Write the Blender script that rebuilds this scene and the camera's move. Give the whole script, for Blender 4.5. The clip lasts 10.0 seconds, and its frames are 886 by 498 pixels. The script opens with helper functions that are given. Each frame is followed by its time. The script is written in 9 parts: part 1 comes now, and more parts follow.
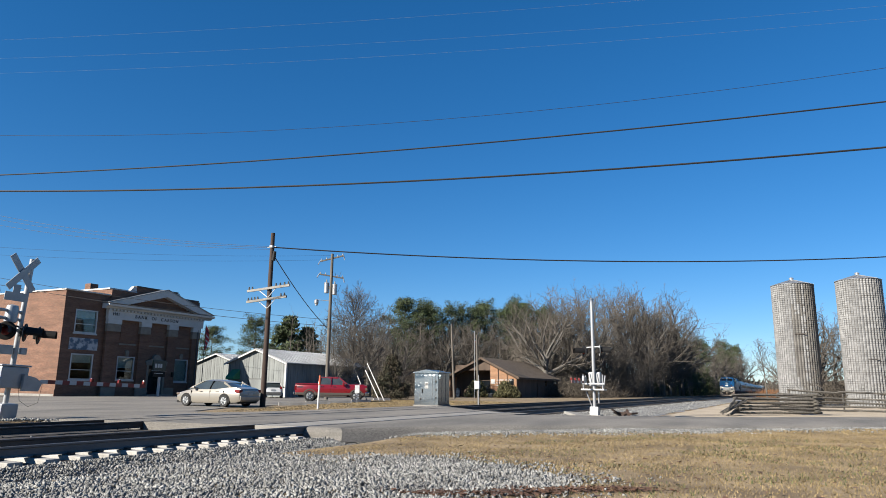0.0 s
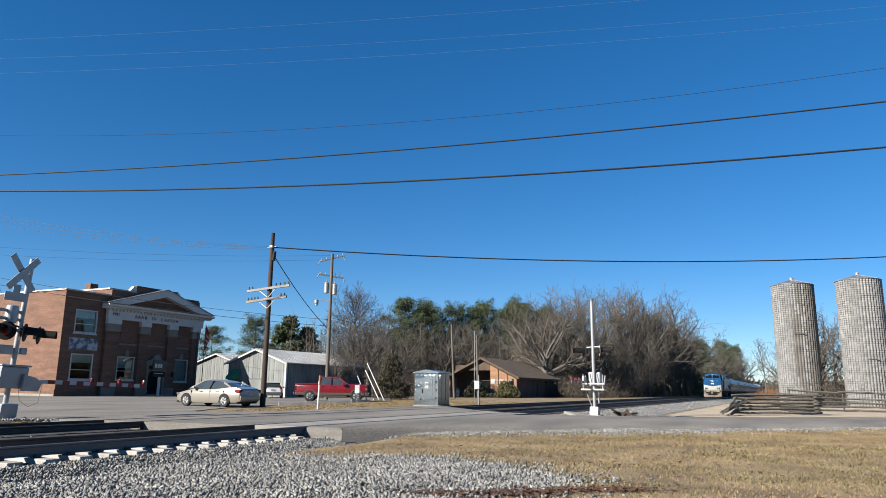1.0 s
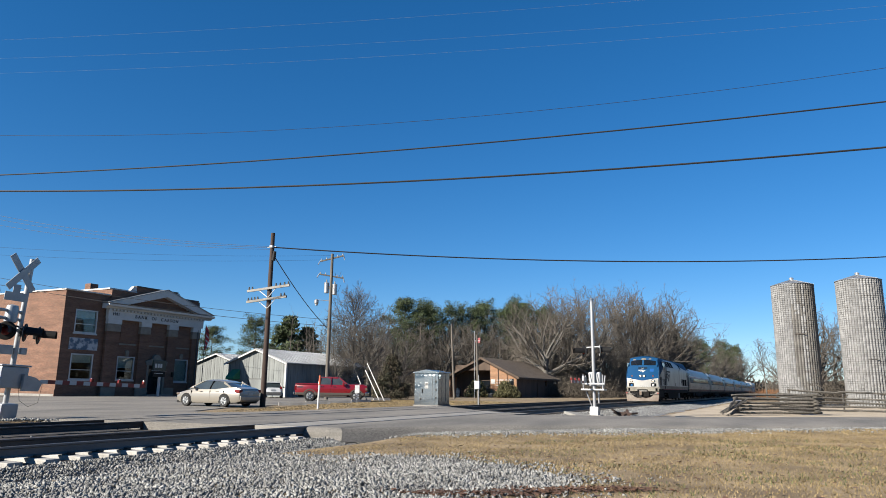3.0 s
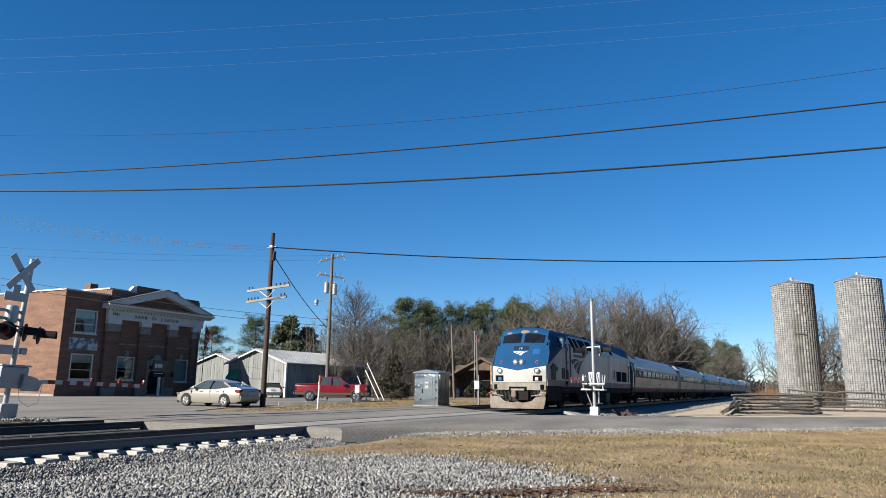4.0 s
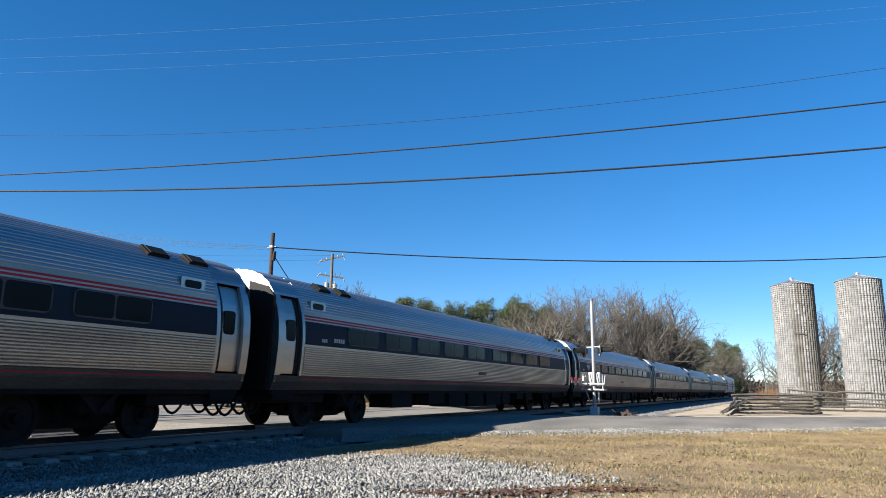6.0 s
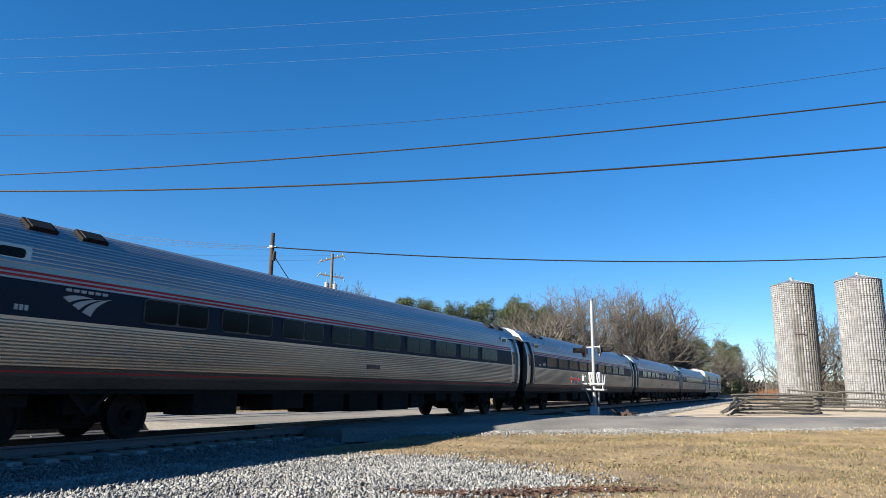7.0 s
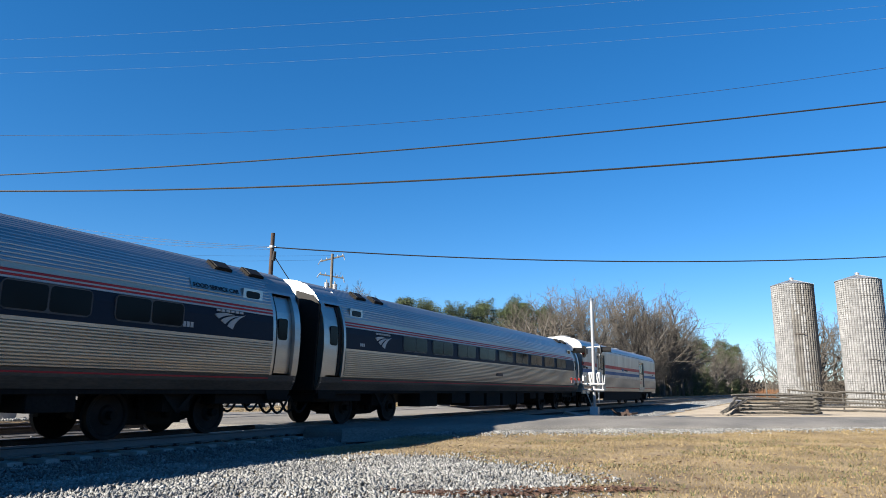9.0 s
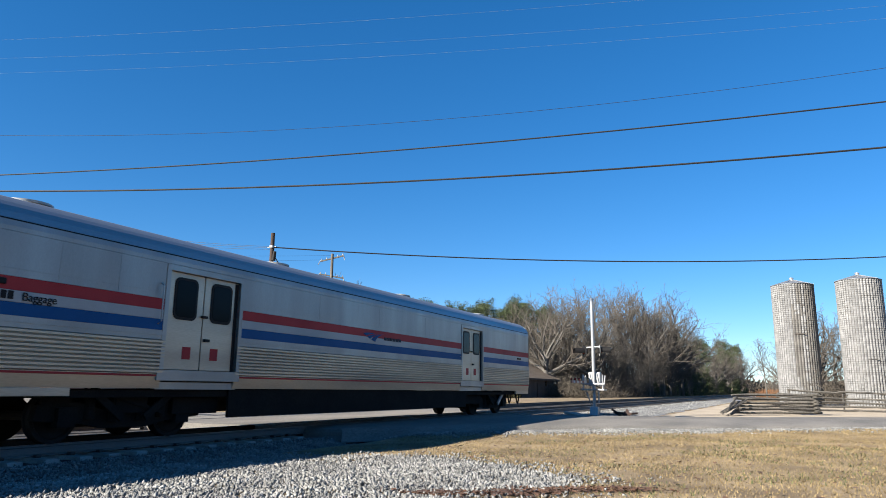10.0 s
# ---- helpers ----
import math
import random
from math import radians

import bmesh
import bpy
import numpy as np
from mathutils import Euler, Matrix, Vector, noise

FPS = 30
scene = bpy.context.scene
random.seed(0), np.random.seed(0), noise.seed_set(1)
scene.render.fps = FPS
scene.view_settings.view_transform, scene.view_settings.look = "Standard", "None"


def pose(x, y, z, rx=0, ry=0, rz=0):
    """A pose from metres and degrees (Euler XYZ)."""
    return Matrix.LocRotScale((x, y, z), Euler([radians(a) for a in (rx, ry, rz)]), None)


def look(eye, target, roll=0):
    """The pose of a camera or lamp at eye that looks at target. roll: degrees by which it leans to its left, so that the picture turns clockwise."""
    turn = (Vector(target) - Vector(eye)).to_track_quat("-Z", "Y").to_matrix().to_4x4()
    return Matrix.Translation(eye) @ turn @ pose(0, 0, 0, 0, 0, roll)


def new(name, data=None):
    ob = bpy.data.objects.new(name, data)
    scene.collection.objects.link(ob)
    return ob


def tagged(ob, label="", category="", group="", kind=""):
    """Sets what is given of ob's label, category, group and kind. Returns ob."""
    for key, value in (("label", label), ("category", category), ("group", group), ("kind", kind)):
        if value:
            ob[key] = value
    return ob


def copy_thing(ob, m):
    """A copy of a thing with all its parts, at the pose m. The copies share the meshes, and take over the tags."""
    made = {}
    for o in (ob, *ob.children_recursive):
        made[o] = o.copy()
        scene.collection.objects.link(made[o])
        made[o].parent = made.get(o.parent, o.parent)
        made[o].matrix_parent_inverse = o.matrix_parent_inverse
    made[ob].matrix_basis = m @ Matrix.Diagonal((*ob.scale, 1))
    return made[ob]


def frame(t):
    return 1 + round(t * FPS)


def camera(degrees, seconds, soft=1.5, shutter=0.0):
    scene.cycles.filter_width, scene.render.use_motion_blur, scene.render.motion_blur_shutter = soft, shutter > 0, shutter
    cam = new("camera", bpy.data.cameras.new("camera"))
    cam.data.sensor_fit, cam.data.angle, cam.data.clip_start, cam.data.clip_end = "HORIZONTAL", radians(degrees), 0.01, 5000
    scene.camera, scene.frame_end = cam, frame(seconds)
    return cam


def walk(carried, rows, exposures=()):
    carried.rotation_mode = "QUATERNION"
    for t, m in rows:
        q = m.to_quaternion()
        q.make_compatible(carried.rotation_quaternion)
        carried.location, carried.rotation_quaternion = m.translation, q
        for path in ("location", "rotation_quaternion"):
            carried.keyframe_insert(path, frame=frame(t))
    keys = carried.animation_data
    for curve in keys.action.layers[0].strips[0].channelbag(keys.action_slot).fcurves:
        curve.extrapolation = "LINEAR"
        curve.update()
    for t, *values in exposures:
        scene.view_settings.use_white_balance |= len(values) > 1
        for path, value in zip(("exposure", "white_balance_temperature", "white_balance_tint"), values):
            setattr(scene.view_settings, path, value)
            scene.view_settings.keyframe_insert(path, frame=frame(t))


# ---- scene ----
# World axes: x runs along the railway, y across it away from the camera, z up, rail heads at z = 0.
EYE = Vector((0.0, 0.0, 1.031))
HEAD, PITCH = 0.4603, 0.19952
AIM = Vector((math.cos(HEAD) * math.cos(PITCH), math.sin(HEAD) * math.cos(PITCH), math.sin(PITCH)))
cam = camera(65.43, 10.0, soft=0.5, shutter=0.02)
STAND = look(EYE, EYE + AIM, roll=0.678)
walk(cam, [(0.0, STAND), (10.0, STAND)], exposures=[(0.0, 1.35), (4.6, 1.35), (5.2, 1.50), (5.8, 1.64), (7.0, 1.70), (10.0, 1.70)])

# ---- light ----
SUN_AZ, SUN_EL = radians(61), radians(28)
world = bpy.data.worlds.new("world")
scene.world = world
world.use_nodes = True
wn = world.node_tree.nodes
sky = wn.new("ShaderNodeTexSky")
sky.sky_type = "NISHITA"
sky.sun_disc = False
sky.sun_elevation, sky.sun_rotation = SUN_EL, -SUN_AZ
sky.altitude = 2000
sky.air_density, sky.dust_density, sky.ozone_density = 1.0, 0.0, 5.0
wn["Background"].inputs["Strength"].default_value = 0.070
tone = wn.new("ShaderNodeHueSaturation")
tone.inputs["Saturation"].default_value = 1.35
tone.inputs["Hue"].default_value = 0.503
even = wn.new("ShaderNodeGamma")
even.inputs["Gamma"].default_value = 0.82
world.node_tree.links.new(sky.outputs[0], even.inputs["Color"])
world.node_tree.links.new(even.outputs[0], tone.inputs["Color"])
world.node_tree.links.new(tone.outputs[0], wn["Background"].inputs["Color"])
sun_data = bpy.data.lights.new("sun", "SUN")
sun_data.energy, sun_data.angle, sun_data.color = 5.0, radians(0.55), (1.0, 0.93, 0.82)
sun = new("sun", sun_data)
sun.matrix_world = look((-60 * math.sin(SUN_AZ) * math.cos(SUN_EL), 60 * math.cos(SUN_AZ) * math.cos(SUN_EL), 60 * math.sin(SUN_EL)), (0, 0, 0))

# ---- materials ----
def mat(name, c, c2=None, scale=3.0, rough=0.6, metal=0.0, bump=0.0, bscale=80.0, grain=0.15, stretch=(1, 1, 1), ior=None,
        spread=(0.35, 0.65), coat=0.0, vary=0.0, rvary=0.1, island=0.0, spec=0.5):
    """A surface of two tints that mix in broad patches, with a fine grain, uneven gloss and relief."""
    m = bpy.data.materials.new(name)
    m.use_nodes = True
    n, l = m.node_tree.nodes, m.node_tree.links
    b = n["Principled BSDF"]
    k = 0.58 if metal > 0.5 else 0.41 if max(c) < 0.6 else 0.54
    c2 = tuple(v * k for v in (c2 or tuple(v * 0.8 for v in c)))
    c = tuple(v * k for v in c)
    co = n.new("ShaderNodeTexCoord")
    mp = n.new("ShaderNodeMapping")
    mp.inputs["Scale"].default_value = stretch
    l.new(co.outputs["Object"], mp.inputs[0])
    n1 = n.new("ShaderNodeTexNoise")
    n1.inputs["Scale"].default_value, n1.inputs["Detail"].default_value = scale, 5
    l.new(mp.outputs[0], n1.inputs[0])
    ramp = n.new("ShaderNodeMapRange")
    ramp.inputs["From Min"].default_value, ramp.inputs["From Max"].default_value = spread
    l.new(n1.outputs["Fac"], ramp.inputs["Value"])
    mix = n.new("ShaderNodeMix")
    mix.data_type = "RGBA"
    mix.inputs["A"].default_value, mix.inputs["B"].default_value = (*c, 1), (*c2, 1)
    l.new(ramp.outputs[0], mix.inputs["Factor"])
    n2 = n.new("ShaderNodeTexNoise")
    n2.inputs["Scale"].default_value, n2.inputs["Detail"].default_value = bscale, 3
    l.new(mp.outputs[0], n2.inputs[0])
    gr = n.new("ShaderNodeMapRange")
    gr.inputs["From Min"].default_value, gr.inputs["From Max"].default_value = 0.25, 0.75
    gr.inputs["To Min"].default_value, gr.inputs["To Max"].default_value = 1 - grain, 1 + grain
    l.new(n2.outputs["Fac"], gr.inputs["Value"])
    mul = n.new("ShaderNodeMix")
    mul.data_type, mul.blend_type = "RGBA", "MULTIPLY"
    mul.inputs["Factor"].default_value = 1.0
    l.new(mix.outputs["Result"], mul.inputs["A"])
    l.new(gr.outputs[0], mul.inputs["B"])
    col = mul.outputs["Result"]
    if vary or island:
        src = n.new("ShaderNodeNewGeometry").outputs["Random Per Island"] if island else n.new("ShaderNodeObjectInfo").outputs["Random"]
        vr = n.new("ShaderNodeMapRange")
        amount = island or vary
        vr.inputs["To Min"].default_value, vr.inputs["To Max"].default_value = 1 - amount, 1 + amount
        l.new(src, vr.inputs["Value"])
        m2 = n.new("ShaderNodeMix")
        m2.data_type, m2.blend_type = "RGBA", "MULTIPLY"
        m2.inputs["Factor"].default_value = 1.0
        l.new(col, m2.inputs["A"])
        l.new(vr.outputs[0], m2.inputs["B"])
        col = m2.outputs["Result"]
    l.new(col, b.inputs["Base Color"])
    rr = n.new("ShaderNodeMapRange")
    rr.inputs["To Min"].default_value, rr.inputs["To Max"].default_value = max(0.02, rough - rvary), min(1, rough + rvary)
    l.new(n1.outputs["Fac"], rr.inputs["Value"])
    l.new(rr.outputs[0], b.inputs["Roughness"])
    b.inputs["Metallic"].default_value = metal
    b.inputs["Coat Weight"].default_value = coat
    b.inputs["Specular IOR Level"].default_value = spec
    if ior:
        b.inputs["IOR"].default_value = ior
    if bump:
        bp = n.new("ShaderNodeBump")
        bp.inputs["Strength"].default_value, bp.inputs["Distance"].default_value = bump, 0.02
        l.new(n2.outputs["Fac"], bp.inputs["Height"])
        l.new(bp.outputs[0], b.inputs["Normal"])
    return m


def glow(name, c, strength):
    m = bpy.data.materials.new(name)
    m.use_nodes = True
    b = m.node_tree.nodes["Principled BSDF"]
    b.inputs["Base Color"].default_value = (*c, 1)
    b.inputs["Emission Color"].default_value = (*c, 1)
    b.inputs["Emission Strength"].default_value = strength
    return m


M_GRASS_GROUND = mat("dry_lawn", (0.567, 0.419, 0.236), (0.27, 0.189, 0.101), 0.8, 0.95, bump=0.8, bscale=34, grain=0.38)
M_ASPHALT = mat("worn_asphalt", (0.448, 0.414, 0.366), (0.276, 0.262, 0.241), 0.45, 0.92, bump=0.6, bscale=38, grain=0.42, spec=0.25, stretch=(0.35, 1, 1))
M_CONCRETE = mat("concrete", (0.552, 0.528, 0.48), (0.408, 0.384, 0.348), 1.2, 0.85, bump=0.3, bscale=50)
# Oily grime, plus shade beside the rails put into the same dark colour.
M_BALLAST_DARK = mat("grimy_shaded_ballast", (0.066, 0.0578, 0.0523), (0.033, 0.0292, 0.0264), 7, 0.95, bump=1.0, bscale=22, grain=0.6)
M_TIE = mat("concrete_tie", (0.6, 0.58, 0.54), (0.42, 0.4, 0.37), 3, 0.85, bump=0.3, bscale=40, vary=0.12)
M_BALLAST = mat("ballast", (0.442, 0.442, 0.448), (0.221, 0.221, 0.227), 9, 0.9, bump=1.0, bscale=22, grain=0.6)
M_STONE = mat("crushed_stone", (0.513, 0.511, 0.485), (0.28, 0.281, 0.275), 2, 0.85, bump=0.3, bscale=60, grain=0.3, island=0.45)
M_RAIL = mat("rail_steel", (0.13, 0.11, 0.10), (0.085, 0.072, 0.065), 3, 0.65, metal=0.2, bump=0.2, bscale=90)
M_RAILDUST = mat("dusty_rail", (0.36, 0.35, 0.34), (0.25, 0.235, 0.22), 2.5, 0.7, bump=0.2, bscale=60, stretch=(0.2, 1, 2))
M_RAILTOP = mat("polished_rail_head", (0.42, 0.41, 0.40), (0.3, 0.3, 0.3), 3, 0.35, metal=1.0)
# Dark copy of the tie; shade of the rails is put into its colour.
M_DARKTIE = mat("dark_shaded_tie", (0.10, 0.085, 0.075), (0.06, 0.052, 0.046), 3, 0.9, bump=0.4, bscale=30, vary=0.2)
M_WHITE = mat("white_paint", (0.80, 0.79, 0.76), (0.70, 0.69, 0.66), 1.5, 0.55, bump=0.1, bscale=40, grain=0.06)
M_TERRA = mat("buff_stone", (0.46, 0.40, 0.32), (0.36, 0.31, 0.25), 2, 0.8, bump=0.2, bscale=40)
M_DARK = mat("dark_void", (0.012, 0.012, 0.014), (0.008, 0.008, 0.01), 3, 0.9, spec=0.05)
M_BLACK = mat("black_paint", (0.02, 0.02, 0.022), (0.03, 0.028, 0.026), 3, 0.6, spec=0.2)
M_GLASS = mat("window_glass", (0.012, 0.016, 0.02), (0.02, 0.024, 0.03), 1.2, 0.06, rvary=0.03, grain=0.05)
M_SIDING = mat("weathered_siding", (0.376, 0.405, 0.394), (0.264, 0.284, 0.281), 1.5, 0.7, bump=0.2, bscale=30, stretch=(1, 1, 0.2), vary=0.12)
M_TIN = mat("tin_roof", (0.528, 0.544, 0.56), (0.416, 0.424, 0.432), 1.0, 0.4, metal=0.4, bump=0.1, bscale=20)
# Brown of the woodwork; on the side walls it also holds their shade.
M_POBROWN = mat("wood_and_shade_brown", (0.16, 0.10, 0.065), (0.11, 0.07, 0.045), 1.5, 0.8, bump=0.3, bscale=25, stretch=(1, 1, 0.2))
M_SHINGLE = mat("brown_shingles", (0.36, 0.265, 0.18), (0.26, 0.19, 0.13), 1.5, 0.9, bump=0.6, bscale=12, grain=0.35)
M_POLE = mat("creosoted_pole", (0.10, 0.055, 0.04), (0.07, 0.042, 0.03), 1.5, 0.85, bump=0.5, bscale=40, stretch=(4, 4, 0.4))
M_POLEGREY = mat("grey_pole", (0.27, 0.24, 0.20), (0.17, 0.15, 0.125), 1.5, 0.85, bump=0.5, bscale=40, stretch=(4, 4, 0.4))
M_ARM = mat("grey_crossarm", (0.50, 0.48, 0.44), (0.36, 0.34, 0.31), 3, 0.8, bump=0.3, bscale=60)
M_WIRE = mat("wire", (0.02, 0.02, 0.022), (0.03, 0.03, 0.03), 1, 0.6)
M_WIREPALE = mat("pale_wire", (0.55, 0.58, 0.62), (0.5, 0.52, 0.55), 1, 0.4, metal=0.6)
M_GALV = mat("galvanised", (0.60, 0.61, 0.62), (0.48, 0.49, 0.50), 2.5, 0.42, metal=0.55, bump=0.1, bscale=40, grain=0.08)
M_CABINET = mat("bare_aluminium", (0.52, 0.55, 0.57), (0.42, 0.45, 0.47), 1.5, 0.22, rvary=0.06, metal=0.9, bump=0.08, bscale=20, grain=0.1, stretch=(1, 1, 0.4))
M_CARGLASS = mat("car_glass", (0.10, 0.125, 0.135), (0.07, 0.09, 0.10), 1.5, 0.06, rvary=0.03, grain=0.05, coat=0.4)
M_ALU = mat("aluminium_paint", (0.594, 0.603, 0.612), (0.504, 0.513, 0.522), 3, 0.42, metal=0.5, grain=0.06)
M_REDREF = mat("red_reflective", (0.40, 0.035, 0.028), (0.32, 0.03, 0.025), 3, 0.4)
M_REDLENS = mat("red_lens", (0.30, 0.03, 0.025), (0.22, 0.02, 0.02), 5, 0.15)
M_STAVE = mat("silo_tile_plain", (0.56, 0.54, 0.50), (0.44, 0.42, 0.385), 0.5, 0.75, bump=0.2, bscale=30, grain=0.15, vary=0.18)
M_STAVE_DARK = mat("silo_tile_dark", (0.20, 0.19, 0.175), (0.33, 0.315, 0.29), 1.0, 0.85, bump=0.3, bscale=30, grain=0.3)
M_HOOP = mat("rusty_hoop", (0.17, 0.14, 0.12), (0.11, 0.09, 0.08), 3, 0.7, metal=0.3)
M_FENCE = mat("weathered_rail", (0.25, 0.225, 0.195), (0.13, 0.12, 0.10), 2.5, 0.9, bump=0.7, bscale=45, stretch=(0.3, 4, 4), vary=0.25)
M_BARK = mat("bark", (0.256, 0.237, 0.211), (0.128, 0.115, 0.0992), 3, 0.9, bump=0.6, bscale=30, stretch=(3, 3, 0.6))
M_TWIG = mat("bare_twigs", (0.242, 0.207, 0.168), (0.136, 0.117, 0.0975), 0.3, 0.9, vary=0.15)
M_PINE = mat("pine_needles", (0.117, 0.158, 0.0495), (0.0585, 0.09, 0.0315), 0.8, 0.8, grain=0.35, bscale=8, island=0.4)
M_CEDAR = mat("cedar_foliage", (0.075, 0.085, 0.042), (0.11, 0.078, 0.045), 1.2, 0.85, grain=0.3, bscale=8, island=0.35)
M_SCRUB = mat("scrub", (0.176, 0.144, 0.112), (0.104, 0.088, 0.064), 0.3, 0.95, grain=0.3, bscale=5, island=0.4)
M_SHRUB = mat("shrub_leaves", (0.20, 0.18, 0.07), (0.13, 0.125, 0.05), 1.5, 0.8, island=0.4)
M_BLADE = mat("dry_grass_blades", (0.54, 0.405, 0.203), (0.351, 0.257, 0.121), 1.2, 0.9, island=0.35, grain=0.2)
M_GREENBLADE = mat("green_grass_blades", (0.13, 0.16, 0.05), (0.20, 0.19, 0.07), 1.2, 0.85, island=0.35)
M_LEAF = mat("fallen_leaves", (0.22, 0.11, 0.06), (0.12, 0.06, 0.04), 2, 0.85, island=0.4)
# train
M_STEEL = mat("stainless", (0.70, 0.69, 0.66), (0.56, 0.545, 0.52), 0.8, 0.34, metal=0.92, bump=0.05, bscale=30, grain=0.06, stretch=(0.3, 1, 2), rvary=0.08)
M_STEELROOF = mat("stainless_roof", (0.64, 0.65, 0.66), (0.52, 0.53, 0.54), 0.6, 0.44, metal=0.9, bump=0.05, bscale=30, grain=0.08, stretch=(0.3, 1, 2))
# Sunlit ground mirrored in the steel is put into this tan.
M_STEELLOW = mat("stainless_tan_reflection", (0.90, 0.765, 0.585), (0.68, 0.57, 0.44), 0.8, 0.45, metal=0.7, bump=0.05, bscale=30, grain=0.08, stretch=(0.3, 1, 2))
M_NAVY = mat("navy_band", (0.026, 0.046, 0.078), (0.036, 0.058, 0.09), 0.6, 0.55, spec=0.08, grain=0.08, bscale=12)
M_TRED = mat("train_red", (0.70, 0.075, 0.08), (0.58, 0.06, 0.065), 1, 0.5, grain=0.08, spec=0.12)
M_TBLUE = mat("train_blue", (0.022, 0.20, 0.56), (0.02, 0.175, 0.48), 1, 0.5, grain=0.08, spec=0.12)
M_TWHITE = mat("train_white", (0.66, 0.66, 0.64), (0.56, 0.56, 0.54), 1, 0.4, grain=0.06)
M_LOCOBLUE = mat("locomotive_blue", (0.014, 0.095, 0.25), (0.022, 0.11, 0.26), 0.7, 0.55, grain=0.1, bscale=14, spec=0.04)
M_TGLASS = mat("train_glass", (0.010, 0.013, 0.017), (0.016, 0.019, 0.024), 1.2, 0.12, rvary=0.04, grain=0.05, spec=0.07)
M_LOCOSILVER = mat("locomotive_silver", (0.62, 0.61, 0.58), (0.46, 0.45, 0.425), 0.7, 0.42, metal=0.2, grain=0.08, stretch=(1, 1, 0.4), spec=0.25)
M_LOCODUST = mat("locomotive_dust", (0.53, 0.50, 0.435), (0.34, 0.31, 0.255), 1.1, 0.7, metal=0.1, grain=0.2, bscale=18, stretch=(1, 1, 0.35), spec=0.15)
M_SILLDUST = mat("sill_dust", (0.27, 0.23, 0.185), (0.17, 0.145, 0.12), 0.9, 0.6, metal=0.3, grain=0.2, bscale=18, stretch=(0.4, 1, 2), spec=0.2)
M_BOARD = mat("number_board_navy", (0.02, 0.05, 0.095), (0.025, 0.055, 0.1), 2, 0.85, spec=0.03)
M_PLOUGH = mat("dusty_plough", (0.27, 0.205, 0.16), (0.38, 0.33, 0.275), 1.6, 0.85, grain=0.3, bscale=16, bump=0.3)
M_LOCODIRT = mat("locomotive_grime", (0.20, 0.175, 0.15), (0.30, 0.28, 0.25), 0.8, 0.8, grain=0.15)
M_LOGO = mat("logo_slate", (0.09, 0.105, 0.125), (0.11, 0.12, 0.14), 2, 0.6, spec=0.1)
M_UNDER = mat("underframe", (0.026, 0.023, 0.021), (0.045, 0.04, 0.034), 1.5, 0.9, grain=0.25, bscale=25, spec=0.12)
M_WHEEL = mat("wheel_steel", (0.05, 0.045, 0.042), (0.03, 0.027, 0.025), 2, 0.7, metal=0.2, spec=0.2)
M_RUST = mat("rusty_steel", (0.24, 0.16, 0.11), (0.34, 0.27, 0.21), 1.8, 0.8, grain=0.25, bscale=20)
M_BAGWALL = mat("baggage_silver", (0.66, 0.635, 0.59), (0.52, 0.50, 0.465), 0.9, 0.38, metal=0.45, grain=0.08, stretch=(1.4, 1, 0.25))
M_LOCOPATCH = mat("brighter_blue", (0.025, 0.15, 0.5), (0.03, 0.16, 0.48), 2, 0.6, spec=0.04)
M_HEADLAMP = glow("headlamp_glow", (0.42, 0.33, 0.24), 9.0)
M_LAMPGLASS = mat("lamp_glass", (0.30, 0.22, 0.16), (0.22, 0.16, 0.12), 6, 0.08, coat=0.6)
M_PEEL = mat("bare_primer", (0.25, 0.17, 0.125), (0.36, 0.29, 0.23), 3, 0.7)
# vehicles
M_CHAMP = mat("champagne_paint", (0.57, 0.52, 0.44), (0.55, 0.50, 0.42), 2, 0.3, metal=0.25, coat=0.7, grain=0.03, rvary=0.03)
M_TRUCKRED = mat("ruby_paint", (0.40, 0.010, 0.024), (0.36, 0.009, 0.02), 2, 0.3, metal=0.1, coat=0.5, grain=0.03, rvary=0.03)
M_TAUPE = mat("taupe_paint", (0.25, 0.215, 0.175), (0.23, 0.2, 0.165), 2, 0.35, metal=0.4)
M_CARWHITE = mat("white_car_paint", (0.72, 0.73, 0.74), (0.70, 0.71, 0.72), 2, 0.25, coat=0.7, grain=0.03, rvary=0.03)
M_CHROME = mat("chrome", (0.75, 0.75, 0.76), (0.7, 0.7, 0.7), 2, 0.12, metal=1.0, grain=0.02)
M_TYRE = mat("tyre", (0.022, 0.022, 0.022), (0.03, 0.03, 0.029), 5, 0.85)
M_TAIL = mat("tail_lamp", (0.32, 0.015, 0.015), (0.26, 0.012, 0.012), 5, 0.15, coat=0.5)
M_GREEN = mat("green_awning", (0.033, 0.352, 0.187), (0.0264, 0.286, 0.154), 2, 0.7)
M_PLASTIC = mat("grey_plastic", (0.12, 0.12, 0.12), (0.10, 0.10, 0.10), 3, 0.6)
M_ORANGE = mat("orange_plastic", (0.75, 0.16, 0.05), (0.68, 0.14, 0.05), 3, 0.5)
M_SIGNGREEN = mat("dark_green_sign", (0.02, 0.05, 0.04), (0.02, 0.045, 0.035), 3, 0.4)
M_BANNER = mat("banner_print", (0.62, 0.64, 0.66), (0.10, 0.16, 0.24), 2.2, 0.6, spread=(0.42, 0.56))
M_BLIND = mat("window_blind", (0.62, 0.60, 0.50), (0.5, 0.5, 0.42), 2.0, 0.7)


# ---- mesh helpers ----
def thing(name, label, category, m=None, group="", kind=""):
    ob = new(name)
    ob.empty_display_size = 0.2
    if m is not None:
        ob.matrix_basis = m
    return tagged(ob, label, category, group, kind)


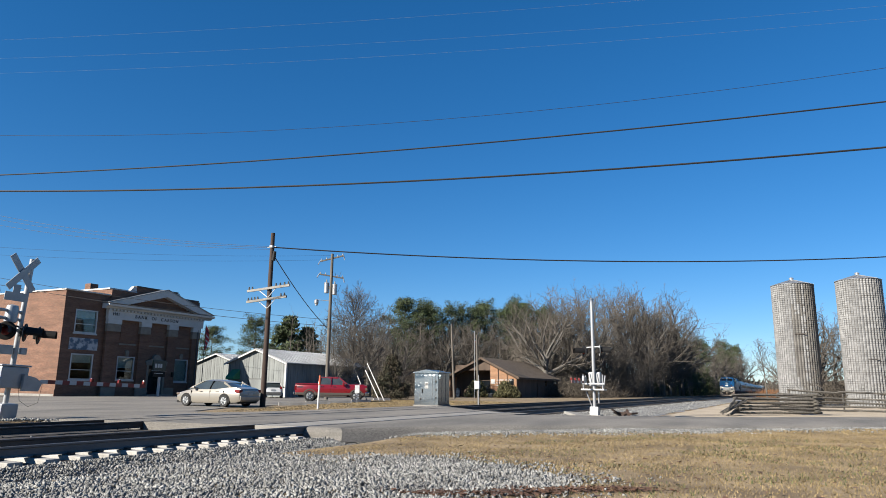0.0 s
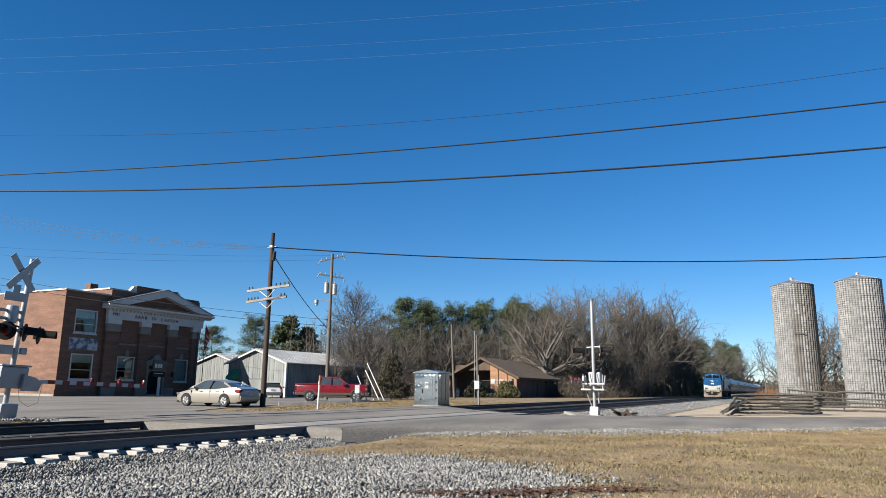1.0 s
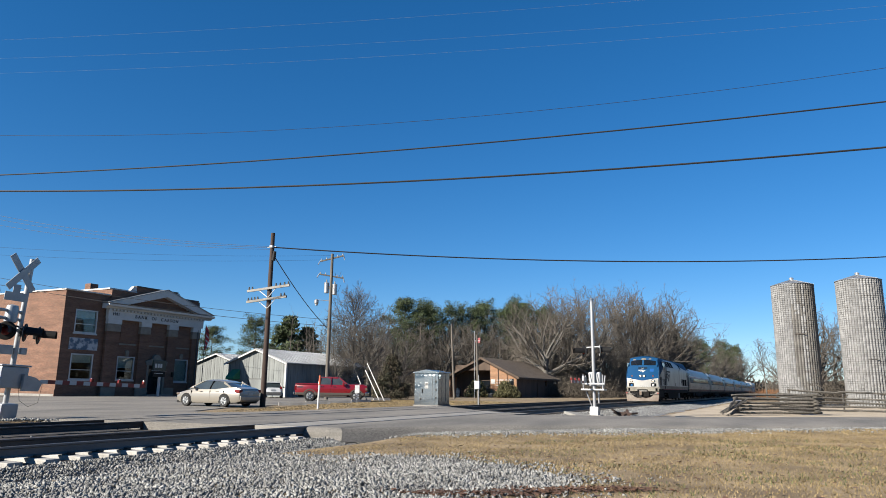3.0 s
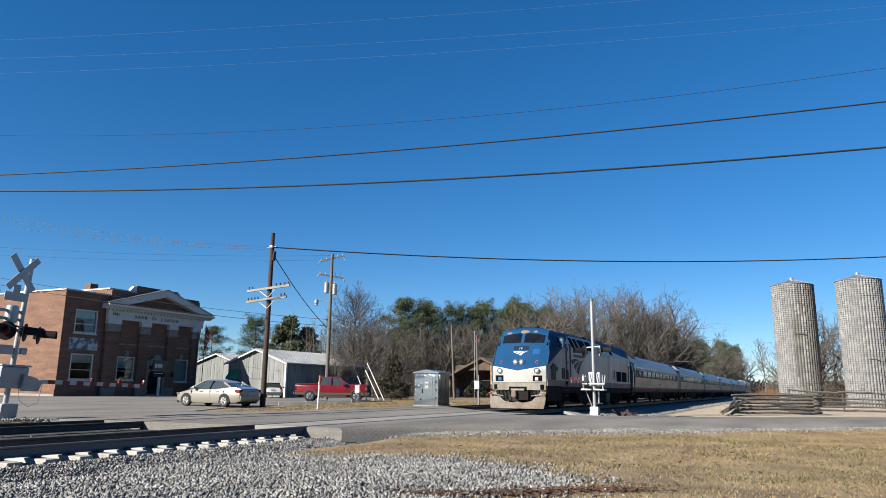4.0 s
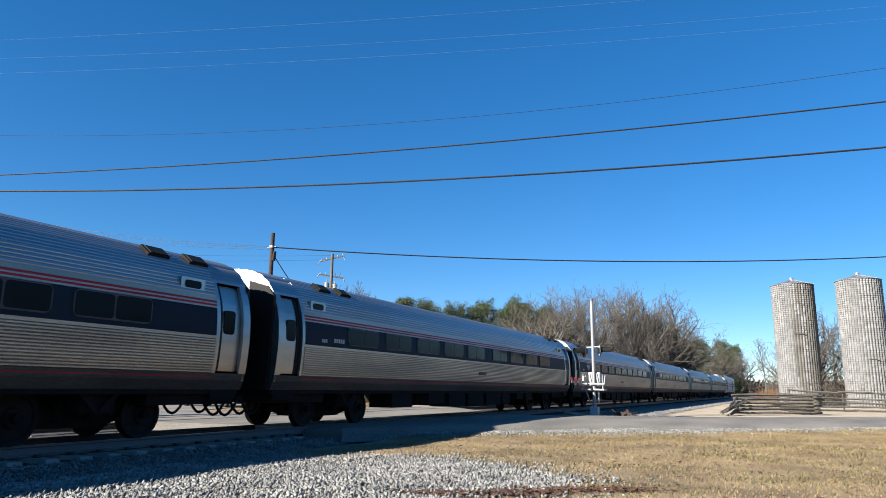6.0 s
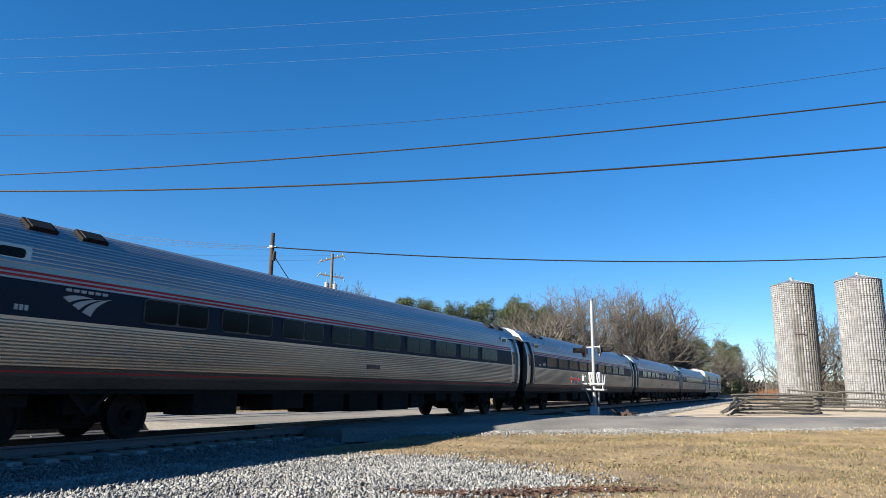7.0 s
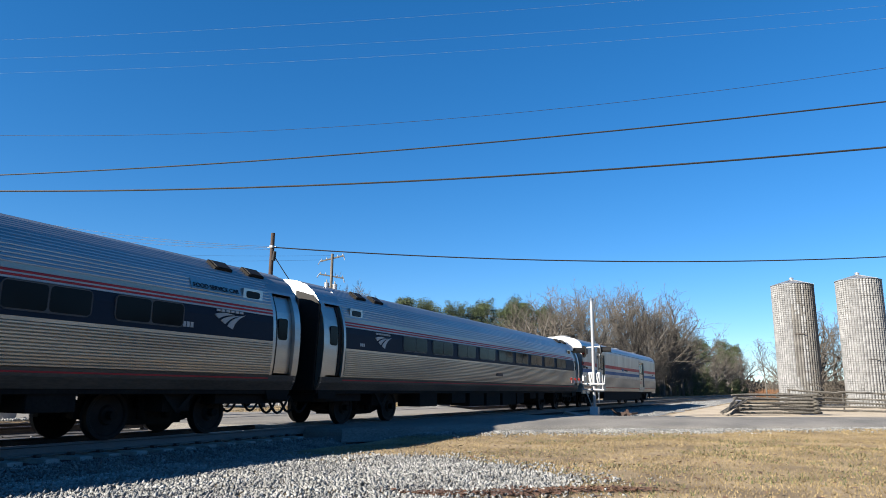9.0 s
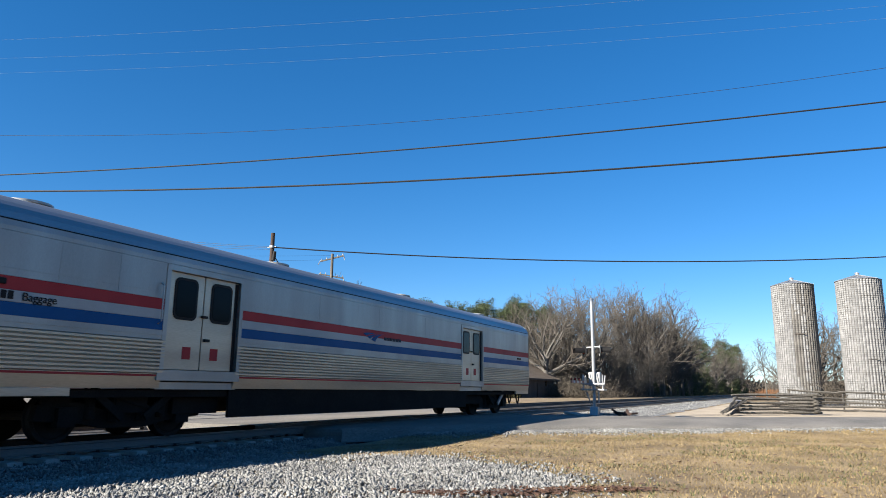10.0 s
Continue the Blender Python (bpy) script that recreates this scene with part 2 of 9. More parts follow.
def mesh_of(name, bm, material, smooth=False):
    me = bpy.data.meshes.new(name)
    bm.normal_update()
    bm.to_mesh(me)
    bm.free()
    me.materials.append(material)
    if smooth:
        me.shade_smooth()
        me.set_sharp_from_angle(angle=radians(35))
    return me


def part(name, bm, material, parent, label="", smooth=False, m=None):
    """Links a bmesh, or a mesh that pieces share, as one object under parent."""
    me = bm if isinstance(bm, bpy.types.Mesh) else mesh_of(name, bm, material, smooth)
    ob = new(name, me)
    ob.parent = parent
    if m is not None:
        ob.matrix_basis = m
    return tagged(ob, label)


def solo(name, bm, material, label, category, kind="", group="", m=None, smooth=False):
    """A thing that is one mesh."""
    me = bm if isinstance(bm, bpy.types.Mesh) else mesh_of(name, bm, material, smooth)
    ob = new(name, me)
    if m is not None:
        ob.matrix_basis = m
    return tagged(ob, label, category, group, kind)


def box(x0, x1, y0, y1, z0, z1, bevel=0.0, bm=None):
    bm = bm or bmesh.new()
    m = Matrix.Translation(((x0 + x1) / 2, (y0 + y1) / 2, (z0 + z1) / 2)) @ Matrix.Diagonal((x1 - x0, y1 - y0, z1 - z0, 1))
    g = bmesh.ops.create_cube(bm, size=1, matrix=m)
    if bevel:
        es = list({e for v in g["verts"] for e in v.link_edges})
        bmesh.ops.bevel(bm, geom=es, offset=bevel, segments=2, affect="EDGES", profile=0.6)
    return bm


def bar(a, b, r, r2=None, seg=8, bm=None):
    """A round bar from a to b, tapered from r to r2."""
    bm = bm or bmesh.new()
    a, b = Vector(a), Vector(b)
    d = b - a
    m = Matrix.Translation((a + b) / 2) @ d.to_track_quat("Z", "Y").to_matrix().to_4x4()
    bmesh.ops.create_cone(bm, cap_ends=True, segments=seg, radius1=r, radius2=r if r2 is None else r2, depth=d.length, matrix=m)
    return bm


def beam(a, b, w, h, bm=None, up=(0, 0, 1)):
    """A square bar from a to b, w wide and h high."""
    bm = bm or bmesh.new()
    a, b = Vector(a), Vector(b)
    d = b - a
    z = Vector(up)
    yv = z.cross(d).normalized()
    zv = d.normalized().cross(yv)
    rot = Matrix((d.normalized(), yv, zv)).transposed().to_4x4()
    bmesh.ops.create_cube(bm, size=1, matrix=Matrix.Translation((a + b) / 2) @ rot @ Matrix.Diagonal((d.length, w, h, 1)))
    return bm


def prism(poly, lo, hi, axis="x", bm=None):
    """A closed outline pushed along an axis. poly: the two other coordinates, in the order yz, xz or xy."""
    bm = bm or bmesh.new()

    def at(p, h):
        return {"x": (h, p[0], p[1]), "y": (p[0], h, p[1]), "z": (p[0], p[1], h)}[axis]
    a = [bm.verts.new(at(p, lo)) for p in poly]
    b = [bm.verts.new(at(p, hi)) for p in poly]
    n = len(poly)
    fs = [bm.faces.new(a), bm.faces.new(list(reversed(b)))]
    for i in range(n):
        fs.append(bm.faces.new((a[i], b[i], b[(i + 1) % n], a[(i + 1) % n])))
    bmesh.ops.recalc_face_normals(bm, faces=fs)
    return bm


def rounded(x0, x1, z0, z1, r, seg=4):
    pts = []
    for cx, cz, a0 in ((x1 - r, z1 - r, 0), (x0 + r, z1 - r, 90), (x0 + r, z0 + r, 180), (x1 - r, z0 + r, 270)):
        for i in range(seg + 1):
            a = radians(a0 + 90 * i / seg)
            pts.append((cx + r * math.cos(a), cz + r * math.sin(a)))
    return pts


def path_tube(pts, r, seg=5, bm=None):
    bm = bm or bmesh.new()
    rings = []
    for i, p in enumerate(pts):
        p = Vector(p)
        d = (Vector(pts[min(i + 1, len(pts) - 1)]) - Vector(pts[max(i - 1, 0)])).normalized()
        u = d.orthogonal().normalized() if abs(d.z) > 0.98 else d.cross(Vector((0, 0, 1))).normalized()
        v = d.cross(u)
        rr = r if not isinstance(r, (list, tuple)) else r[i]
        rings.append([bm.verts.new(p + (u * math.cos(k * math.tau / seg) + v * math.sin(k * math.tau / seg)) * rr) for k in range(seg)])
    for a, b in zip(rings, rings[1:]):
        for k in range(seg):
            bm.faces.new((a[k], a[(k + 1) % seg], b[(k + 1) % seg], b[k]))
    bm.faces.new(list(reversed(rings[0])))
    bm.faces.new(rings[-1])
    return bm


def disc_stack(profile, seg=20, axis="z", bm=None, at=(0, 0, 0)):
    """A turned body: profile of (radius, height)."""
    bm = bm or bmesh.new()
    rings = []
    for r, h in profile:
        ring = []
        for k in range(seg):
            c, s = r * math.cos(k * math.tau / seg), r * math.sin(k * math.tau / seg)
            p = {"z": (c, s, h), "y": (c, h, s), "x": (h, c, s)}[axis]
            ring.append(bm.verts.new(Vector(p) + Vector(at)))
        rings.append(ring)
    fs = []
    for a, b in zip(rings, rings[1:]):
        for k in range(seg):
            fs.append(bm.faces.new((a[k], a[(k + 1) % seg], b[(k + 1) % seg], b[k])))
    fs += [bm.faces.new(rings[0]), bm.faces.new(rings[-1])]
    bmesh.ops.recalc_face_normals(bm, faces=fs)
    return bm


def lettering(name, text, size, material, parent, m, label="", depth=0.004, space=1.0):
    """Raised writing with the built-in font, turned into a mesh; it stands in its xz plane and faces -y."""
    cu = bpy.data.curves.new(name, "FONT")
    cu.body, cu.size, cu.extrude, cu.align_x, cu.space_character = text, size, depth, "LEFT", space
    tmp = new(name + "_tmp", cu)
    me = bpy.data.meshes.new_from_object(tmp.evaluated_get(bpy.context.evaluated_depsgraph_get()))
    bpy.data.objects.remove(tmp)
    me.transform(Euler((radians(90), 0, 0)).to_matrix().to_4x4())
    me.materials.clear()
    me.materials.append(material)
    return part(name, me, material, parent, label, m=m)

# ---- setting ----
TRACKS = (12.5, 17.7)
GAUGE = 0.7555


def smooth01(v):
    v = min(1.0, max(0.0, v))
    return v * v * (3 - 2 * v)


def ground_z(x, y):
    """Height of the natural ground."""
    z = -0.26
    z += 0.05 * smooth01(1 - (28.0 - (x + y)) / 5.0) if x + y < 28 else 0.04
    if y > 19:
        z = max(z, -0.42 + 0.30 * smooth01((y - 19) / 1.5))
    if x > 34 and y < 12 and x + y > 38:
        z = -0.22 - 0.10 * smooth01((9.5 - y) / 2.0)
    z += 0.02 * math.sin(1.3 * x + 0.6 * y) * math.sin(0.9 * y - 0.4 * x)
    if 9.5 < y < 20.6:
        z = min(z, -0.55)
    far = math.hypot(x, y)
    if far > 250:
        z += (far - 250) * 0.001
    return z


def axis_steps(lo, hi, fine_lo, fine_hi, step):
    v = list(np.arange(fine_lo, fine_hi + step / 2, step))
    d, a = step, fine_hi
    while a < hi:
        d *= 1.35
        a += d
        v.append(min(a, hi))
    d, a = step, fine_lo
    while a > lo:
        d *= 1.35
        a -= d
        v.insert(0, max(a, lo))
    return v


def sheet(name, xs, ys, zf, material):
    verts = [(x, y, zf(x, y)) for y in ys for x in xs]
    w = len(xs)
    faces = [(j * w + i, j * w + i + 1, (j + 1) * w + i + 1, (j + 1) * w + i) for j in range(len(ys) - 1) for i in range(w - 1)]
    me = bpy.data.meshes.new(name)
    me.from_pydata(verts, [], faces)
    me.materials.append(material)
    me.shade_smooth()
    return me


tagged(new("ground", sheet("ground", axis_steps(-2500, 3500, -4, 60, 0.8), axis_steps(-2500, 3000, -14, 46, 0.8), ground_z, M_GRASS_GROUND)),
       "wide flat ground of dry tan winter grass", "ground", kind="structure")


def bed_z(x, y):
    pts = ((9.0, -0.34), (9.5, -0.42), (10.1, -0.44), (10.9, -0.28), (11.4, -0.29), (13.6, -0.26), (15.1, -0.25), (15.9, -0.24), (19.4, -0.23), (20.3, -0.30), (21.2, -0.45))
    z = pts[-1][1]
    for (a, za), (b, zb) in zip(pts, pts[1:]):
        if a <= y <= b:
            z = za + (zb - za) * (y - a) / (b - a)
            break
    else:
        z = pts[0][1] if y < 9.0 else pts[-1][1]
    if 9.0 < y < 21:
        z += 0.022 * noise.noise((x * 2.3, y * 2.9, 0.3))
    return z


tagged(new("ballast_bed", sheet("ballast_bed", axis_steps(-300, 1500, -4, 60, 0.4), list(np.arange(11.1, 19.6, 0.3)) + [19.6], bed_z, M_BALLAST_DARK)),
       "stone bed under both tracks, dark with grime and painted rail shade", "ballast", kind="structure")
for y0, y1 in ((9.0, 11.1), (19.6, 21.2)):
    tagged(new("ballast_shoulder", sheet("ballast_shoulder", axis_steps(-300, 1500, -4, 60, 0.4), list(np.linspace(y0, y1, 8)), bed_z, M_BALLAST)),
           "pale grey crushed stone shoulder of the track", "ballast", kind="structure")


def apron_z(x, y):
    return ground_z(x, y) + 0.03 - 0.10 * smooth01((6.9 + 0.6 * noise.noise((x * 0.25, y * 0.3, 1.0)) - y) / 0.5) + 0.015 * noise.noise((x * 2.1, y * 2.4, 4.0))


tagged(new("gravel_apron", sheet("gravel_apron", axis_steps(38.2, 260, 38.2, 70, 0.5), list(np.arange(5.9, 9.6, 0.25)), apron_z, M_BALLAST)),
       "pale gravel beside the track beyond the crossing", "gravel", kind="structure")

M_SAND = mat("pale_sandy_soil", (0.68, 0.56, 0.41), (0.52, 0.43, 0.31), 0.5, 0.95, bump=0.6, bscale=28, grain=0.3)


def sand_z(x, y):
    return ground_z(x, y) + 0.02 - 0.25 * smooth01((40.0 + 0.8 * noise.noise((x * 0.3, y * 0.3, 8.0)) - (x + y)) / 0.8) - 0.08 * smooth01((x - 100) / 20)


tagged(new("sandy_verge", sheet("sandy_verge", axis_steps(34, 125, 34, 70, 0.6), list(np.arange(-40, 6.31, 0.6)) + [6.35], sand_z, M_SAND)),
       "pale sandy soil with thin dry grass beyond the road", "soil", kind="structure")

RAIL_PROFILE = [(-0.075, -0.185), (0.075, -0.185), (0.072, -0.172), (0.012, -0.155), (0.010, -0.05), (0.037, -0.035), (0.037, -0.008),
                (0.028, -0.002), (-0.028, -0.002), (-0.037, -0.008), (-0.037, -0.035), (-0.010, -0.05), (-0.012, -0.155), (-0.072, -0.172)]
TIE_BM = box(-0.13, 0.13, -1.295, 1.295, -0.24, 0.0, bevel=0.02)
TIE_MESH = mesh_of("tie", TIE_BM, M_TIE)
DARK_TIE_MESH = mesh_of("tie", box(-0.13, 0.13, -1.295, 1.295, -0.24, 0.0, bevel=0.02), M_DARKTIE)
CLIP_MESH = mesh_of("rail_clip", box(-0.05, 0.05, -0.06, 0.06, 0, 0.05, bevel=0.015), M_RAIL)


def railway_track(index, yc):
    track = tagged(new("railway_track"), "straight railway track with dark steel rails on concrete ties", "railway track", "pair of tracks", "structure")
    track.location = (0, yc, 0)
    for side in (-1, 1):
        rail = part("rail", prism([(side * GAUGE + a, b) for a, b in RAIL_PROFILE], -300, 1500), M_RAILDUST if index == 0 and side < 0 else M_RAIL, track, "grey dusty steel rail" if index == 0 and side < 0 else "dark weathered steel rail")
        part("rail_head", box(-300, 1500, side * GAUGE - 0.026, side * GAUGE + 0.026, -0.0015, 0.0), M_RAILTOP, rail, "polished running surface")
    rng = random.Random(7 + index)
    for i in range(-6, 110):
        x = i * 0.61 + rng.uniform(-0.02, 0.02)
        if 15.2 < x < (30 if index == 0 else 38):
            continue
        tie = part("tie", TIE_MESH if x < 20 and index == 0 else DARK_TIE_MESH, M_TIE, track, m=pose(x, rng.uniform(-0.02, 0.02), (-0.210 if index == 0 else -0.235) if x < 20 else -0.228, 0, 0, rng.uniform(-0.8, 0.8)))
        if i < 30 and index == 0:
            for dy in (-GAUGE - 0.11, -GAUGE + 0.11):
                part("rail_clip", CLIP_MESH, M_RAIL, tie, m=pose(0, dy, 0))
    verts, faces = [], []
    for i in range(110, 1200):
        x = i * 0.61
        o = len(verts)
        verts += [(x + a, b, -0.232 + c) for a in (-0.13, 0.13) for b in (-1.295, 1.295) for c in (-0.2, 0)]
        faces += [(o, o + 1, o + 3, o + 2), (o + 4, o + 6, o + 7, o + 5), (o + 1, o + 5, o + 7, o + 3), (o, o + 4, o + 5, o + 1), (o + 2, o + 3, o + 7, o + 6)]
    me = bpy.data.meshes.new("far_ties")
    me.from_pydata(verts, [], faces)
    me.materials.append(M_DARKTIE)
    tagged(part("far_ties", me, M_TIE, track), kind="stuff")


for i, yc in enumerate(TRACKS):
    railway_track(i, yc)


# road, level crossing and the yard beyond
def right_end(y):
    pts = ((10.0, 30.2), (12.5, 30.6), (15.0, 33.5), (17.7, 37.0), (20.2, 40.2))
    for (a, xa), (b, xb) in zip(pts, pts[1:]):
        if y <= b:
            return xa + (xb - xa) * (y - a) / (b - a)
    return 40.2


def left_end(y):
    return 15.4 - (y - 10.7) * 0.12


crossing = tagged(new("level_crossing"), "worn grey asphalt and concrete level crossing over two tracks", "level crossing", kind="structure")
for y0, y1, m, zt in ((10.55, 11.695, M_ASPHALT, -0.012), (11.86, 13.145, M_CONCRETE, -0.006), (13.30, 16.90, M_ASPHALT, -0.012), (17.06, 18.345, M_ASPHALT, -0.008), (18.50, 20.1, M_ASPHALT, -0.014)):
    poly = [(left_end(y0), y0), (right_end(y0), y0), (right_end(y1), y1), (left_end(y1), y1)]
    if y0 < 11:
        poly = [(15.55, 10.62), (16.6, 10.50), (30.2, y0), (right_end(y1), y1), (15.35, y1)]
    bm = prism(poly, -0.3, zt, "z")
    if y0 < 11:
        for v in bm.verts:
            if v.co.z < -0.2 and v.co.y < 11.2 and v.co.x < 17:
                v.co.x -= 0.10
                v.co.y -= 0.22
                v.co.z = -0.34
        es = [e for e in bm.edges if all(v.co.z > -0.1 for v in e.verts) and min(v.co.y for v in e.verts) < 11.0 and max(v.co.x for v in e.verts) < 17]
        bmesh.ops.bevel(bm, geom=es, offset=0.22, segments=4, affect="EDGES", profile=0.5)
    part("crossing_panel", bm, m, crossing, "pale concrete gauge panel" if m is M_CONCRETE else "")


def road_z(d):
    return -0.014 - 0.10 * smooth01(d / 8.0) - 0.08 * smooth01((d - 6) / 20)


# the road runs at 45 degrees to the tracks, 7.2 m wide
bm = bmesh.new()
rows = []
for i in range(60):
    y = 10.54 - 1.2 * i
    wob = 0.10 * math.sin(i * 1.7) + 0.06 * math.sin(i * 0.6)
    near = 28.0 + wob - (1.95 if i == 0 else 0.8 if i == 1 else 0.25 if i == 2 else 0)
    far = 38.5 - wob * 0.7
    z = road_z(10.54 - y)
    rows.append([bm.verts.new(p) for p in ((near - y - 0.3, y - 0.16, z - 0.34), (near - y - 0.12, y - 0.06, z - 0.10), (near - y, y, z - 0.015), (near - y + 1.2, y, z), ((near + far) / 2 - y, y, z + 0.03), (far - y, y, z - 0.01), (far - y + 0.2, y, z - 0.3))])
for a, b in zip(rows, rows[1:]):
    for k in range(6):
        bm.faces.new((a[k], b[k], b[k + 1], a[k + 1]))
tagged(new("road", mesh_of("road", bm, M_ASPHALT, True)), "worn grey two-lane asphalt road with crumbling edges", "road", kind="structure")
yard = [(14.4, 19.9), (39.8, 19.9), (34.6, 20.3), (30.5, 21.1), (25.9, 21.3), (22.9, 22.2), (23.4, 24.0), (28.4, 26.7), (34.3, 28.4), (46.0, 31.6), (62.0, 36.3), (72, 43), (72, 62), (40, 75), (-80, 75), (-80, 24.6), (14.0, 24.6)]
tagged(new("parking_yard", mesh_of("parking_yard", prism(yard, -0.4, -0.085, "z"), M_ASPHALT)), "pale worn asphalt yard and street beside the tracks", "pavement", kind="structure")


# crushed stone, scattered one by one
def scatter(name, places, sizes, material, label, category, flat=0.75, seed=1, plain=False):
    """Angular stones: distorted cubes, or plainer eight-sided chips, all in one mesh."""
    rng = np.random.default_rng(seed)
    n = len(places)
    if plain:
        shape = np.array([(-1, 0, 0), (1, 0, 0), (0, -1, 0), (0, 1, 0), (0, 0, -1), (0, 0, 1)], float) * 0.62
        f = np.array([(0, 2, 5), (2, 1, 5), (1, 3, 5), (3, 0, 5), (2, 0, 4), (1, 2, 4), (3, 1, 4), (0, 3, 4)])
    else:
        shape = np.array([(-1, -1, -1), (1, -1, -1), (1, 1, -1), (-1, 1, -1), (-1, -1, 1), (1, -1, 1), (1, 1, 1), (-1, 1, 1)], float) * 0.5
        f = np.array([(0, 3, 2, 1), (4, 5, 6, 7), (0, 1, 5, 4), (1, 2, 6, 5), (2, 3, 7, 6), (3, 0, 4, 7)])
    k, c = len(shape), f.shape[1]
    v = shape[None] + rng.uniform(-0.28, 0.28, (n, k, 3))
    q = rng.normal(size=(n, 4))
    q /= np.linalg.norm(q, axis=1)[:, None]
    w, a, b, d = q.T
    rot = np.stack([1 - 2 * (b * b + d * d), 2 * (a * b - d * w), 2 * (a * d + b * w), 2 * (a * b + d * w), 1 - 2 * (a * a + d * d), 2 * (b * d - a * w),
                    2 * (a * d - b * w), 2 * (b * d + a * w), 1 - 2 * (a * a + b * b)], 1).reshape(n, 3, 3)
    v = v * np.array([1.35, 0.95, flat])
    v = np.einsum("nij,nkj->nki", rot, v) * np.asarray(sizes)[:, None, None] + np.asarray(places)[:, None]
    faces = (f[None] + k * np.arange(n)[:, None, None]).reshape(-1, c)
    me = bpy.data.meshes.new(name)
    me.vertices.add(n * k)
    me.vertices.foreach_set("co", v.reshape(-1))
    me.loops.add(len(faces) * c)
    me.loops.foreach_set("vertex_index", faces.reshape(-1).astype(np.int32))
    me.polygons.add(len(faces))
    me.polygons.foreach_set("loop_start", np.arange(0, len(faces) * c, c, dtype=np.int32))
    me.update(calc_edges=True)
    me.validate()
    me.materials.append(material)
    return tagged(new(name, me), label, category, kind="stuff")


def patch_depth(x, y):
    """Positive inside the loose gravel patch beside the track."""
    x, y = x * 1.124, y * 1.124
    edge = 13.6 - 0.35 * abs(y - 6.8) ** 1.25 + 0.5 * noise.noise((x * 0.7, y * 0.7, 2.0))
    low = 3.4 + 0.42 * max(0, 10.4 - x) - 0.25 * max(0, x - 10.6) + 0.35 * noise.noise((x * 0.8, y * 0.5, 5.0))
    return min(edge - x, y - low)


rng = random.Random(3)
places, sizes = [], []
while len(places) < 56000:
    x, y = rng.uniform(2.2, 15.5), rng.uniform(1.8, 11.1)
    if y > 9.1:
        z = bed_z(x, y)
        if x > 15.2 or rng.random() < 0.1:
            continue
    else:
        d = patch_depth(x, y)
        if d < 0 and rng.random() > math.exp(d * 3.0) * 0.45:
            continue
        if y > 6.8 and x > 9.3 and rng.random() < 0.55 * smooth01((x - 9.3) / 2):
            continue
        z = ground_z(x, y)
    s = rng.uniform(0.02, 0.05)
    places.append((x, y, z + s * rng.uniform(0.0, 0.75)))
    sizes.append(s)
scatter("loose_gravel", places, sizes, M_STONE, "loose light grey crushed stone spread over the ground", "gravel", flat=0.7, seed=4, plain=True)
places, sizes = [], []
while len(places) < 14000:
    u, d = rng.uniform(-14, 11.0), abs(rng.gauss(0, 0.8))
    if rng.random() < 0.7 and u < 2:
        continue
    y = u
    x = 27.95 - y - d * 1.25
    if x < 14.5:
        continue
    s = rng.uniform(0.025, 0.06)
    places.append((x, y, (bed_z(x, y) if y > 9.4 else ground_z(x, y)) + s * 0.25))
    sizes.append(s)
scatter("road_edge_gravel", places, sizes, M_STONE, "pale gravel strewn along the edge of the road", "gravel", seed=5, plain=True)
places, sizes = [], []
while len(places) < 29000:
    t = rng.random()
    if t < 0.05:
        x, y = rng.uniform(3.5, 15.2), rng.gauss(15.0, 0.35)
    elif t < 0.28:
        x, y = rng.uniform(3, 14.8), rng.gauss(20.6, 1.2)
    else:
        x, y = 31.0 + 70 * rng.random() ** 1.7, rng.uniform(6.8, 11.2)
        if x + y < 39.2 and y < 10.6:
            continue
    s = rng.uniform(0.035, 0.07) * (1 if x < 20 else 1.25)
    if 19.4 < y:
        z = max(bed_z(x, y) if y < 21.2 else -1, ground_z(x, y)) + 0.10 * math.exp(-((x - 13.2) ** 2 + (y - 20.6) ** 2) / 1.5)
    else:
        z = max(bed_z(x, y), ground_z(x, y) if y < 9.6 else -1)
    places.append((x, y, z + s * 0.2))
    sizes.append(s)
scatter("track_ballast", places, sizes, M_STONE, "grey angular ballast between and beside the tracks", "gravel", seed=6, plain=True)

# ---- the train ----
CAR_SIDE = [(1.40, 0.95), (1.50, 1.15), (1.56, 1.5), (1.59, 1.9), (1.60, 2.1), (1.585, 2.5), (1.54, 2.8), (1.47, 3.02), (1.36, 3.30), (1.18, 3.56), (0.92, 3.76), (0.60, 3.88), (0.25, 3.935), (0.0, 3.945)]


def outline(pts, v):
    """Point on a car's outline by its running length v from 0 to 1."""
    ds = [0]
    for a, b in zip(pts, pts[1:]):
        ds.append(ds[-1] + math.dist(a, b))
    t = v * ds[-1]
    for i in range(len(pts) - 1):
        if t <= ds[i + 1] + 1e-9:
            k = (t - ds[i]) / (ds[i + 1] - ds[i])
            return (pts[i][0] + (pts[i + 1][0] - pts[i][0]) * k, pts[i][1] + (pts[i + 1][1] - pts[i][1]) * k)
    return pts[-1]


def lat_at(pts, z):
    for a, b in zip(pts, pts[1:]):
        if a[1] <= z <= b[1]:
            return a[0] + (b[0] - a[0]) * (z - a[1]) / (b[1] - a[1])
    return pts[-1][0]


def clip_outline(pts, z0, z1):
    mid = [p for p in pts if z0 < p[1] < z1]
    return [(lat_at(pts, z0), z0)] + mid + [(lat_at(pts, z1), z1)]


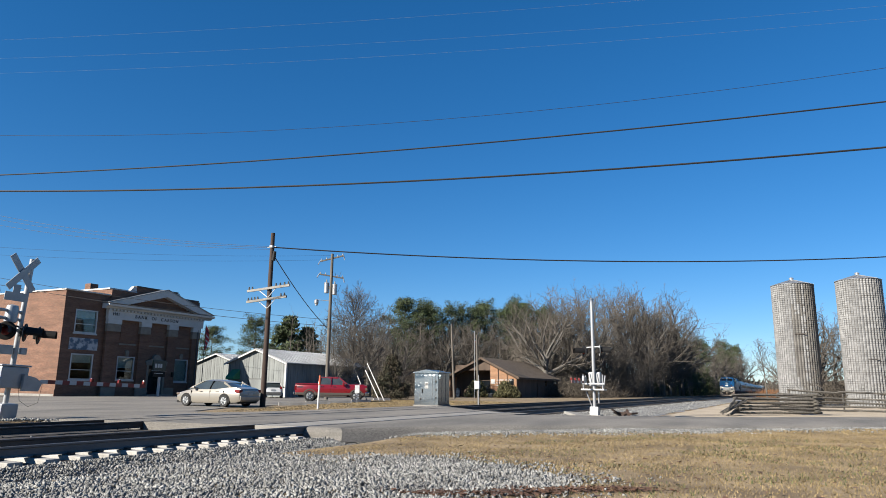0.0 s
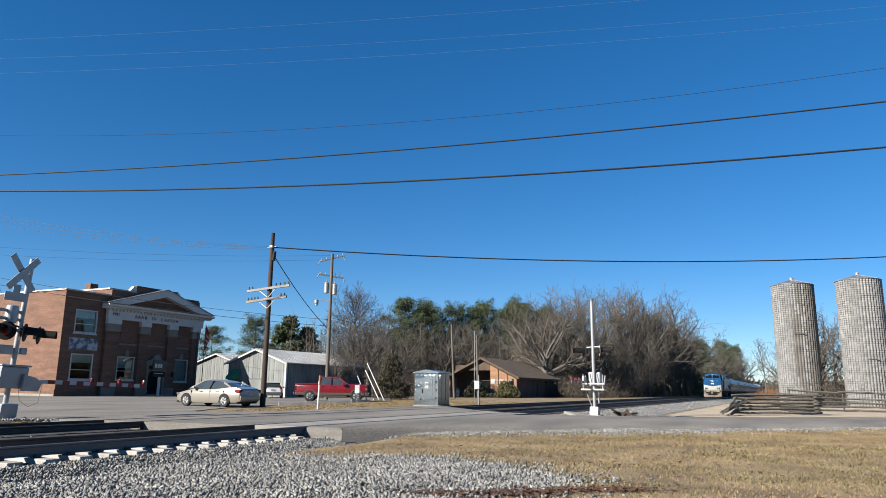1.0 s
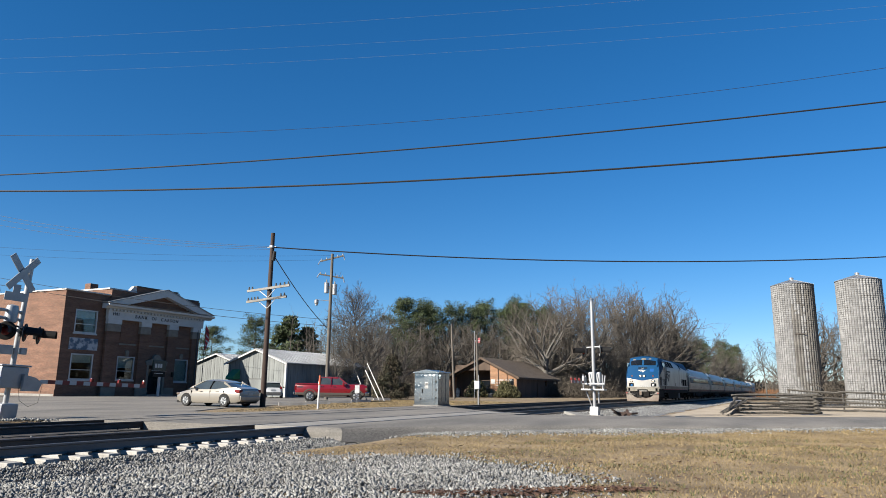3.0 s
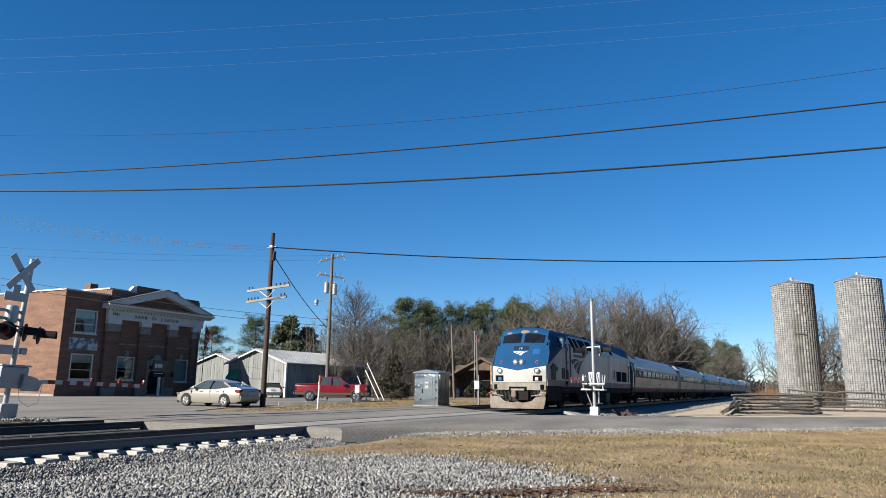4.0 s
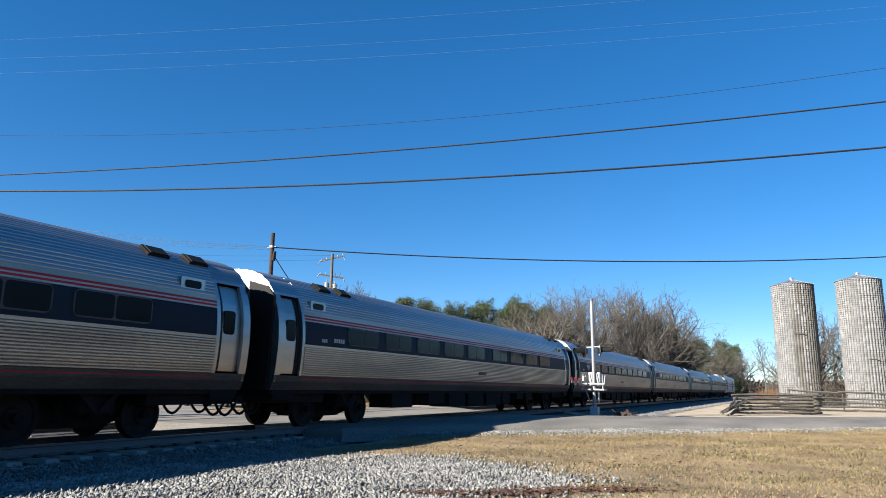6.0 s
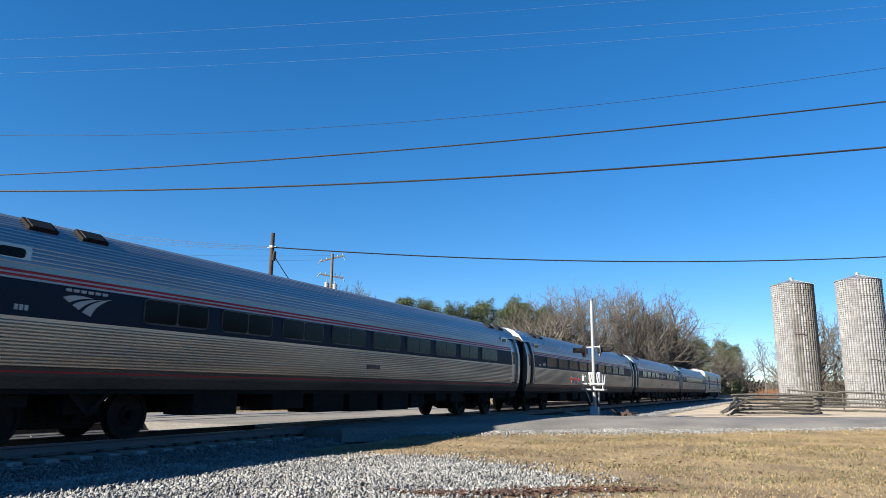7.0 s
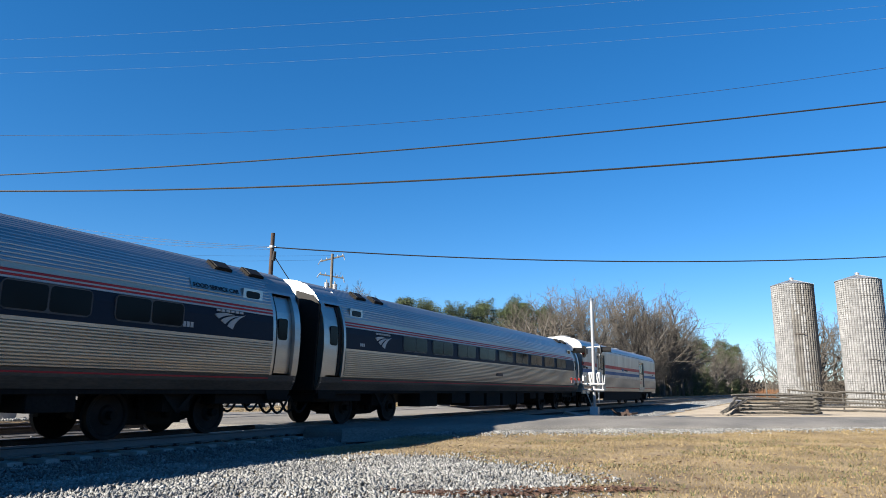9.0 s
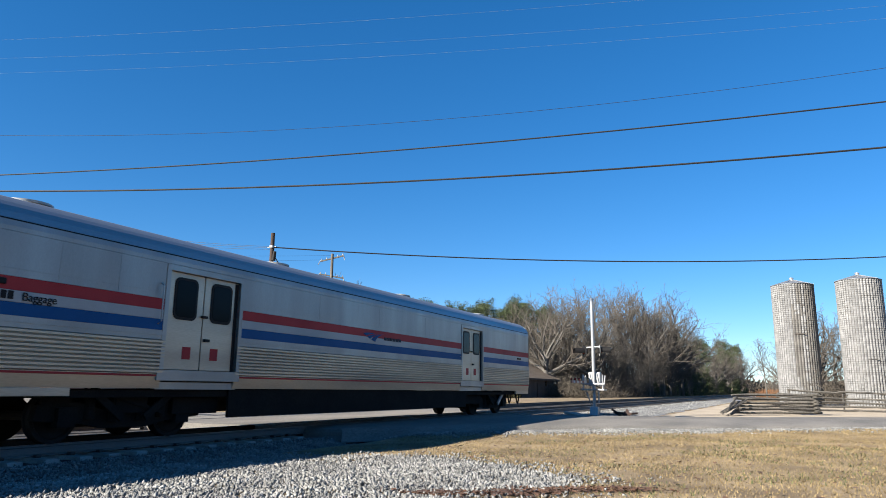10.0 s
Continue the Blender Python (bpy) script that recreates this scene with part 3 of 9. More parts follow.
def skin(pts, x0, x1, side, flutes=0, depth=0.012, out=0.0, thick=0.05, bm=None):
    """A side panel along x over an outline of (half width, height), with lengthwise flutes."""
    bm = bm or bmesh.new()
    prof = []
    n = flutes * 4 if flutes else 14
    for i in range(n + 1):
        a = outline(pts, i / n)
        b = outline(pts, min(1, i / n + 0.01)) if i < n else a
        c = outline(pts, max(0, i / n - 0.01))
        t = Vector((b[0] - c[0], b[1] - c[1])).normalized()
        nrm = Vector((t.y, -t.x))
        k = out + (depth * (0 if i % 4 == 0 else 1) if flutes else 0)
        prof.append((a[0] + nrm.x * k, a[1] + nrm.y * k))
    inner = [(max(0, p[0] - thick), p[1]) for p in (prof[0], prof[-1])]
    ring = prof + [inner[1], inner[0]]
    a = [bm.verts.new((x0, side * p[0], p[1])) for p in ring]
    b = [bm.verts.new((x1, side * p[0], p[1])) for p in ring]
    fs = []
    for i in range(len(ring)):
        j = (i + 1) % len(ring)
        fs.append(bm.faces.new((a[i], b[i], b[j], a[j])))
    fs += [bm.faces.new(a), bm.faces.new(b)]
    bmesh.ops.recalc_face_normals(bm, faces=fs)
    return bm


WHEEL = {}


def wheel_mesh(r):
    if r not in WHEEL:
        WHEEL[r] = mesh_of("wheel", disc_stack([(0.10, -0.10), (r * 0.35, -0.10), (r * 0.42, -0.05), (r * 0.8, -0.04), (r * 0.86, -0.075), (r, -0.075), (r, 0.045), (r + 0.028, 0.06), (r + 0.028, 0.085), (0.10, 0.085)], 28, "y"), M_WHEEL, True)
    return WHEEL[r]


def bogie(parent, x, r, base, axle_y, heavy=False):
    """A two-axle bogie: side frames, bolster, springs, axles, wheels."""
    b = bmesh.new()
    for s in (-1, 1):
        yy = s * axle_y
        h = base / 2
        prism([(x - h - 0.55, r - 0.05), (x - h + 0.35, r - 0.12), (x - 0.5, r - 0.22), (x + 0.5, r - 0.22), (x + h - 0.35, r - 0.12), (x + h + 0.55, r - 0.05),
               (x + h + 0.5, r + 0.22), (x + h - 0.25, r + 0.26), (x + 0.45, r + 0.10), (x - 0.45, r + 0.10), (x - h + 0.25, r + 0.26), (x - h - 0.5, r + 0.22)], yy - 0.08, yy + 0.08, "y", b)
        for dx in (-h, h):
            box(x + dx - 0.17, x + dx + 0.17, yy + s * 0.09 - 0.09, yy + s * 0.09 + 0.09, r - 0.17, r + 0.17, bm=b)
            bar((x + dx * 0.62, yy + s * 0.06, r - 0.05), (x + dx * 0.62, yy + s * 0.06, r + 0.42), 0.11, seg=10, bm=b)
        bar((x - 0.32, yy + s * 0.08, r - 0.1), (x - 0.32, yy + s * 0.08, r + 0.45), 0.12, seg=10, bm=b)
        bar((x + 0.32, yy + s * 0.08, r - 0.1), (x + 0.32, yy + s * 0.08, r + 0.45), 0.12, seg=10, bm=b)
        beam((x - 0.9, yy + s * 0.2, r + 0.5), (x + 0.75, yy + s * 0.2, r + 0.05), 0.05, 0.07, b)
        box(x - h - 0.45, x - h + 0.1, yy + s * 0.06 - 0.04, yy + s * 0.06 + 0.04, r + 0.2, r + 0.48, bm=b)
        box(x + h - 0.1, x + h + 0.45, yy + s * 0.06 - 0.04, yy + s * 0.06 + 0.04, r + 0.2, r + 0.48, bm=b)
    box(x - 0.35, x + 0.35, -1.2, 1.2, r + 0.05, r + 0.4, bm=b)
    for dx in (-base / 2, base / 2):
        bar((x + dx, -1.0, r), (x + dx, 1.0, r), 0.085, seg=10, bm=b)
        if heavy:
            box(x + dx * 0.25 - 0.35, x + dx * 0.25 + 0.35, -0.6, 0.6, r - 0.3, r + 0.35, bm=b)
    box(x - 0.85, x + 0.85, -0.45, 0.45, 0.24, r + 0.45, bm=b)
    ob = part("bogie", b, M_UNDER, parent, "dark grimy steel bogie frame")
    for dx in (-base / 2, base / 2):
        for s in (-1, 1):
            part("wheel", wheel_mesh(r), M_WHEEL, ob, m=pose(x + dx, s * GAUGE, r, 0, 0, 0 if s < 0 else 180))
    return ob


STRIPS = (((0.0, 0.83), (0.27, 0.99), (0.63, 0.91), (0.36, 0.83), (0.13, 0.59)), ((0.20, 0.49), (0.44, 0.78), (0.85, 0.92), (0.55, 0.70), (0.34, 0.28)),
          ((0.41, 0.18), (0.62, 0.68), (1.0, 1.0), (0.73, 0.58), (0.59, 0.0)))


def strip_outline(a, b, c, d, e, n=7):
    """One strip of the emblem: bowed edges a-b-c and e-d-c that meet in a point at c."""
    def bow(p, q, r):
        out = []
        for i in range(n + 1):
            t = i / n
            w = ((1 - t) * (1 - 2 * t), 4 * t * (1 - t), t * (2 * t - 1))
            out.append(tuple(w[0] * p[k] + w[1] * q[k] + w[2] * r[k] for k in (0, 1)))
        return out
    return bow(a, b, c)[:-1] + list(reversed(bow(e, d, c)))


def swoosh(x, z, w, y, material, parent, label, high=0.36):
    """Three tapering strips that fan from the upper right: the operator's emblem as plain shapes."""
    b = bmesh.new()
    for strip in STRIPS:
        prism([(x + u * w, z + v * w * high) for u, v in strip_outline(*strip)], y - 0.003, y + 0.02, "y", b)
    return part("emblem", b, material, parent, label)


def bars_text(x, z, w, h, y, material, parent, n, label):
    """Writing that stands for a name, as plain bars."""
    step = w / n
    me = mesh_of("letter_bar", box(0, 0.72 * step, -0.003, 0.02, 0, h), material)
    for i in range(n):
        part("letter_bar", me, material, parent, label, m=pose(x + i * step, y, z))


def car_common(car, pts, half, underboxes, windows, flute_low, seed):
    """Shell, ends, doors, windows and running gear of a fluted passenger car."""
    e = 1.03
    for s in (-1, 1):
        part("lower_side", skin(clip_outline(pts, 1.30, 2.015), -half + e, half - e, s, 13, 0.022), M_STEELLOW, car, "fluted stainless lower side")
        part("sill", skin(clip_outline(pts, 0.95, 1.295), -half + e, half - e, s, 0), M_SILLDUST, car, "smooth dusty sill")
        part("sill_stripe", skin(clip_outline(pts, 1.205, 1.237), -half + e, half - e, s, 0, out=0.004), M_TRED, car, "thin dull red stripe")
        part("belt_rail", skin(clip_outline(pts, 2.02, 2.082), -half + e, half - e, s, 0, out=0.012), M_STEELLOW, car, "smooth stainless belt rail")
        part("window_band", skin(clip_outline(pts, 2.087, 2.67), -half + e, half - e, s, 0), M_NAVY, car, "dark navy window band")
        for z0, z1, m in ((2.675, 2.712, M_TWHITE), (2.715, 2.753, M_TRED), (2.756, 2.785, M_TWHITE), (2.788, 2.828, M_TRED), (2.831, 2.93, M_STEELLOW)):
            part("stripe", skin(clip_outline(pts, z0, z1), -half + e, half - e, s, 0, out=0.004), m, car, "narrow red or pale stripe")
        part("roof_side", skin([p for p in clip_outline(pts, 2.935, 3.9449)] , -half + e, half - e, s, 25, 0.009), M_STEELROOF, car, "ribbed stainless roof")
        for end in (-1, 1):
            x0, x1 = sorted((end * half, end * (half - e)))
            dx0, dx1 = sorted((end * (half - 0.22), end * (half - 0.93)))
            for a, b_ in ((x0, dx0), (dx1, x1)):
                part("end_post", skin(clip_outline(pts, 1.30, 3.25), a, b_, s, 0, out=0.004), M_STEEL, car, "smooth stainless corner post")
            part("door_sill", skin(clip_outline(pts, 0.95, 1.295), x0, x1, s, 0, out=0.0), M_SILLDUST, car, "dusty sill below the door")
            part("end_header", skin(clip_outline(pts, 3.255, 3.9449), x0, x1, s, 6, 0.01), M_STEELROOF, car, "stainless roof end")
            door = part("side_door", skin(clip_outline(pts, 1.33, 3.24), dx0 + 0.01, dx1 - 0.01, s, 0, out=-0.09), M_STEEL, car, "bright stainless side door")
            yw = s * (lat_at(pts, 2.45) - 0.075)
            part("door_window", prism(rounded(dx0 + 0.18, dx1 - 0.18, 2.14, 2.66, 0.08), *sorted((yw, yw - s * 0.05)), "y"), M_TGLASS, door, "dark door window")
            # Black strip that paints the shade of the door recess.
            part("recess_shade", skin(clip_outline(pts, 1.33, 3.24), dx1 - 0.14 if end < 0 else dx0 + 0.01, dx1 - 0.01 if end < 0 else dx0 + 0.14, s, 0, out=-0.07), M_BLACK, car, "black strip of recess shade beside the door")
    nose = [(-p[0], p[1]) for p in pts[:-1]] + [(0, 3.945)] + [(p[0], p[1]) for p in reversed(pts[:-1])]
    for end in (-1, 1):
        x = end * (half - 0.02)
        part("end_wall", prism(nose, *sorted((x, x - end * 0.06)), "x"), M_STEEL, car, "stainless end wall")
        part("gangway", prism(rounded(-0.62, 0.62, 1.0, 3.35, 0.2), *sorted((end * (half + 0.02), end * (half + 0.47))), "x"), M_BLACK, car, "black rubber gangway diaphragm")
        part("buffer_shroud", prism([(-1.35, 0.95), (-1.45, 3.2), (-1.2, 3.45), (-0.66, 3.6), (-0.66, 0.95)], *sorted((end * half, end * (half + 0.08))), "x"), M_BLACK, car, "dark end frame")
        part("coupler", box(*sorted((end * (half - 0.3), end * (half + 0.48))), -0.16, 0.16, 0.72, 1.0, bevel=0.04), M_UNDER, car, "dark knuckle coupler")
        for j, yy in enumerate((-0.95, -0.6, 0.7)):
            pts_h = [(end * (half - 0.35 + 0.42 * k / 8 * 2), yy, 0.80 - 0.42 * math.sin(math.pi * k / 8)) for k in range(9)]
            part("cable", path_tube(pts_h, 0.032, 6), M_BLACK, car, "looped black jumper cable")
        for s in (-1, 1):
            part("step_well", prism([(end * (half - 0.95), 0.95), (end * (half - 0.1), 0.95), (end * (half - 0.15), 0.72), (end * (half - 0.85), 0.72)], s * 1.35 - 0.05, s * 1.35 + 0.05, "y"), M_UNDER, car, "dark steel step well")
        for s in (-1, 1):
            yv = s * (lat_at(pts, 3.03) + 0.012)
            part("small_window", prism(rounded(*sorted((end * (half - 1.35), end * (half - 2.0))), 2.97, 3.24, 0.03), *sorted((yv, yv - s * 0.1)), "y"), M_STEEL, car, "small framed vent window")
            part("small_pane", prism(rounded(*sorted((end * (half - 1.45), end * (half - 1.9))), 3.025, 3.185, 0.06), *sorted((yv + s * 0.008, yv - s * 0.1)), "y"), M_TGLASS, car)
            for k in ((1.27, 2.35) if end > 0 else (2.36, 3.37)):
                xx = end * (half - k)
                part("roof_hatch", prism([(s * 0.88, 3.775), (s * 1.14, 3.575), (s * 1.185, 3.635), (s * 0.925, 3.835)], xx - 0.27, xx + 0.27, "x"), M_UNDER, car, "dark roof vent hatch")
                part("hatch_grille", prism([(s * 0.936, 3.79), (s * 1.14, 3.634), (s * 1.168, 3.668), (s * 0.962, 3.826)], xx - 0.21, xx + 0.21, "x"), M_BLACK, car)
    win = {}
    for wx, ww in windows:
        for s in (-1, 1):
            key = (ww, s)
            if key not in win:
                yy = s * (lat_at(pts, 2.7) + 0.004)
                yb = s * (lat_at(pts, 2.23) + 0.006)
                frame_bm = bmesh.new()
                outer = rounded(-ww / 2 - 0.03, ww / 2 + 0.03, 2.17, 2.665, 0.13)
                prism(outer, *sorted((yb - s * 0.07, yb + s * 0.006)), "y", frame_bm)
                pane_bm = bmesh.new()
                for a, b_ in ((-ww / 2, -0.02), (0.02, ww / 2)):
                    prism(rounded(a, b_, 2.20, 2.635, 0.07), *sorted((yb - s * 0.05, yb + s * 0.012)), "y", pane_bm)
                win[key] = (mesh_of("window", frame_bm, M_PLASTIC), mesh_of("pane", pane_bm, M_TGLASS, False))
            f_me, p_me = win[key]
            w = part("window", f_me, M_BLACK, car, "dark rounded window frame", m=pose(wx, 0, 0))
            part("pane", p_me, M_TGLASS, w)
    rng = random.Random(seed)
    for end in (-1, 1):
        part("end_underframe", box(*sorted((end * (half - 2.4), end * (half - 0.1))), -1.25, 1.25, 0.64, 0.855, bevel=0.02), M_UNDER, car, "dark steps and pipework under the vestibule")
    part("floor", box(-half + 0.05, half - 0.05, -1.38, 1.38, 0.86, 1.02), M_UNDER, car, "dark underframe")
    for a, b_, z in underboxes:
        for s in (-1, 1):
            y0, y1 = sorted((s * 1.34, s * rng.uniform(0.3, 0.6)))
            part("equipment_box", box(a, b_, y0, y1, z, 0.9, bevel=0.02), M_UNDER, car, "dark underfloor equipment box")
    for x in (-9.07, 9.07):
        bogie(car, x, 0.457, 2.59, 0.5)
        for s in (-1, 1):
            e = 1 if x > 0 else -1
            br = beam((x - e * 0.55, s * 1.3, 1.0), (x - e * 0.05, s * 1.3, 0.5), 0.04, 0.09)
            beam((x + e * 0.45, s * 1.3, 1.0), (x - e * 0.05, s * 1.3, 0.5), 0.04, 0.09, br)
            part("brace", br, M_UNDER, car, "triangular steel bracket")


UNDER = [(-6.6, -5.3, 0.42), (-4.1, -2.9, 0.5), (-2.5, -1.1, 0.38), (-0.8, 0.7, 0.36), (1.0, 2.6, 0.36), (2.8, 3.7, 0.40), (4.6, 5.4, 0.6), (5.8, 6.7, 0.55)]


def passenger_car(kind):
    label = {"coach": "stainless fluted passenger coach with a navy window band", "emblem": "stainless passenger coach with pale emblem near its door",
             "food": "stainless food service car with navy window band"}[kind]
    car = thing("passenger_car", label, "train car", group="cars of the passenger train")
    half = 12.5
    a = -half
    if kind == "coach":
        windows = [(a + 2.96 + 0.785 + 2.03 * k, 1.57) for k in range(5)] + [(a + 13.57 + 0.8 + 2.03 * k, 1.57) for k in range(4)]
    elif kind == "emblem":
        windows = [(a + 5.05 + 2.045 * k, 1.6) for k in range(9)]
    else:
        windows = [(a + 3.65 + 2.1 * k, 1.57) for k in range(4)] + [(half - 4.61, 1.57), (half - 6.70, 1.57), (half - 8.80, 1.57)]
    car_common(car, CAR_SIDE, half, UNDER, windows, 13, 5)
    y = -(lat_at(CAR_SIDE, 2.3) + 0.006)
    if kind == "emblem":
        swoosh(a + 2.55, 2.19, 0.95, y, M_TWHITE, car, "pale emblem of three tapering strips")
        bars_text(a + 2.6, 2.58, 0.85, 0.05, y, M_TWHITE, car, 6, "pale bars of lettering")
    if kind == "food":
        swoosh(half - 2.95, 2.25, 0.95, y, M_TWHITE, car, "pale emblem of three tapering strips")
        bars_text(half - 2.9, 2.61, 0.85, 0.05, y, M_TWHITE, car, 6, "pale bars of lettering")
        bars_text(half - 13.95, 2.33, 1.45, 0.14, y - 0.01, M_TWHITE, car, 9, "pale bars of lettering")
        bars_text(half - 11.75, 2.33, 1.35, 0.14, y - 0.01, M_TWHITE, car, 8, "pale bars of lettering")
        part("round_badge", disc_stack([(0.21, y - 0.012), (0.21, y + 0.02)], 20, "y", at=(half - 12.13, 0, 2.40)), M_TWHITE, car, "round pale badge")
        part("name_plate", prism([(-(lat_at(CAR_SIDE, 3.03) + 0.03), 3.03), (-(lat_at(CAR_SIDE, 3.03) - 0.05), 3.03), (-(lat_at(CAR_SIDE, 3.25) - 0.05), 3.25), (-(lat_at(CAR_SIDE, 3.25) + 0.03), 3.25)], half - 3.55, half - 2.08, "x"), M_STEEL, car, "smooth stainless name panel")
        lettering("car_name", "FOOD SERVICE CAR", 0.15, M_NAVY, car, pose(half - 3.5, -(lat_at(CAR_SIDE, 3.07) + 0.045), 3.07, -24), "dark blue lettering")
    bars_text(a + 2.3 if kind == "coach" else half - 4.0, 2.2, 0.5, 0.11, y, M_TWHITE, car, 5, "car number as pale bars")
    part("number_plate", box(-0.35, 0.35, -1.61, -1.55, 1.56, 1.68), M_RUST, car, "small plate as a plain bar")
    bars_text(a + 1.75, 2.18, 0.25, 0.09, y, M_TWHITE, car, 3, "small round pale marks")
    return car


coach = passenger_car("coach")
emblem_car = passenger_car("emblem")
CARS = [emblem_car, coach, copy_thing(emblem_car, Matrix()), copy_thing(coach, Matrix()), passenger_car("food"), copy_thing(emblem_car, Matrix())]

BAG_SIDE = [(1.50, 0.92), (1.55, 1.2), (1.57, 1.9), (1.57, 3.5), (1.54, 3.68), (1.42, 3.88), (1.15, 4.05), (0.8, 4.15), (0.4, 4.2), (0.0, 4.21)]


def baggage_car():
    car = thing("baggage_car", "silver baggage car with red and blue stripes", "train car", group="cars of the passenger train")
    half = 12.5
    doors = ((-7.97, 2.2), (5.97, 2.1))
    spans = [(-half, doors[0][0] - 1.0), (doors[0][0] + 1.0, doors[1][0] - 1.0), (doors[1][0] + 1.0, half)]
    for s in (-1, 1):
        for a, b in spans:
            part("lower_side", skin(clip_outline(BAG_SIDE, 1.25, 1.90), a, b, s, 9, 0.026), M_STEELLOW, car, "ribbed silver lower side")
            part("sill", skin(clip_outline(BAG_SIDE, 0.97, 1.245), a, b, s), M_STEELLOW, car, "smooth silver sill")
            part("stripe", skin(clip_outline(BAG_SIDE, 1.195, 1.235), a, b, s, out=0.004), M_TRED, car, "thin red stripe")
            part("belt_rail", skin(clip_outline(BAG_SIDE, 1.905, 2.085), a, b, s, out=0.01), M_BAGWALL, car)
            part("belt_seam", skin(clip_outline(BAG_SIDE, 1.985, 2.0), a, b, s, out=0.022), M_BAGWALL, car)
            part("stripe", skin(clip_outline(BAG_SIDE, 2.09, 2.295), a, b, s), M_TBLUE, car, "broad blue stripe")
            part("stripe", skin(clip_outline(BAG_SIDE, 2.30, 2.485), a, b, s), M_TWHITE, car, "white stripe")
            part("stripe", skin(clip_outline(BAG_SIDE, 2.49, 2.70), a, b, s), M_TRED, car, "broad red stripe")
            part("upper_side", skin(clip_outline(BAG_SIDE, 2.705, 3.42), a, b, s), M_BAGWALL, car, "smooth silver upper side")
            seams = bmesh.new()
            for i in range(1, max(2, int((b - a) / 3.1)) + 1):
                xs = a + (b - a) * i / (max(2, int((b - a) / 3.1)) + 1)
                skin(clip_outline(BAG_SIDE, 2.72, 3.41), xs - 0.006, xs + 0.006, s, out=0.003, bm=seams)
            skin(clip_outline(BAG_SIDE, 2.83, 2.845), a, b, s, out=0.005, bm=seams)
            part("panel_seam", seams, M_BAGWALL, car, "raised panel seams")
        part("upper_side", skin(clip_outline(BAG_SIDE, 3.425, 3.60), -half, half, s), M_BAGWALL, car, "smooth silver upper side")
        for e in (-1, 1):
            part("end_sill", box(*sorted((e * half, e * 10.85)), *sorted((s * 1.44, s * 1.52)), 0.83, 0.968, bevel=0.01), M_STEELLOW, car, "deeper sill at the end")
        part("gutter", skin(clip_outline(BAG_SIDE, 3.603, 3.622), -half, half, s, out=0.003), M_BLACK, car, "dark gutter seam")
        part("roof_side", skin(clip_outline(BAG_SIDE, 3.625, 4.2099), -half, half, s), M_STEELROOF, car, "rounded silver roof")
        for dx, w in doors:
            fr = bmesh.new()
            box(dx - w / 2, dx + w / 2, *sorted((s * 1.50, s * 1.585)), 3.30, 3.415, bm=fr)
            box(dx - w / 2, dx - w / 2 + 0.10, *sorted((s * 1.50, s * 1.585)), 1.33, 3.30, bm=fr)
            box(dx + w / 2 - 0.10, dx + w / 2, *sorted((s * 1.50, s * 1.585)), 1.33, 3.30, bm=fr)
            box(dx - w / 2 - 0.03, dx + w / 2 + 0.03, *sorted((s * 1.46, s * 1.575)), 1.12, 1.325, bm=fr)
            box(dx - w / 2, dx + w / 2, *sorted((s * 1.40, s * 1.50)), 0.95, 1.09, bm=fr)
            part("door_frame", fr, M_BAGWALL, car, "silver door surround")
            for k in (-1, 1):
                x0, x1 = sorted((dx + k * 0.012, dx + k * (w / 2 - 0.11)))
                leaf = part("door_leaf", box(x0, x1, *sorted((s * 1.44, s * 1.50)), 1.335, 3.295, bevel=0.01), M_STEELLOW, car, "dull steel double door leaf")
                xc = (x0 + x1) / 2
                part("door_window", prism(rounded(xc - 0.31, xc + 0.31, 2.34, 3.20, 0.13), *sorted((s * 1.49, s * 1.515)), "y"), M_BLACK, leaf, "black window gasket")
                part("door_pane", prism(rounded(xc - 0.255, xc + 0.255, 2.395, 3.145, 0.10), *sorted((s * 1.49, s * 1.522)), "y"), M_TGLASS, leaf)
                part("door_handle", box(dx + k * 0.06, dx + k * 0.2, *sorted((s * 1.50, s * 1.55)), 1.93, 1.99) if k > 0 else box(dx - 0.06, dx + 0.1, *sorted((s * 1.50, s * 1.55)), 2.42, 2.47), M_BLACK, leaf, "black latch handle")
                part("warning_label", box(xc - k * 0.12 - 0.11, xc - k * 0.12 + 0.11, *sorted((s * 1.50, s * 1.506)), 1.55, 1.8), M_TRED, leaf, "small red notice")
            # Black strip that stands for the shade along the door leaf.
            part("door_shadow", box(dx + w / 2 - 0.2, dx + w / 2 - 0.11, *sorted((s * 1.44, s * 1.51)), 1.335, 3.27), M_BLACK, car, "black strip of painted shade beside the door leaf")
            part("foot_step", beam((dx + w / 2 - 0.2, s * 1.48, 0.95), (dx + w / 2 - 0.2, s * 1.48, 0.45), 0.35, 0.03), M_UNDER, car, "dark step below the door")
            rail = path_tube([(dx - w / 2 - 0.12, s * 1.585, 2.2), (dx - w / 2 - 0.12, s * 1.66, 2.25), (dx - w / 2 - 0.12, s * 1.66, 2.95), (dx - w / 2 - 0.12, s * 1.585, 3.0)], 0.016, 6)
            part("grab_rail", rail, M_STEEL, car)
        part("skirt", box(-7.0, 5.6, *sorted((s * 1.40, s * 1.46)), 0.36, 0.965, bevel=0.01), M_UNDER, car, "dark equipment skirt")
    nose = [(-p[0], p[1]) for p in BAG_SIDE[:-1]] + [(0, 4.21)] + [(p[0], p[1]) for p in reversed(BAG_SIDE[:-1])]
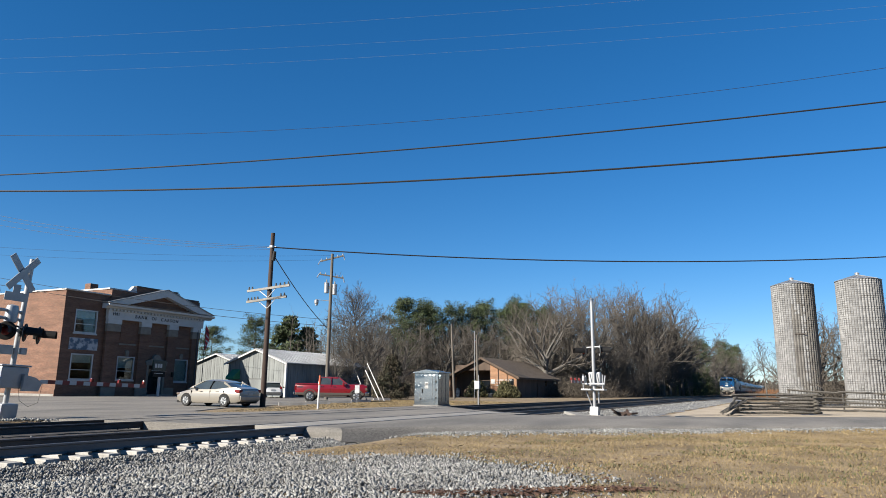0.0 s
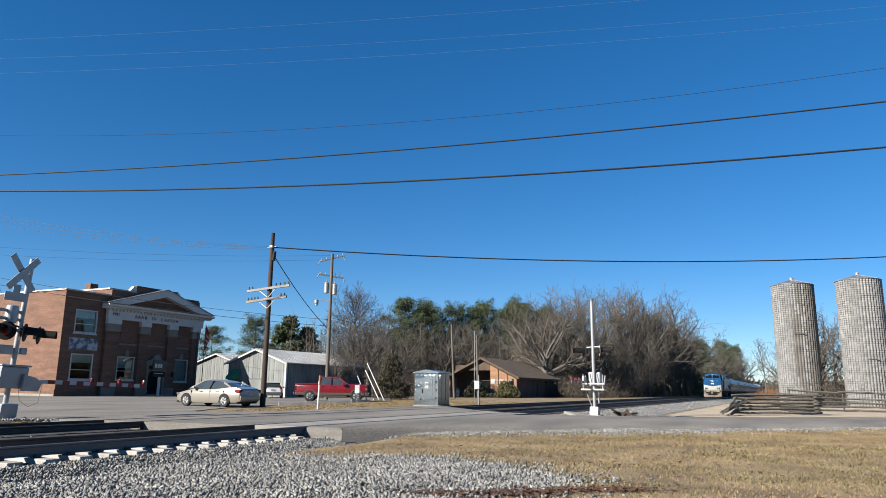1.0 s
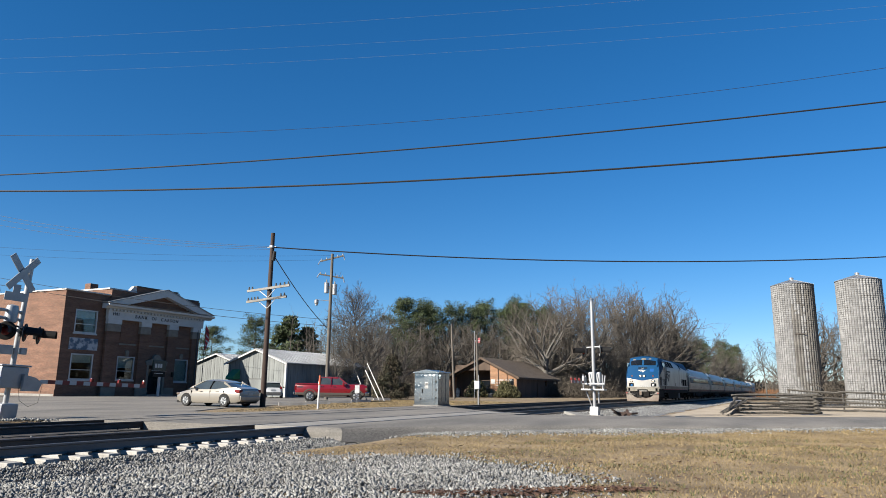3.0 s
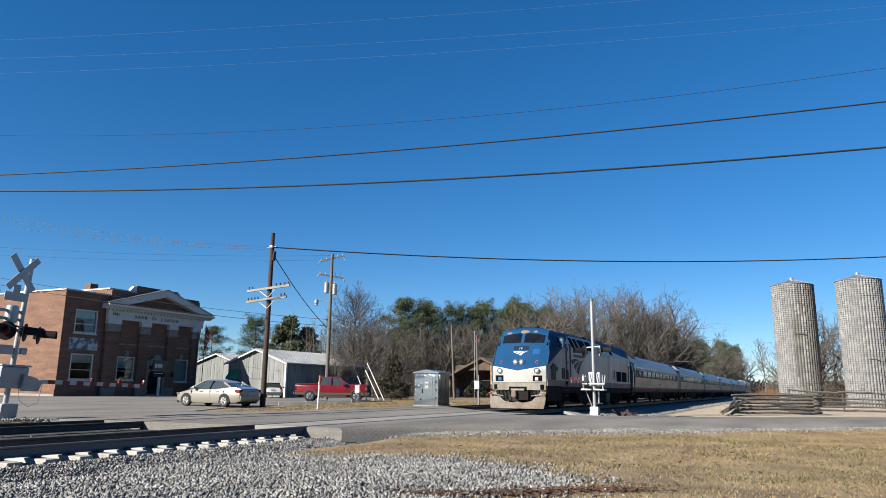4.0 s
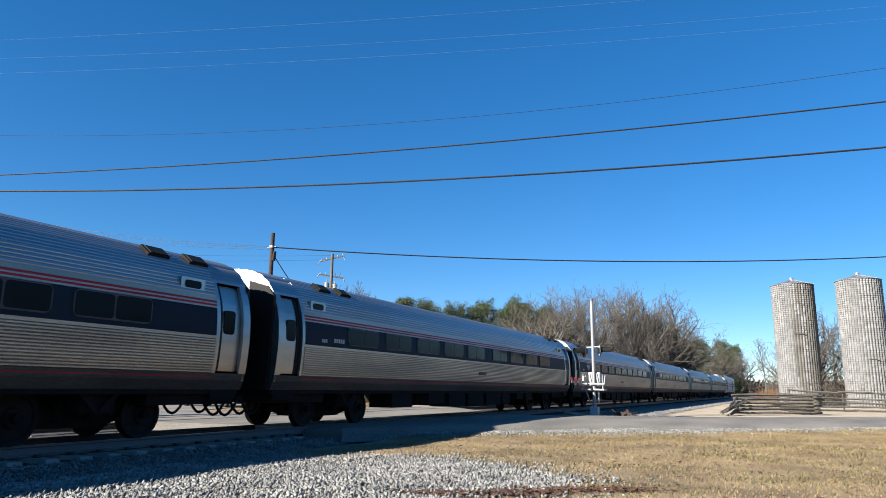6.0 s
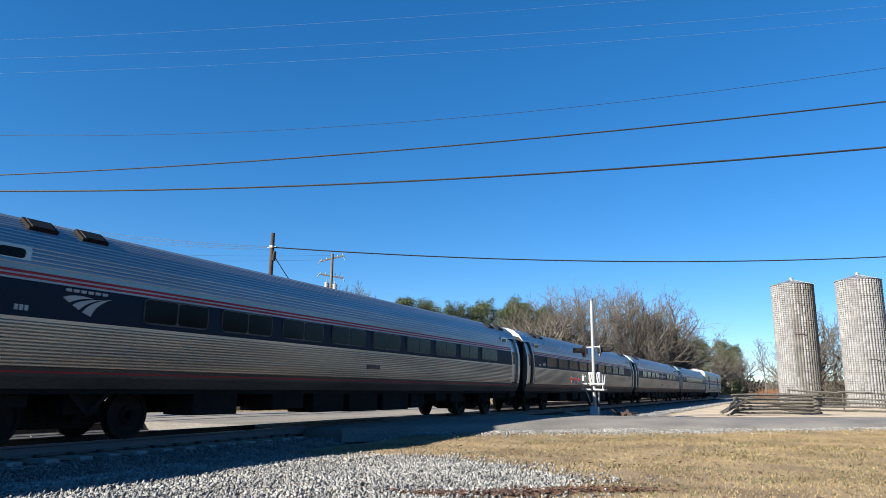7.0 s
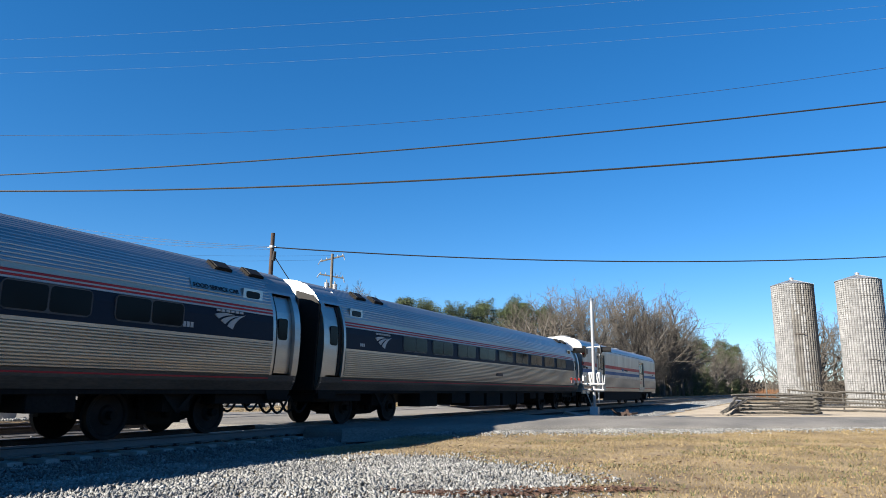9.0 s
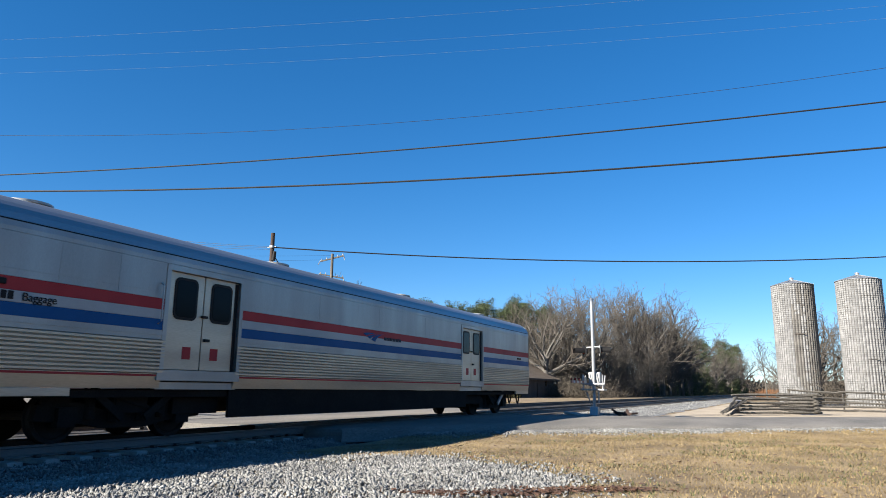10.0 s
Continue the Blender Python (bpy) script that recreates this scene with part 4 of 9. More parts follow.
    for end in (-1, 1):
        part("end_wall", prism(nose, *sorted((end * half, end * (half - 0.06))), "x"), M_BAGWALL, car, "silver end wall")
        part("gangway", prism(rounded(-0.62, 0.62, 1.0, 3.35, 0.2), *sorted((end * (half + 0.005), end * (half + 0.45))), "x"), M_BLACK, car, "black rubber gangway diaphragm")
        part("coupler", box(*sorted((end * (half - 0.3), end * (half + 0.5))), -0.16, 0.16, 0.72, 1.0, bevel=0.04), M_UNDER, car, "dark knuckle coupler")
        for yy in (-1.0, -0.6, 0.7):
            part("cable", path_tube([(end * (half - 0.3 + 0.5 * k / 8), yy, 0.85 - 0.45 * math.sin(math.pi * k / 8)) for k in range(9)], 0.035, 6), M_BLACK, car, "looped black jumper cable")
    for x in (-11.08, -4.13, 2.77, 9.67):
        part("roof_vent", disc_stack([(0.42, 4.14), (0.42, 4.26), (0.46, 4.27), (0.46, 4.31), (0.30, 4.345)], 24, "z", at=(x, 0.0, 0)), M_TWHITE, car, "round white roof vent", smooth=True)
    part("floor", box(-half + 0.05, half - 0.05, -1.4, 1.4, 0.80, 0.93), M_UNDER, car, "dark underframe")
    for a, b in ((-8.3, -7.05), (5.65, 7.6)):
        part("equipment_box", box(a, b, -1.2, 1.2, 0.45, 0.79, bevel=0.02), M_UNDER, car, "dark underfloor equipment box")
    for x in (-9.3, 9.0):
        bogie(car, x, 0.457, 2.59, 1.0)
        for k in (-1, 1):
            for s in (-1, 1):
                part("brace", beam((x + k * 0.9, s * 1.28, 0.9), (x + k * 0.25, s * 1.28, 0.42), 0.06, 0.14), M_TWHITE if x > 0 and k > 0 else M_UNDER, car, "slanting bogie brace")
    y = -1.584
    lettering("car_name", "Baggage", 0.19, M_BLACK, car, pose(-11.92, y, 2.335), "black lettering")
    bars_text(-12.37, 2.34, 0.34, 0.13, y, M_BLACK, car, 3, "car number as dark bars")
    swoosh(-1.86, 2.37, 1.1, y, M_TBLUE, car, "blue emblem of three tapering strips", 0.22)
    bars_text(-0.68, 2.44, 1.05, 0.09, y, M_LOGO, car, 6, "dark bars of lettering")
    bars_text(10.9, 2.35, 0.5, 0.07, y, M_BLACK, car, 6, "small dark bars of lettering")
    part("marker_lamp", box(-half + 0.12, -half + 0.3, -1.60, -1.56, 2.56, 2.66, bevel=0.02), M_BLACK, car, "small marker lamp")
    return car


BAGGAGE = baggage_car()

LOCO_SIDE = [(1.52, 1.19), (1.55, 1.53), (1.55, 3.35), (1.42, 3.62), (1.18, 4.08), (1.02, 4.22), (0.6, 4.33), (0.0, 4.38)]
LOCO_LEN = 20.55


def nose_x(z):
    """How far back the locomotive's front lies at a height."""
    if z <= 2.1:
        return 0.02
    if z <= 4.15:
        return 0.02 + (z - 2.1) * 0.57
    return 1.19 + (z - 4.15) * 2.2


def paint_line(x):
    """Height of the border between silver and blue along the locomotive's side."""
    pts = ((0.0, 2.24), (3.3, 3.5), (4.3, 3.86), (5.2, 4.10), (9.5, 4.14), (12.0, 4.06), (15.0, 3.72), (18.0, 3.48), (20.6, 3.42))
    for (a, za), (b, zb) in zip(pts, pts[1:]):
        if x <= b:
            return za + (zb - za) * max(0, x - a) / (b - a)
    return 3.42


def loco_front(y, z, out=0.0):
    hw = 1.5 if z < 3.3 else 1.5 - (z - 3.3) * 0.42
    return Vector((nose_x(z) - 0.20 * max(0.0, 1 - (y / hw) ** 2) - out, y, z))


def front_patch(ys, zs, out, thick=0.02):
    """A patch on the sloping front, between two limits across and in height, proud by out. zs may depend on y."""
    bm = bmesh.new()
    n, k = 10, 6
    grid = []
    for i in range(n + 1):
        y = ys[0] + (ys[1] - ys[0]) * i / n
        z0, z1 = zs(y)
        grid.append([bm.verts.new(loco_front(y, z0 + (z1 - z0) * j / k, out)) for j in range(k + 1)])
    for a, b in zip(grid, grid[1:]):
        for j in range(k):
            bm.faces.new((a[j], a[j + 1], b[j + 1], b[j]))
    g = bmesh.ops.extrude_face_region(bm, geom=bm.faces[:])
    bmesh.ops.translate(bm, verts=[v for v in g["geom"] if isinstance(v, bmesh.types.BMVert)], vec=(thick + out, 0, 0))
    bmesh.ops.recalc_face_normals(bm, faces=bm.faces[:])
    return bm


def locomotive():
    loco = thing("locomotive", "blue and silver diesel passenger locomotive with lit headlamps", "locomotive")
    cols = [None] + [1.7, 2.0, 2.6, 3.3, 3.8, 4.3, 4.8, 5.2, 7.0, 9.5, 10.7, 12.0, 13.5, 15.0, 16.5, 18.0, 19.3, LOCO_LEN]
    for s in (-1, 1):
        low, high = bmesh.new(), bmesh.new()
        rl, rh = [], []
        for c in cols:
            zb = 2.24 if c is None else paint_line(c)
            a = clip_outline(LOCO_SIDE, 1.53, zb)
            b = clip_outline(LOCO_SIDE, zb, 4.3799)
            taper = 0.05 if c is None else 0.0
            ra, rb = [], []
            for i in range(9):
                p = outline(a, i / 8)
                ra.append(low.verts.new((nose_x(p[1]) if c is None else c, s * (p[0] - taper), p[1])))
            for i in range(13):
                p = outline(b, i / 12)
                rb.append(high.verts.new((nose_x(p[1]) if c is None else c, s * max(0, p[0] - taper * (p[0] > 0.5)), p[1])))
            rl.append(ra)
            rh.append(rb)
        for bmx, rr in ((low, rl), (high, rh)):
            for p, q in zip(rr, rr[1:]):
                for i in range(len(p) - 1):
                    bmx.faces.new((p[i], q[i], q[i + 1], p[i + 1]))
            bmesh.ops.solidify(bmx, geom=bmx.faces[:], thickness=0.03 * s)
            bmesh.ops.recalc_face_normals(bmx, faces=bmx.faces[:])
        part("side_panel", low, M_LOCOSILVER, loco, "dusty silver side panel", smooth=True)
        part("upper_panel", high, M_LOCOBLUE, loco, "deep blue cab and roof panel", smooth=True)
        part("sill_panel", skin(clip_outline(LOCO_SIDE, 1.225, 1.526), 0.03, LOCO_LEN, s, 0), M_LOCODUST, loco, "dusty tan-stained lower side panel")
        part("sill_stripe", box(2.5, LOCO_LEN, *sorted((s * 1.46, s * 1.528)), 1.198, 1.222), M_TRED, loco, "thin dull red sill stripe")
        part("sill_beam", box(2.5, LOCO_LEN, *sorted((s * 1.40, s * 1.50)), 0.86, 1.18, bevel=0.015), M_UNDER, loco, "dark side sill beam")
        part("lower_skirt", box(0.05, 2.48, *sorted((s * 1.42, s * 1.50)), 0.46, 1.20, bevel=0.02), M_UNDER, loco, "dark grimy lower skirt")
    split = lambda y: 2.24 - 0.26 * (1 - abs(y) / 1.5)
    hw = 1.455
    part("nose_lower", front_patch((-hw, hw), lambda y: (1.42, split(y)), 0.0), M_LOCOSILVER, loco, "silver nose", smooth=True)
    part("nose_upper", front_patch((-hw, hw), lambda y: (split(y) + 0.002, 3.3), 0.0), M_LOCOBLUE, loco, "blue sloping nose", smooth=True)
    part("windscreen_frame", front_patch((-1.30, 1.30), lambda y: (3.3, 4.13 + 0.20 * (1 - (y / 1.3) ** 2)), 0.0), M_LOCOBLUE, loco, "blue windscreen surround", smooth=True)
    for s in (-1, 1):
        ys = sorted((s * 0.09, s * 1.16))
        pane = part("windscreen", front_patch(ys, lambda y: (3.46 - 0.02 * abs(y), 3.98 - 0.10 * abs(y) ** 2), 0.012), M_GLASS, loco, "dark windscreen pane", smooth=True)
        part("wiper", beam(loco_front(s * 0.5, 3.42, 0.05), loco_front(s * 0.85, 3.8, 0.05), 0.02, 0.02), M_BLACK, loco, "black wiper")
        lamp = part("headlamp", disc_stack([(0.135, -0.06), (0.135, 0.0), (0.115, 0.012)], 20, "x", at=loco_front(s * 0.16, 2.42, 0.03)), M_CHROME, loco, "headlamp bezel")
        part("headlamp_lens", disc_stack([(0.10, -0.075), (0.10, 0.0)], 20, "x", at=loco_front(s * 0.16, 2.42, 0.03)), M_LAMPGLASS, lamp, "headlamp lens")
        part("headlamp_bulb", disc_stack([(0.055, -0.082), (0.055, 0.0)], 14, "x", at=loco_front(s * 0.16, 2.42, 0.03)), M_HEADLAMP, lamp, "lit headlamp bulb")
        ditch = part("ditch_light", disc_stack([(0.15, -0.05), (0.15, 0.03)], 20, "x", at=loco_front(s * 1.0, 1.98, 0.0)), M_CHROME, loco, "ditch light bezel")
        part("ditch_lens", disc_stack([(0.115, -0.065), (0.115, 0.0)], 20, "x", at=loco_front(s * 1.0, 1.98, 0.0)), M_LAMPGLASS, ditch, "ditch light lens")
        part("ditch_bulb", disc_stack([(0.055, -0.072), (0.055, 0.0)], 14, "x", at=loco_front(s * 1.0, 1.98, 0.0)), M_HEADLAMP, ditch, "lit ditch light bulb")
        red = part("marker_light", disc_stack([(0.085, -0.04), (0.085, 0.03)], 14, "x", at=loco_front(s * 0.97, 2.42, 0.0)), M_CHROME, loco)
        part("marker_lens", disc_stack([(0.065, -0.05), (0.065, 0.0)], 14, "x", at=loco_front(s * 0.97, 2.42, 0.0)), M_REDLENS, red, "red marker lens")
        part("nose_recess", front_patch(sorted((s * 0.80, s * 1.27)), lambda y: (1.44, 1.74), 0.006), M_DARK, loco, "black recess with hose connections")
        part("hose_cock", box(-0.13, 0.0, s * 1.0 - 0.10, s * 1.0 + 0.10, 1.46, 1.64, bevel=0.04), M_TBLUE if s > 0 else M_GALV, loco, "hose connection in the recess")
        part("grab_iron", path_tube([(-0.02, s * 1.2, 1.05), (-0.14, s * 1.22, 0.95), (-0.40, s * 1.5, 0.82), (-0.28, s * 0.75, 0.70), (-0.05, s * 0.7, 0.72)], 0.022, 6), M_ARM, loco, "steel uncoupling lever")
        part("lever_tip", box(-0.46, -0.36, *sorted((s * 1.36, s * 1.5)), 0.80, 0.86, bevel=0.02), M_TRED, loco, "red lever handle")
        hs = bmesh.new()
        for k in range(4):
            path_tube([(-0.05, s * (0.5 + 0.2 * k), 0.98), (-0.22, s * (0.52 + 0.2 * k), 0.78), (-0.18, s * (0.5 + 0.18 * k), 0.5), (0.05, s * (0.5 + 0.2 * k), 0.42)], 0.03, 6, hs)
        part("hoses", hs, M_BLACK, loco, "black brake hoses")
        part("mirror", box(1.98, 2.10, *sorted((s * 1.56, s * 1.78)), 3.25, 3.72, bevel=0.03), M_CHROME, loco, "wing mirror")
        # cab window, doors and grilles on each side
        yf = s * 1.555
        part("cab_window", prism([(2.25, 3.36), (3.15, 3.42), (3.1, 3.86), (2.35, 3.86)], *sorted((s * 1.36, s * 1.535)), "y"), M_GLASS, loco, "dark cab side window")
        part("cab_door", box(3.16, 3.78, *sorted((s * 1.50, s * 1.562)), 1.55, 3.48, bevel=0.01), M_LOCOSILVER, loco, "silver cab door")
        part("door_vent", box(3.56, 3.72, *sorted((s * 1.55, s * 1.568)), 3.15, 3.35), M_BLACK, loco)
        part("door_latch", box(3.56, 3.70, *sorted((s * 1.55, s * 1.568)), 2.45, 2.6), M_BLACK, loco)
        part("door_step", box(3.22, 3.70, *sorted((s * 1.55, s * 1.567)), 1.60, 2.12), M_UNDER, loco, "dark step opening")
        for xx in (3.08, 3.85):
            part("hand_rail", path_tube([(xx, yf, 1.57), (xx, s * 1.64, 1.62), (xx, s * 1.64, 3.48), (xx, yf, 3.53)], 0.04, 8), M_PLASTIC, loco, "dark vertical handrail", smooth=True)
        lad = bmesh.new()
        for xx in (3.16, 3.66):
            beam((xx, s * 1.54, 1.52), (xx, s * 1.54, 0.35), 0.03, 0.05, lad)
        for zz in (0.42, 0.72, 1.02, 1.32):
            box(3.16, 3.66, *sorted((s * 1.48, s * 1.57)), zz - 0.015, zz + 0.015, bm=lad)
        part("ladder", lad, M_LOCODIRT, loco, "grimy step ladder")
        part("ladder_recess", box(3.18, 3.64, *sorted((s * 1.5, s * 1.556)), 1.26, 1.50), M_DARK, loco, "black step recess")
        n = Vector((0, s * 0.86, 0.50)).normalized()
        for i, (a, b) in enumerate(((4.67, 5.33), (5.58, 6.24), (6.58, 8.04), (8.28, 9.55))):
            def slab(x0, x1, v0, v1, out, tag, m, par, lab=""):
                p0, p1 = outline(LOCO_SIDE[2:5], v0), outline(LOCO_SIDE[2:5], v1)
                pts = [(s * (p0[0] + out), p0[1]), (s * (p0[0] - 0.05), p0[1]), (s * (p1[0] - 0.05), p1[1]), (s * (p1[0] + out), p1[1])]
                return part(tag, prism(pts, x0, x1, "x"), m, par, lab)
            fr = slab(a - 0.08, b + 0.08, 0.04, 0.94, 0.006, "grille_frame", M_LOCOSILVER, loco, "silver grille frame")
            slab(a, b, 0.08, 0.88, 0.014, "grille", M_DARK, fr, "black intake grille")
            if i < 2:
                for k in range(7):
                    slab(a, b, 0.13 + 0.1 * k, 0.17 + 0.1 * k, 0.024, "louvre", M_UNDER, fr)
            else:
                slab((a + b) / 2 - 0.02, (a + b) / 2 + 0.02, 0.14, 0.80, 0.02, "grille_bar", M_UNDER, fr)
        slab(14.25, 15.0, 0.12, 0.78, 0.016, "small_grille", M_DARK, loco, "black rear vent")
        for a, b in ((15.75, 17.3), (17.55, 19.15)):
            fr = part("rear_grille_frame", box(a - 0.05, b + 0.05, *sorted((s * 1.5, s * 1.558)), 1.60, 2.40), M_LOCOSILVER, loco, "pale grille frame")
            part("rear_grille", box(a, b, *sorted((s * 1.5, s * 1.562)), 1.65, 2.35), M_DARK, fr, "black radiator grille")
            part("rear_grille_bar", box((a + b) / 2 - 0.03, (a + b) / 2 + 0.03, *sorted((s * 1.5, s * 1.57)), 1.65, 2.35), M_UNDER, fr)
        part("rear_door", box(19.55, 20.15, *sorted((s * 1.5, s * 1.562)), 1.55, 3.25, bevel=0.01), M_LOCOSILVER, loco, "silver rear door")
        part("rear_door_window", prism(rounded(19.65, 20.05, 2.65, 3.15, 0.06), *sorted((s * 1.5, s * 1.568)), "y"), M_TGLASS, loco)
        for xx in (19.45, 20.3):
            part("hand_rail", path_tube([(xx, yf, 1.6), (xx, s * 1.64, 1.65), (xx, s * 1.64, 2.8), (xx, yf, 2.85)], 0.022, 6), M_BLACK, loco, "dark vertical handrail")
        lad = bmesh.new()
        for xx in (19.6, 20.1):
            beam((xx, s * 1.5, 1.0), (xx, s * 1.5, 0.4), 0.03, 0.05, lad)
        for zz in (0.45, 0.7, 0.95):
            box(19.6, 20.1, *sorted((s * 1.46, s * 1.54)), zz - 0.015, zz + 0.015, bm=lad)
        part("ladder", lad, M_UNDER, loco, "dark step ladder")
        part("access_panel", box(13.37, 13.97, *sorted((s * 1.5, s * 1.560)), 1.6, 3.28, bevel=0.004), M_LOCOSILVER, loco, "silver access door")
        part("panel_seam", box(13.345, 13.995, *sorted((s * 1.5, s * 1.5535)), 1.575, 3.305), M_UNDER, loco)
        part("fuel_gauge", box(10.34, 10.72, *sorted((s * 1.5, s * 1.56)), 1.56, 1.85), M_DARK, loco, "small black recess")
        part("side_recess", prism([(0.72, 1.54), (1.38, 1.54), (1.40, 1.9), (1.52, 2.02), (1.72, 2.02), (1.80, 2.12), (1.70, 2.22), (1.50, 2.22), (1.36, 2.32), (1.05, 2.38), (0.86, 2.36), (0.78, 2.26), (0.62, 2.20), (0.64, 2.1), (0.74, 2.06)], *sorted((s * 1.5, s * 1.562)), "y"), M_BLACK, loco, "dark worn patch behind the nose")
        part("battery_vent", box(2.45, 3.05, *sorted((s * 1.5, s * 1.56)), 1.62, 2.2), M_BLACK, loco, "dark vent panel")
        bogie_plate = bmesh.new()
        prism([(5.6, 1.0), (13.2, 1.0), (12.6, 0.32), (6.6, 0.32)], *sorted((s * 0.5, s * 1.38)), "y", bogie_plate)
        part("fuel_tank", bogie_plate, M_UNDER, loco, "dark fuel tank")
        part("rear_tank_step", box(12.9, 13.9, *sorted((s * 1.3, s * 1.47)), 0.3, 0.995, bevel=0.02), M_LOCODIRT, loco, "grimy lower box")
    # emblem, number and nose details
    y = -1.557
    swoosh(4.28, 1.89, 2.73, y, M_LOGO, loco, "dark emblem of three tapering strips", 0.33)
    bars_text(4.83, 2.88, 2.2, 0.155, y, M_LOGO, loco, 6, "dark bars of lettering")
    lettering("number", "14", 0.95, M_LOGO, loco, pose(14.42, y - 0.004, 1.76), "dark fleet number", depth=0.006)
    part("number_board", front_patch((-0.42, 0.42), lambda v: (3.06, 3.28), 0.008), M_BOARD, loco, "dark number board")
    lettering("number", "14", 0.20, M_TWHITE, loco, Matrix.Translation(loco_front(0.12, 3.09, 0.025)) @ Euler((radians(-29), 0, radians(-90))).to_matrix().to_4x4(), "pale fleet number")
    nb = bmesh.new()
    for strip in STRIPS:
        p = [loco_front(0.43 - 0.86 * u, 2.76 + 0.25 * v, 0.012) for u, v in strip_outline(*strip)]
        vs = [nb.verts.new(v) for v in p]
        vb = [nb.verts.new(v + Vector((0.04, 0, 0))) for v in p]
        nb.faces.new(vs)
        for i in range(len(p)):
            k = (i + 1) % len(p)
            nb.faces.new((vs[i], vs[k], vb[k], vb[i]))
    bmesh.ops.recalc_face_normals(nb, faces=nb.faces[:])
    part("emblem", nb, M_TWHITE, loco, "white emblem of tapering strips on the nose")
    part("headlamp_housing", front_patch((-0.36, 0.36), lambda v: (2.27, 2.57), 0.012), M_LOCOBLUE, loco, "headlamp housing")
    for (ya, za, w, h) in ((-0.05, 4.05, 0.45, 0.2), (-0.62, 4.06, 0.22, 0.12), (0.85, 3.99, 0.3, 0.12)):
        part("bare_patch", front_patch((ya - w / 2, ya + w / 2), lambda v, za=za, h=h, ya=ya, w=w: (za - h / 2 + 0.1 * abs(v - ya), za + h / 2 - 0.2 * abs(v - ya)), 0.004), M_PEEL, loco, "peeled patch of brown primer")
    part("bumper", front_patch((-hw, hw), lambda v: (1.0, 1.40), 0.012), M_LOCODUST, loco, "dusty silver anticlimber panel", smooth=True)
    part("bumper_ledge", front_patch((-hw, hw), lambda v: (1.395, 1.43), 0.035), M_LOCOSILVER, loco, "silver ledge with bolt heads")
    bolts = bmesh.new()
    for k in range(15):
        c = loco_front(-1.4 + 0.2 * k, 1.46, 0.0)
        box(c.x - 0.012, c.x + 0.01, c.y - 0.014, c.y + 0.014, c.z - 0.014, c.z + 0.014, bm=bolts)
    part("bolt_row", bolts, M_UNDER, loco)
    part("bumper_cutout", front_patch((-0.48, 0.48), lambda v: (0.98, 1.17), 0.02), M_DARK, loco, "black cut-out above the coupler")
    for s in (-1, 1):
        part("bumper_cutout", front_patch(sorted((s * 1.17, s * 1.36)), lambda v: (1.02, 1.28), 0.02), M_DARK, loco, "black corner cut-out")
        part("nose_corner", path_tube([Vector((nose_x(zz) + 0.01, s * (1.5 if zz < 3.3 else 1.46 - (zz - 3.3) * 0.42), zz)) for zz in (1.42, 2.1, 2.9, 3.6, 4.1)], 0.03, 6), M_LOCOBLUE, loco)
    part("nose_patch", front_patch((-1.02, -0.66), lambda v: (2.83, 3.11), 0.005), M_LOCOPATCH, loco, "brighter blue square patch")
    part("end_plate", box(-0.02, 0.06, -1.42, 1.42, 0.45, 1.02), M_BLACK, loco, "dark end plate")
    part("coupler", box(-0.55, 0.0, -0.02, 0.24, 0.62, 0.98, bevel=0.07), M_RUST, loco, "rusty knuckle coupler")
    part("draft_box", box(-0.34, 0.0, -0.62, -0.05, 0.5, 0.94, bevel=0.03), M_UNDER, loco, "dark draft gear box")
    part("pilot_light", box(-0.42, -0.1, -0.42, 0.3, 0.97, 1.07, bevel=0.03), M_ARM, loco, "grey coupler cover")
    pl = bmesh.new()
    rows = []
    for i in range(13):
        yy = -1.5 + 3.0 * i / 12
        k = 1 - abs(yy) / 1.5
        top = 0.40 + 0.52 * smooth01((abs(yy) - 0.65) / 0.6) + 0.03 * math.sin(i * 2.3)
        rows.append([pl.verts.new(p) for p in ((-0.36 - 0.26 * k, yy * 0.95, 0.09), (-0.28 - 0.20 * k, yy, (top + 0.09) / 2), (-0.18 - 0.10 * k, yy, top), (-0.13 - 0.1 * k, yy, top), (-0.31 - 0.26 * k, yy * 0.95, 0.09))])
    for a, b in zip(rows, rows[1:]):
        for j in range(5):
            pl.faces.new((a[j], b[j], b[(j + 1) % 5], a[(j + 1) % 5]))
    pl.faces.new(rows[0])
    pl.faces.new(list(reversed(rows[-1])))
    bmesh.ops.recalc_face_normals(pl, faces=pl.faces[:])
    part("snow_plough", pl, M_PLOUGH, loco, "rusty worn plough blade", smooth=True)
    section = [(-p[0], p[1]) for p in LOCO_SIDE[:-1]] + [(0, 4.38)] + [(p[0], p[1]) for p in reversed(LOCO_SIDE[:-1])]
    part("rear_wall", prism(section, LOCO_LEN - 0.05, LOCO_LEN - 0.001, "x"), M_LOCOBLUE, loco, "blue rear wall")
    part("gangway", prism(rounded(-0.6, 0.6, 1.0, 3.3, 0.1), LOCO_LEN, LOCO_LEN + 0.4, "x"), M_BLACK, loco, "black gangway diaphragm")
    part("rear_coupler", box(LOCO_LEN - 0.2, LOCO_LEN + 0.45, -0.16, 0.16, 0.7, 1.0, bevel=0.05), M_UNDER, loco, "dark coupler")
    part("floor", box(0.1, LOCO_LEN - 0.1, -1.4, 1.4, 0.84, 1.01), M_UNDER, loco, "dark underframe")
    part("cab_floor", box(0.6, 2.5, -1.3, 1.3, 2.2, 2.3), M_UNDER, loco, "dark cab interior floor")
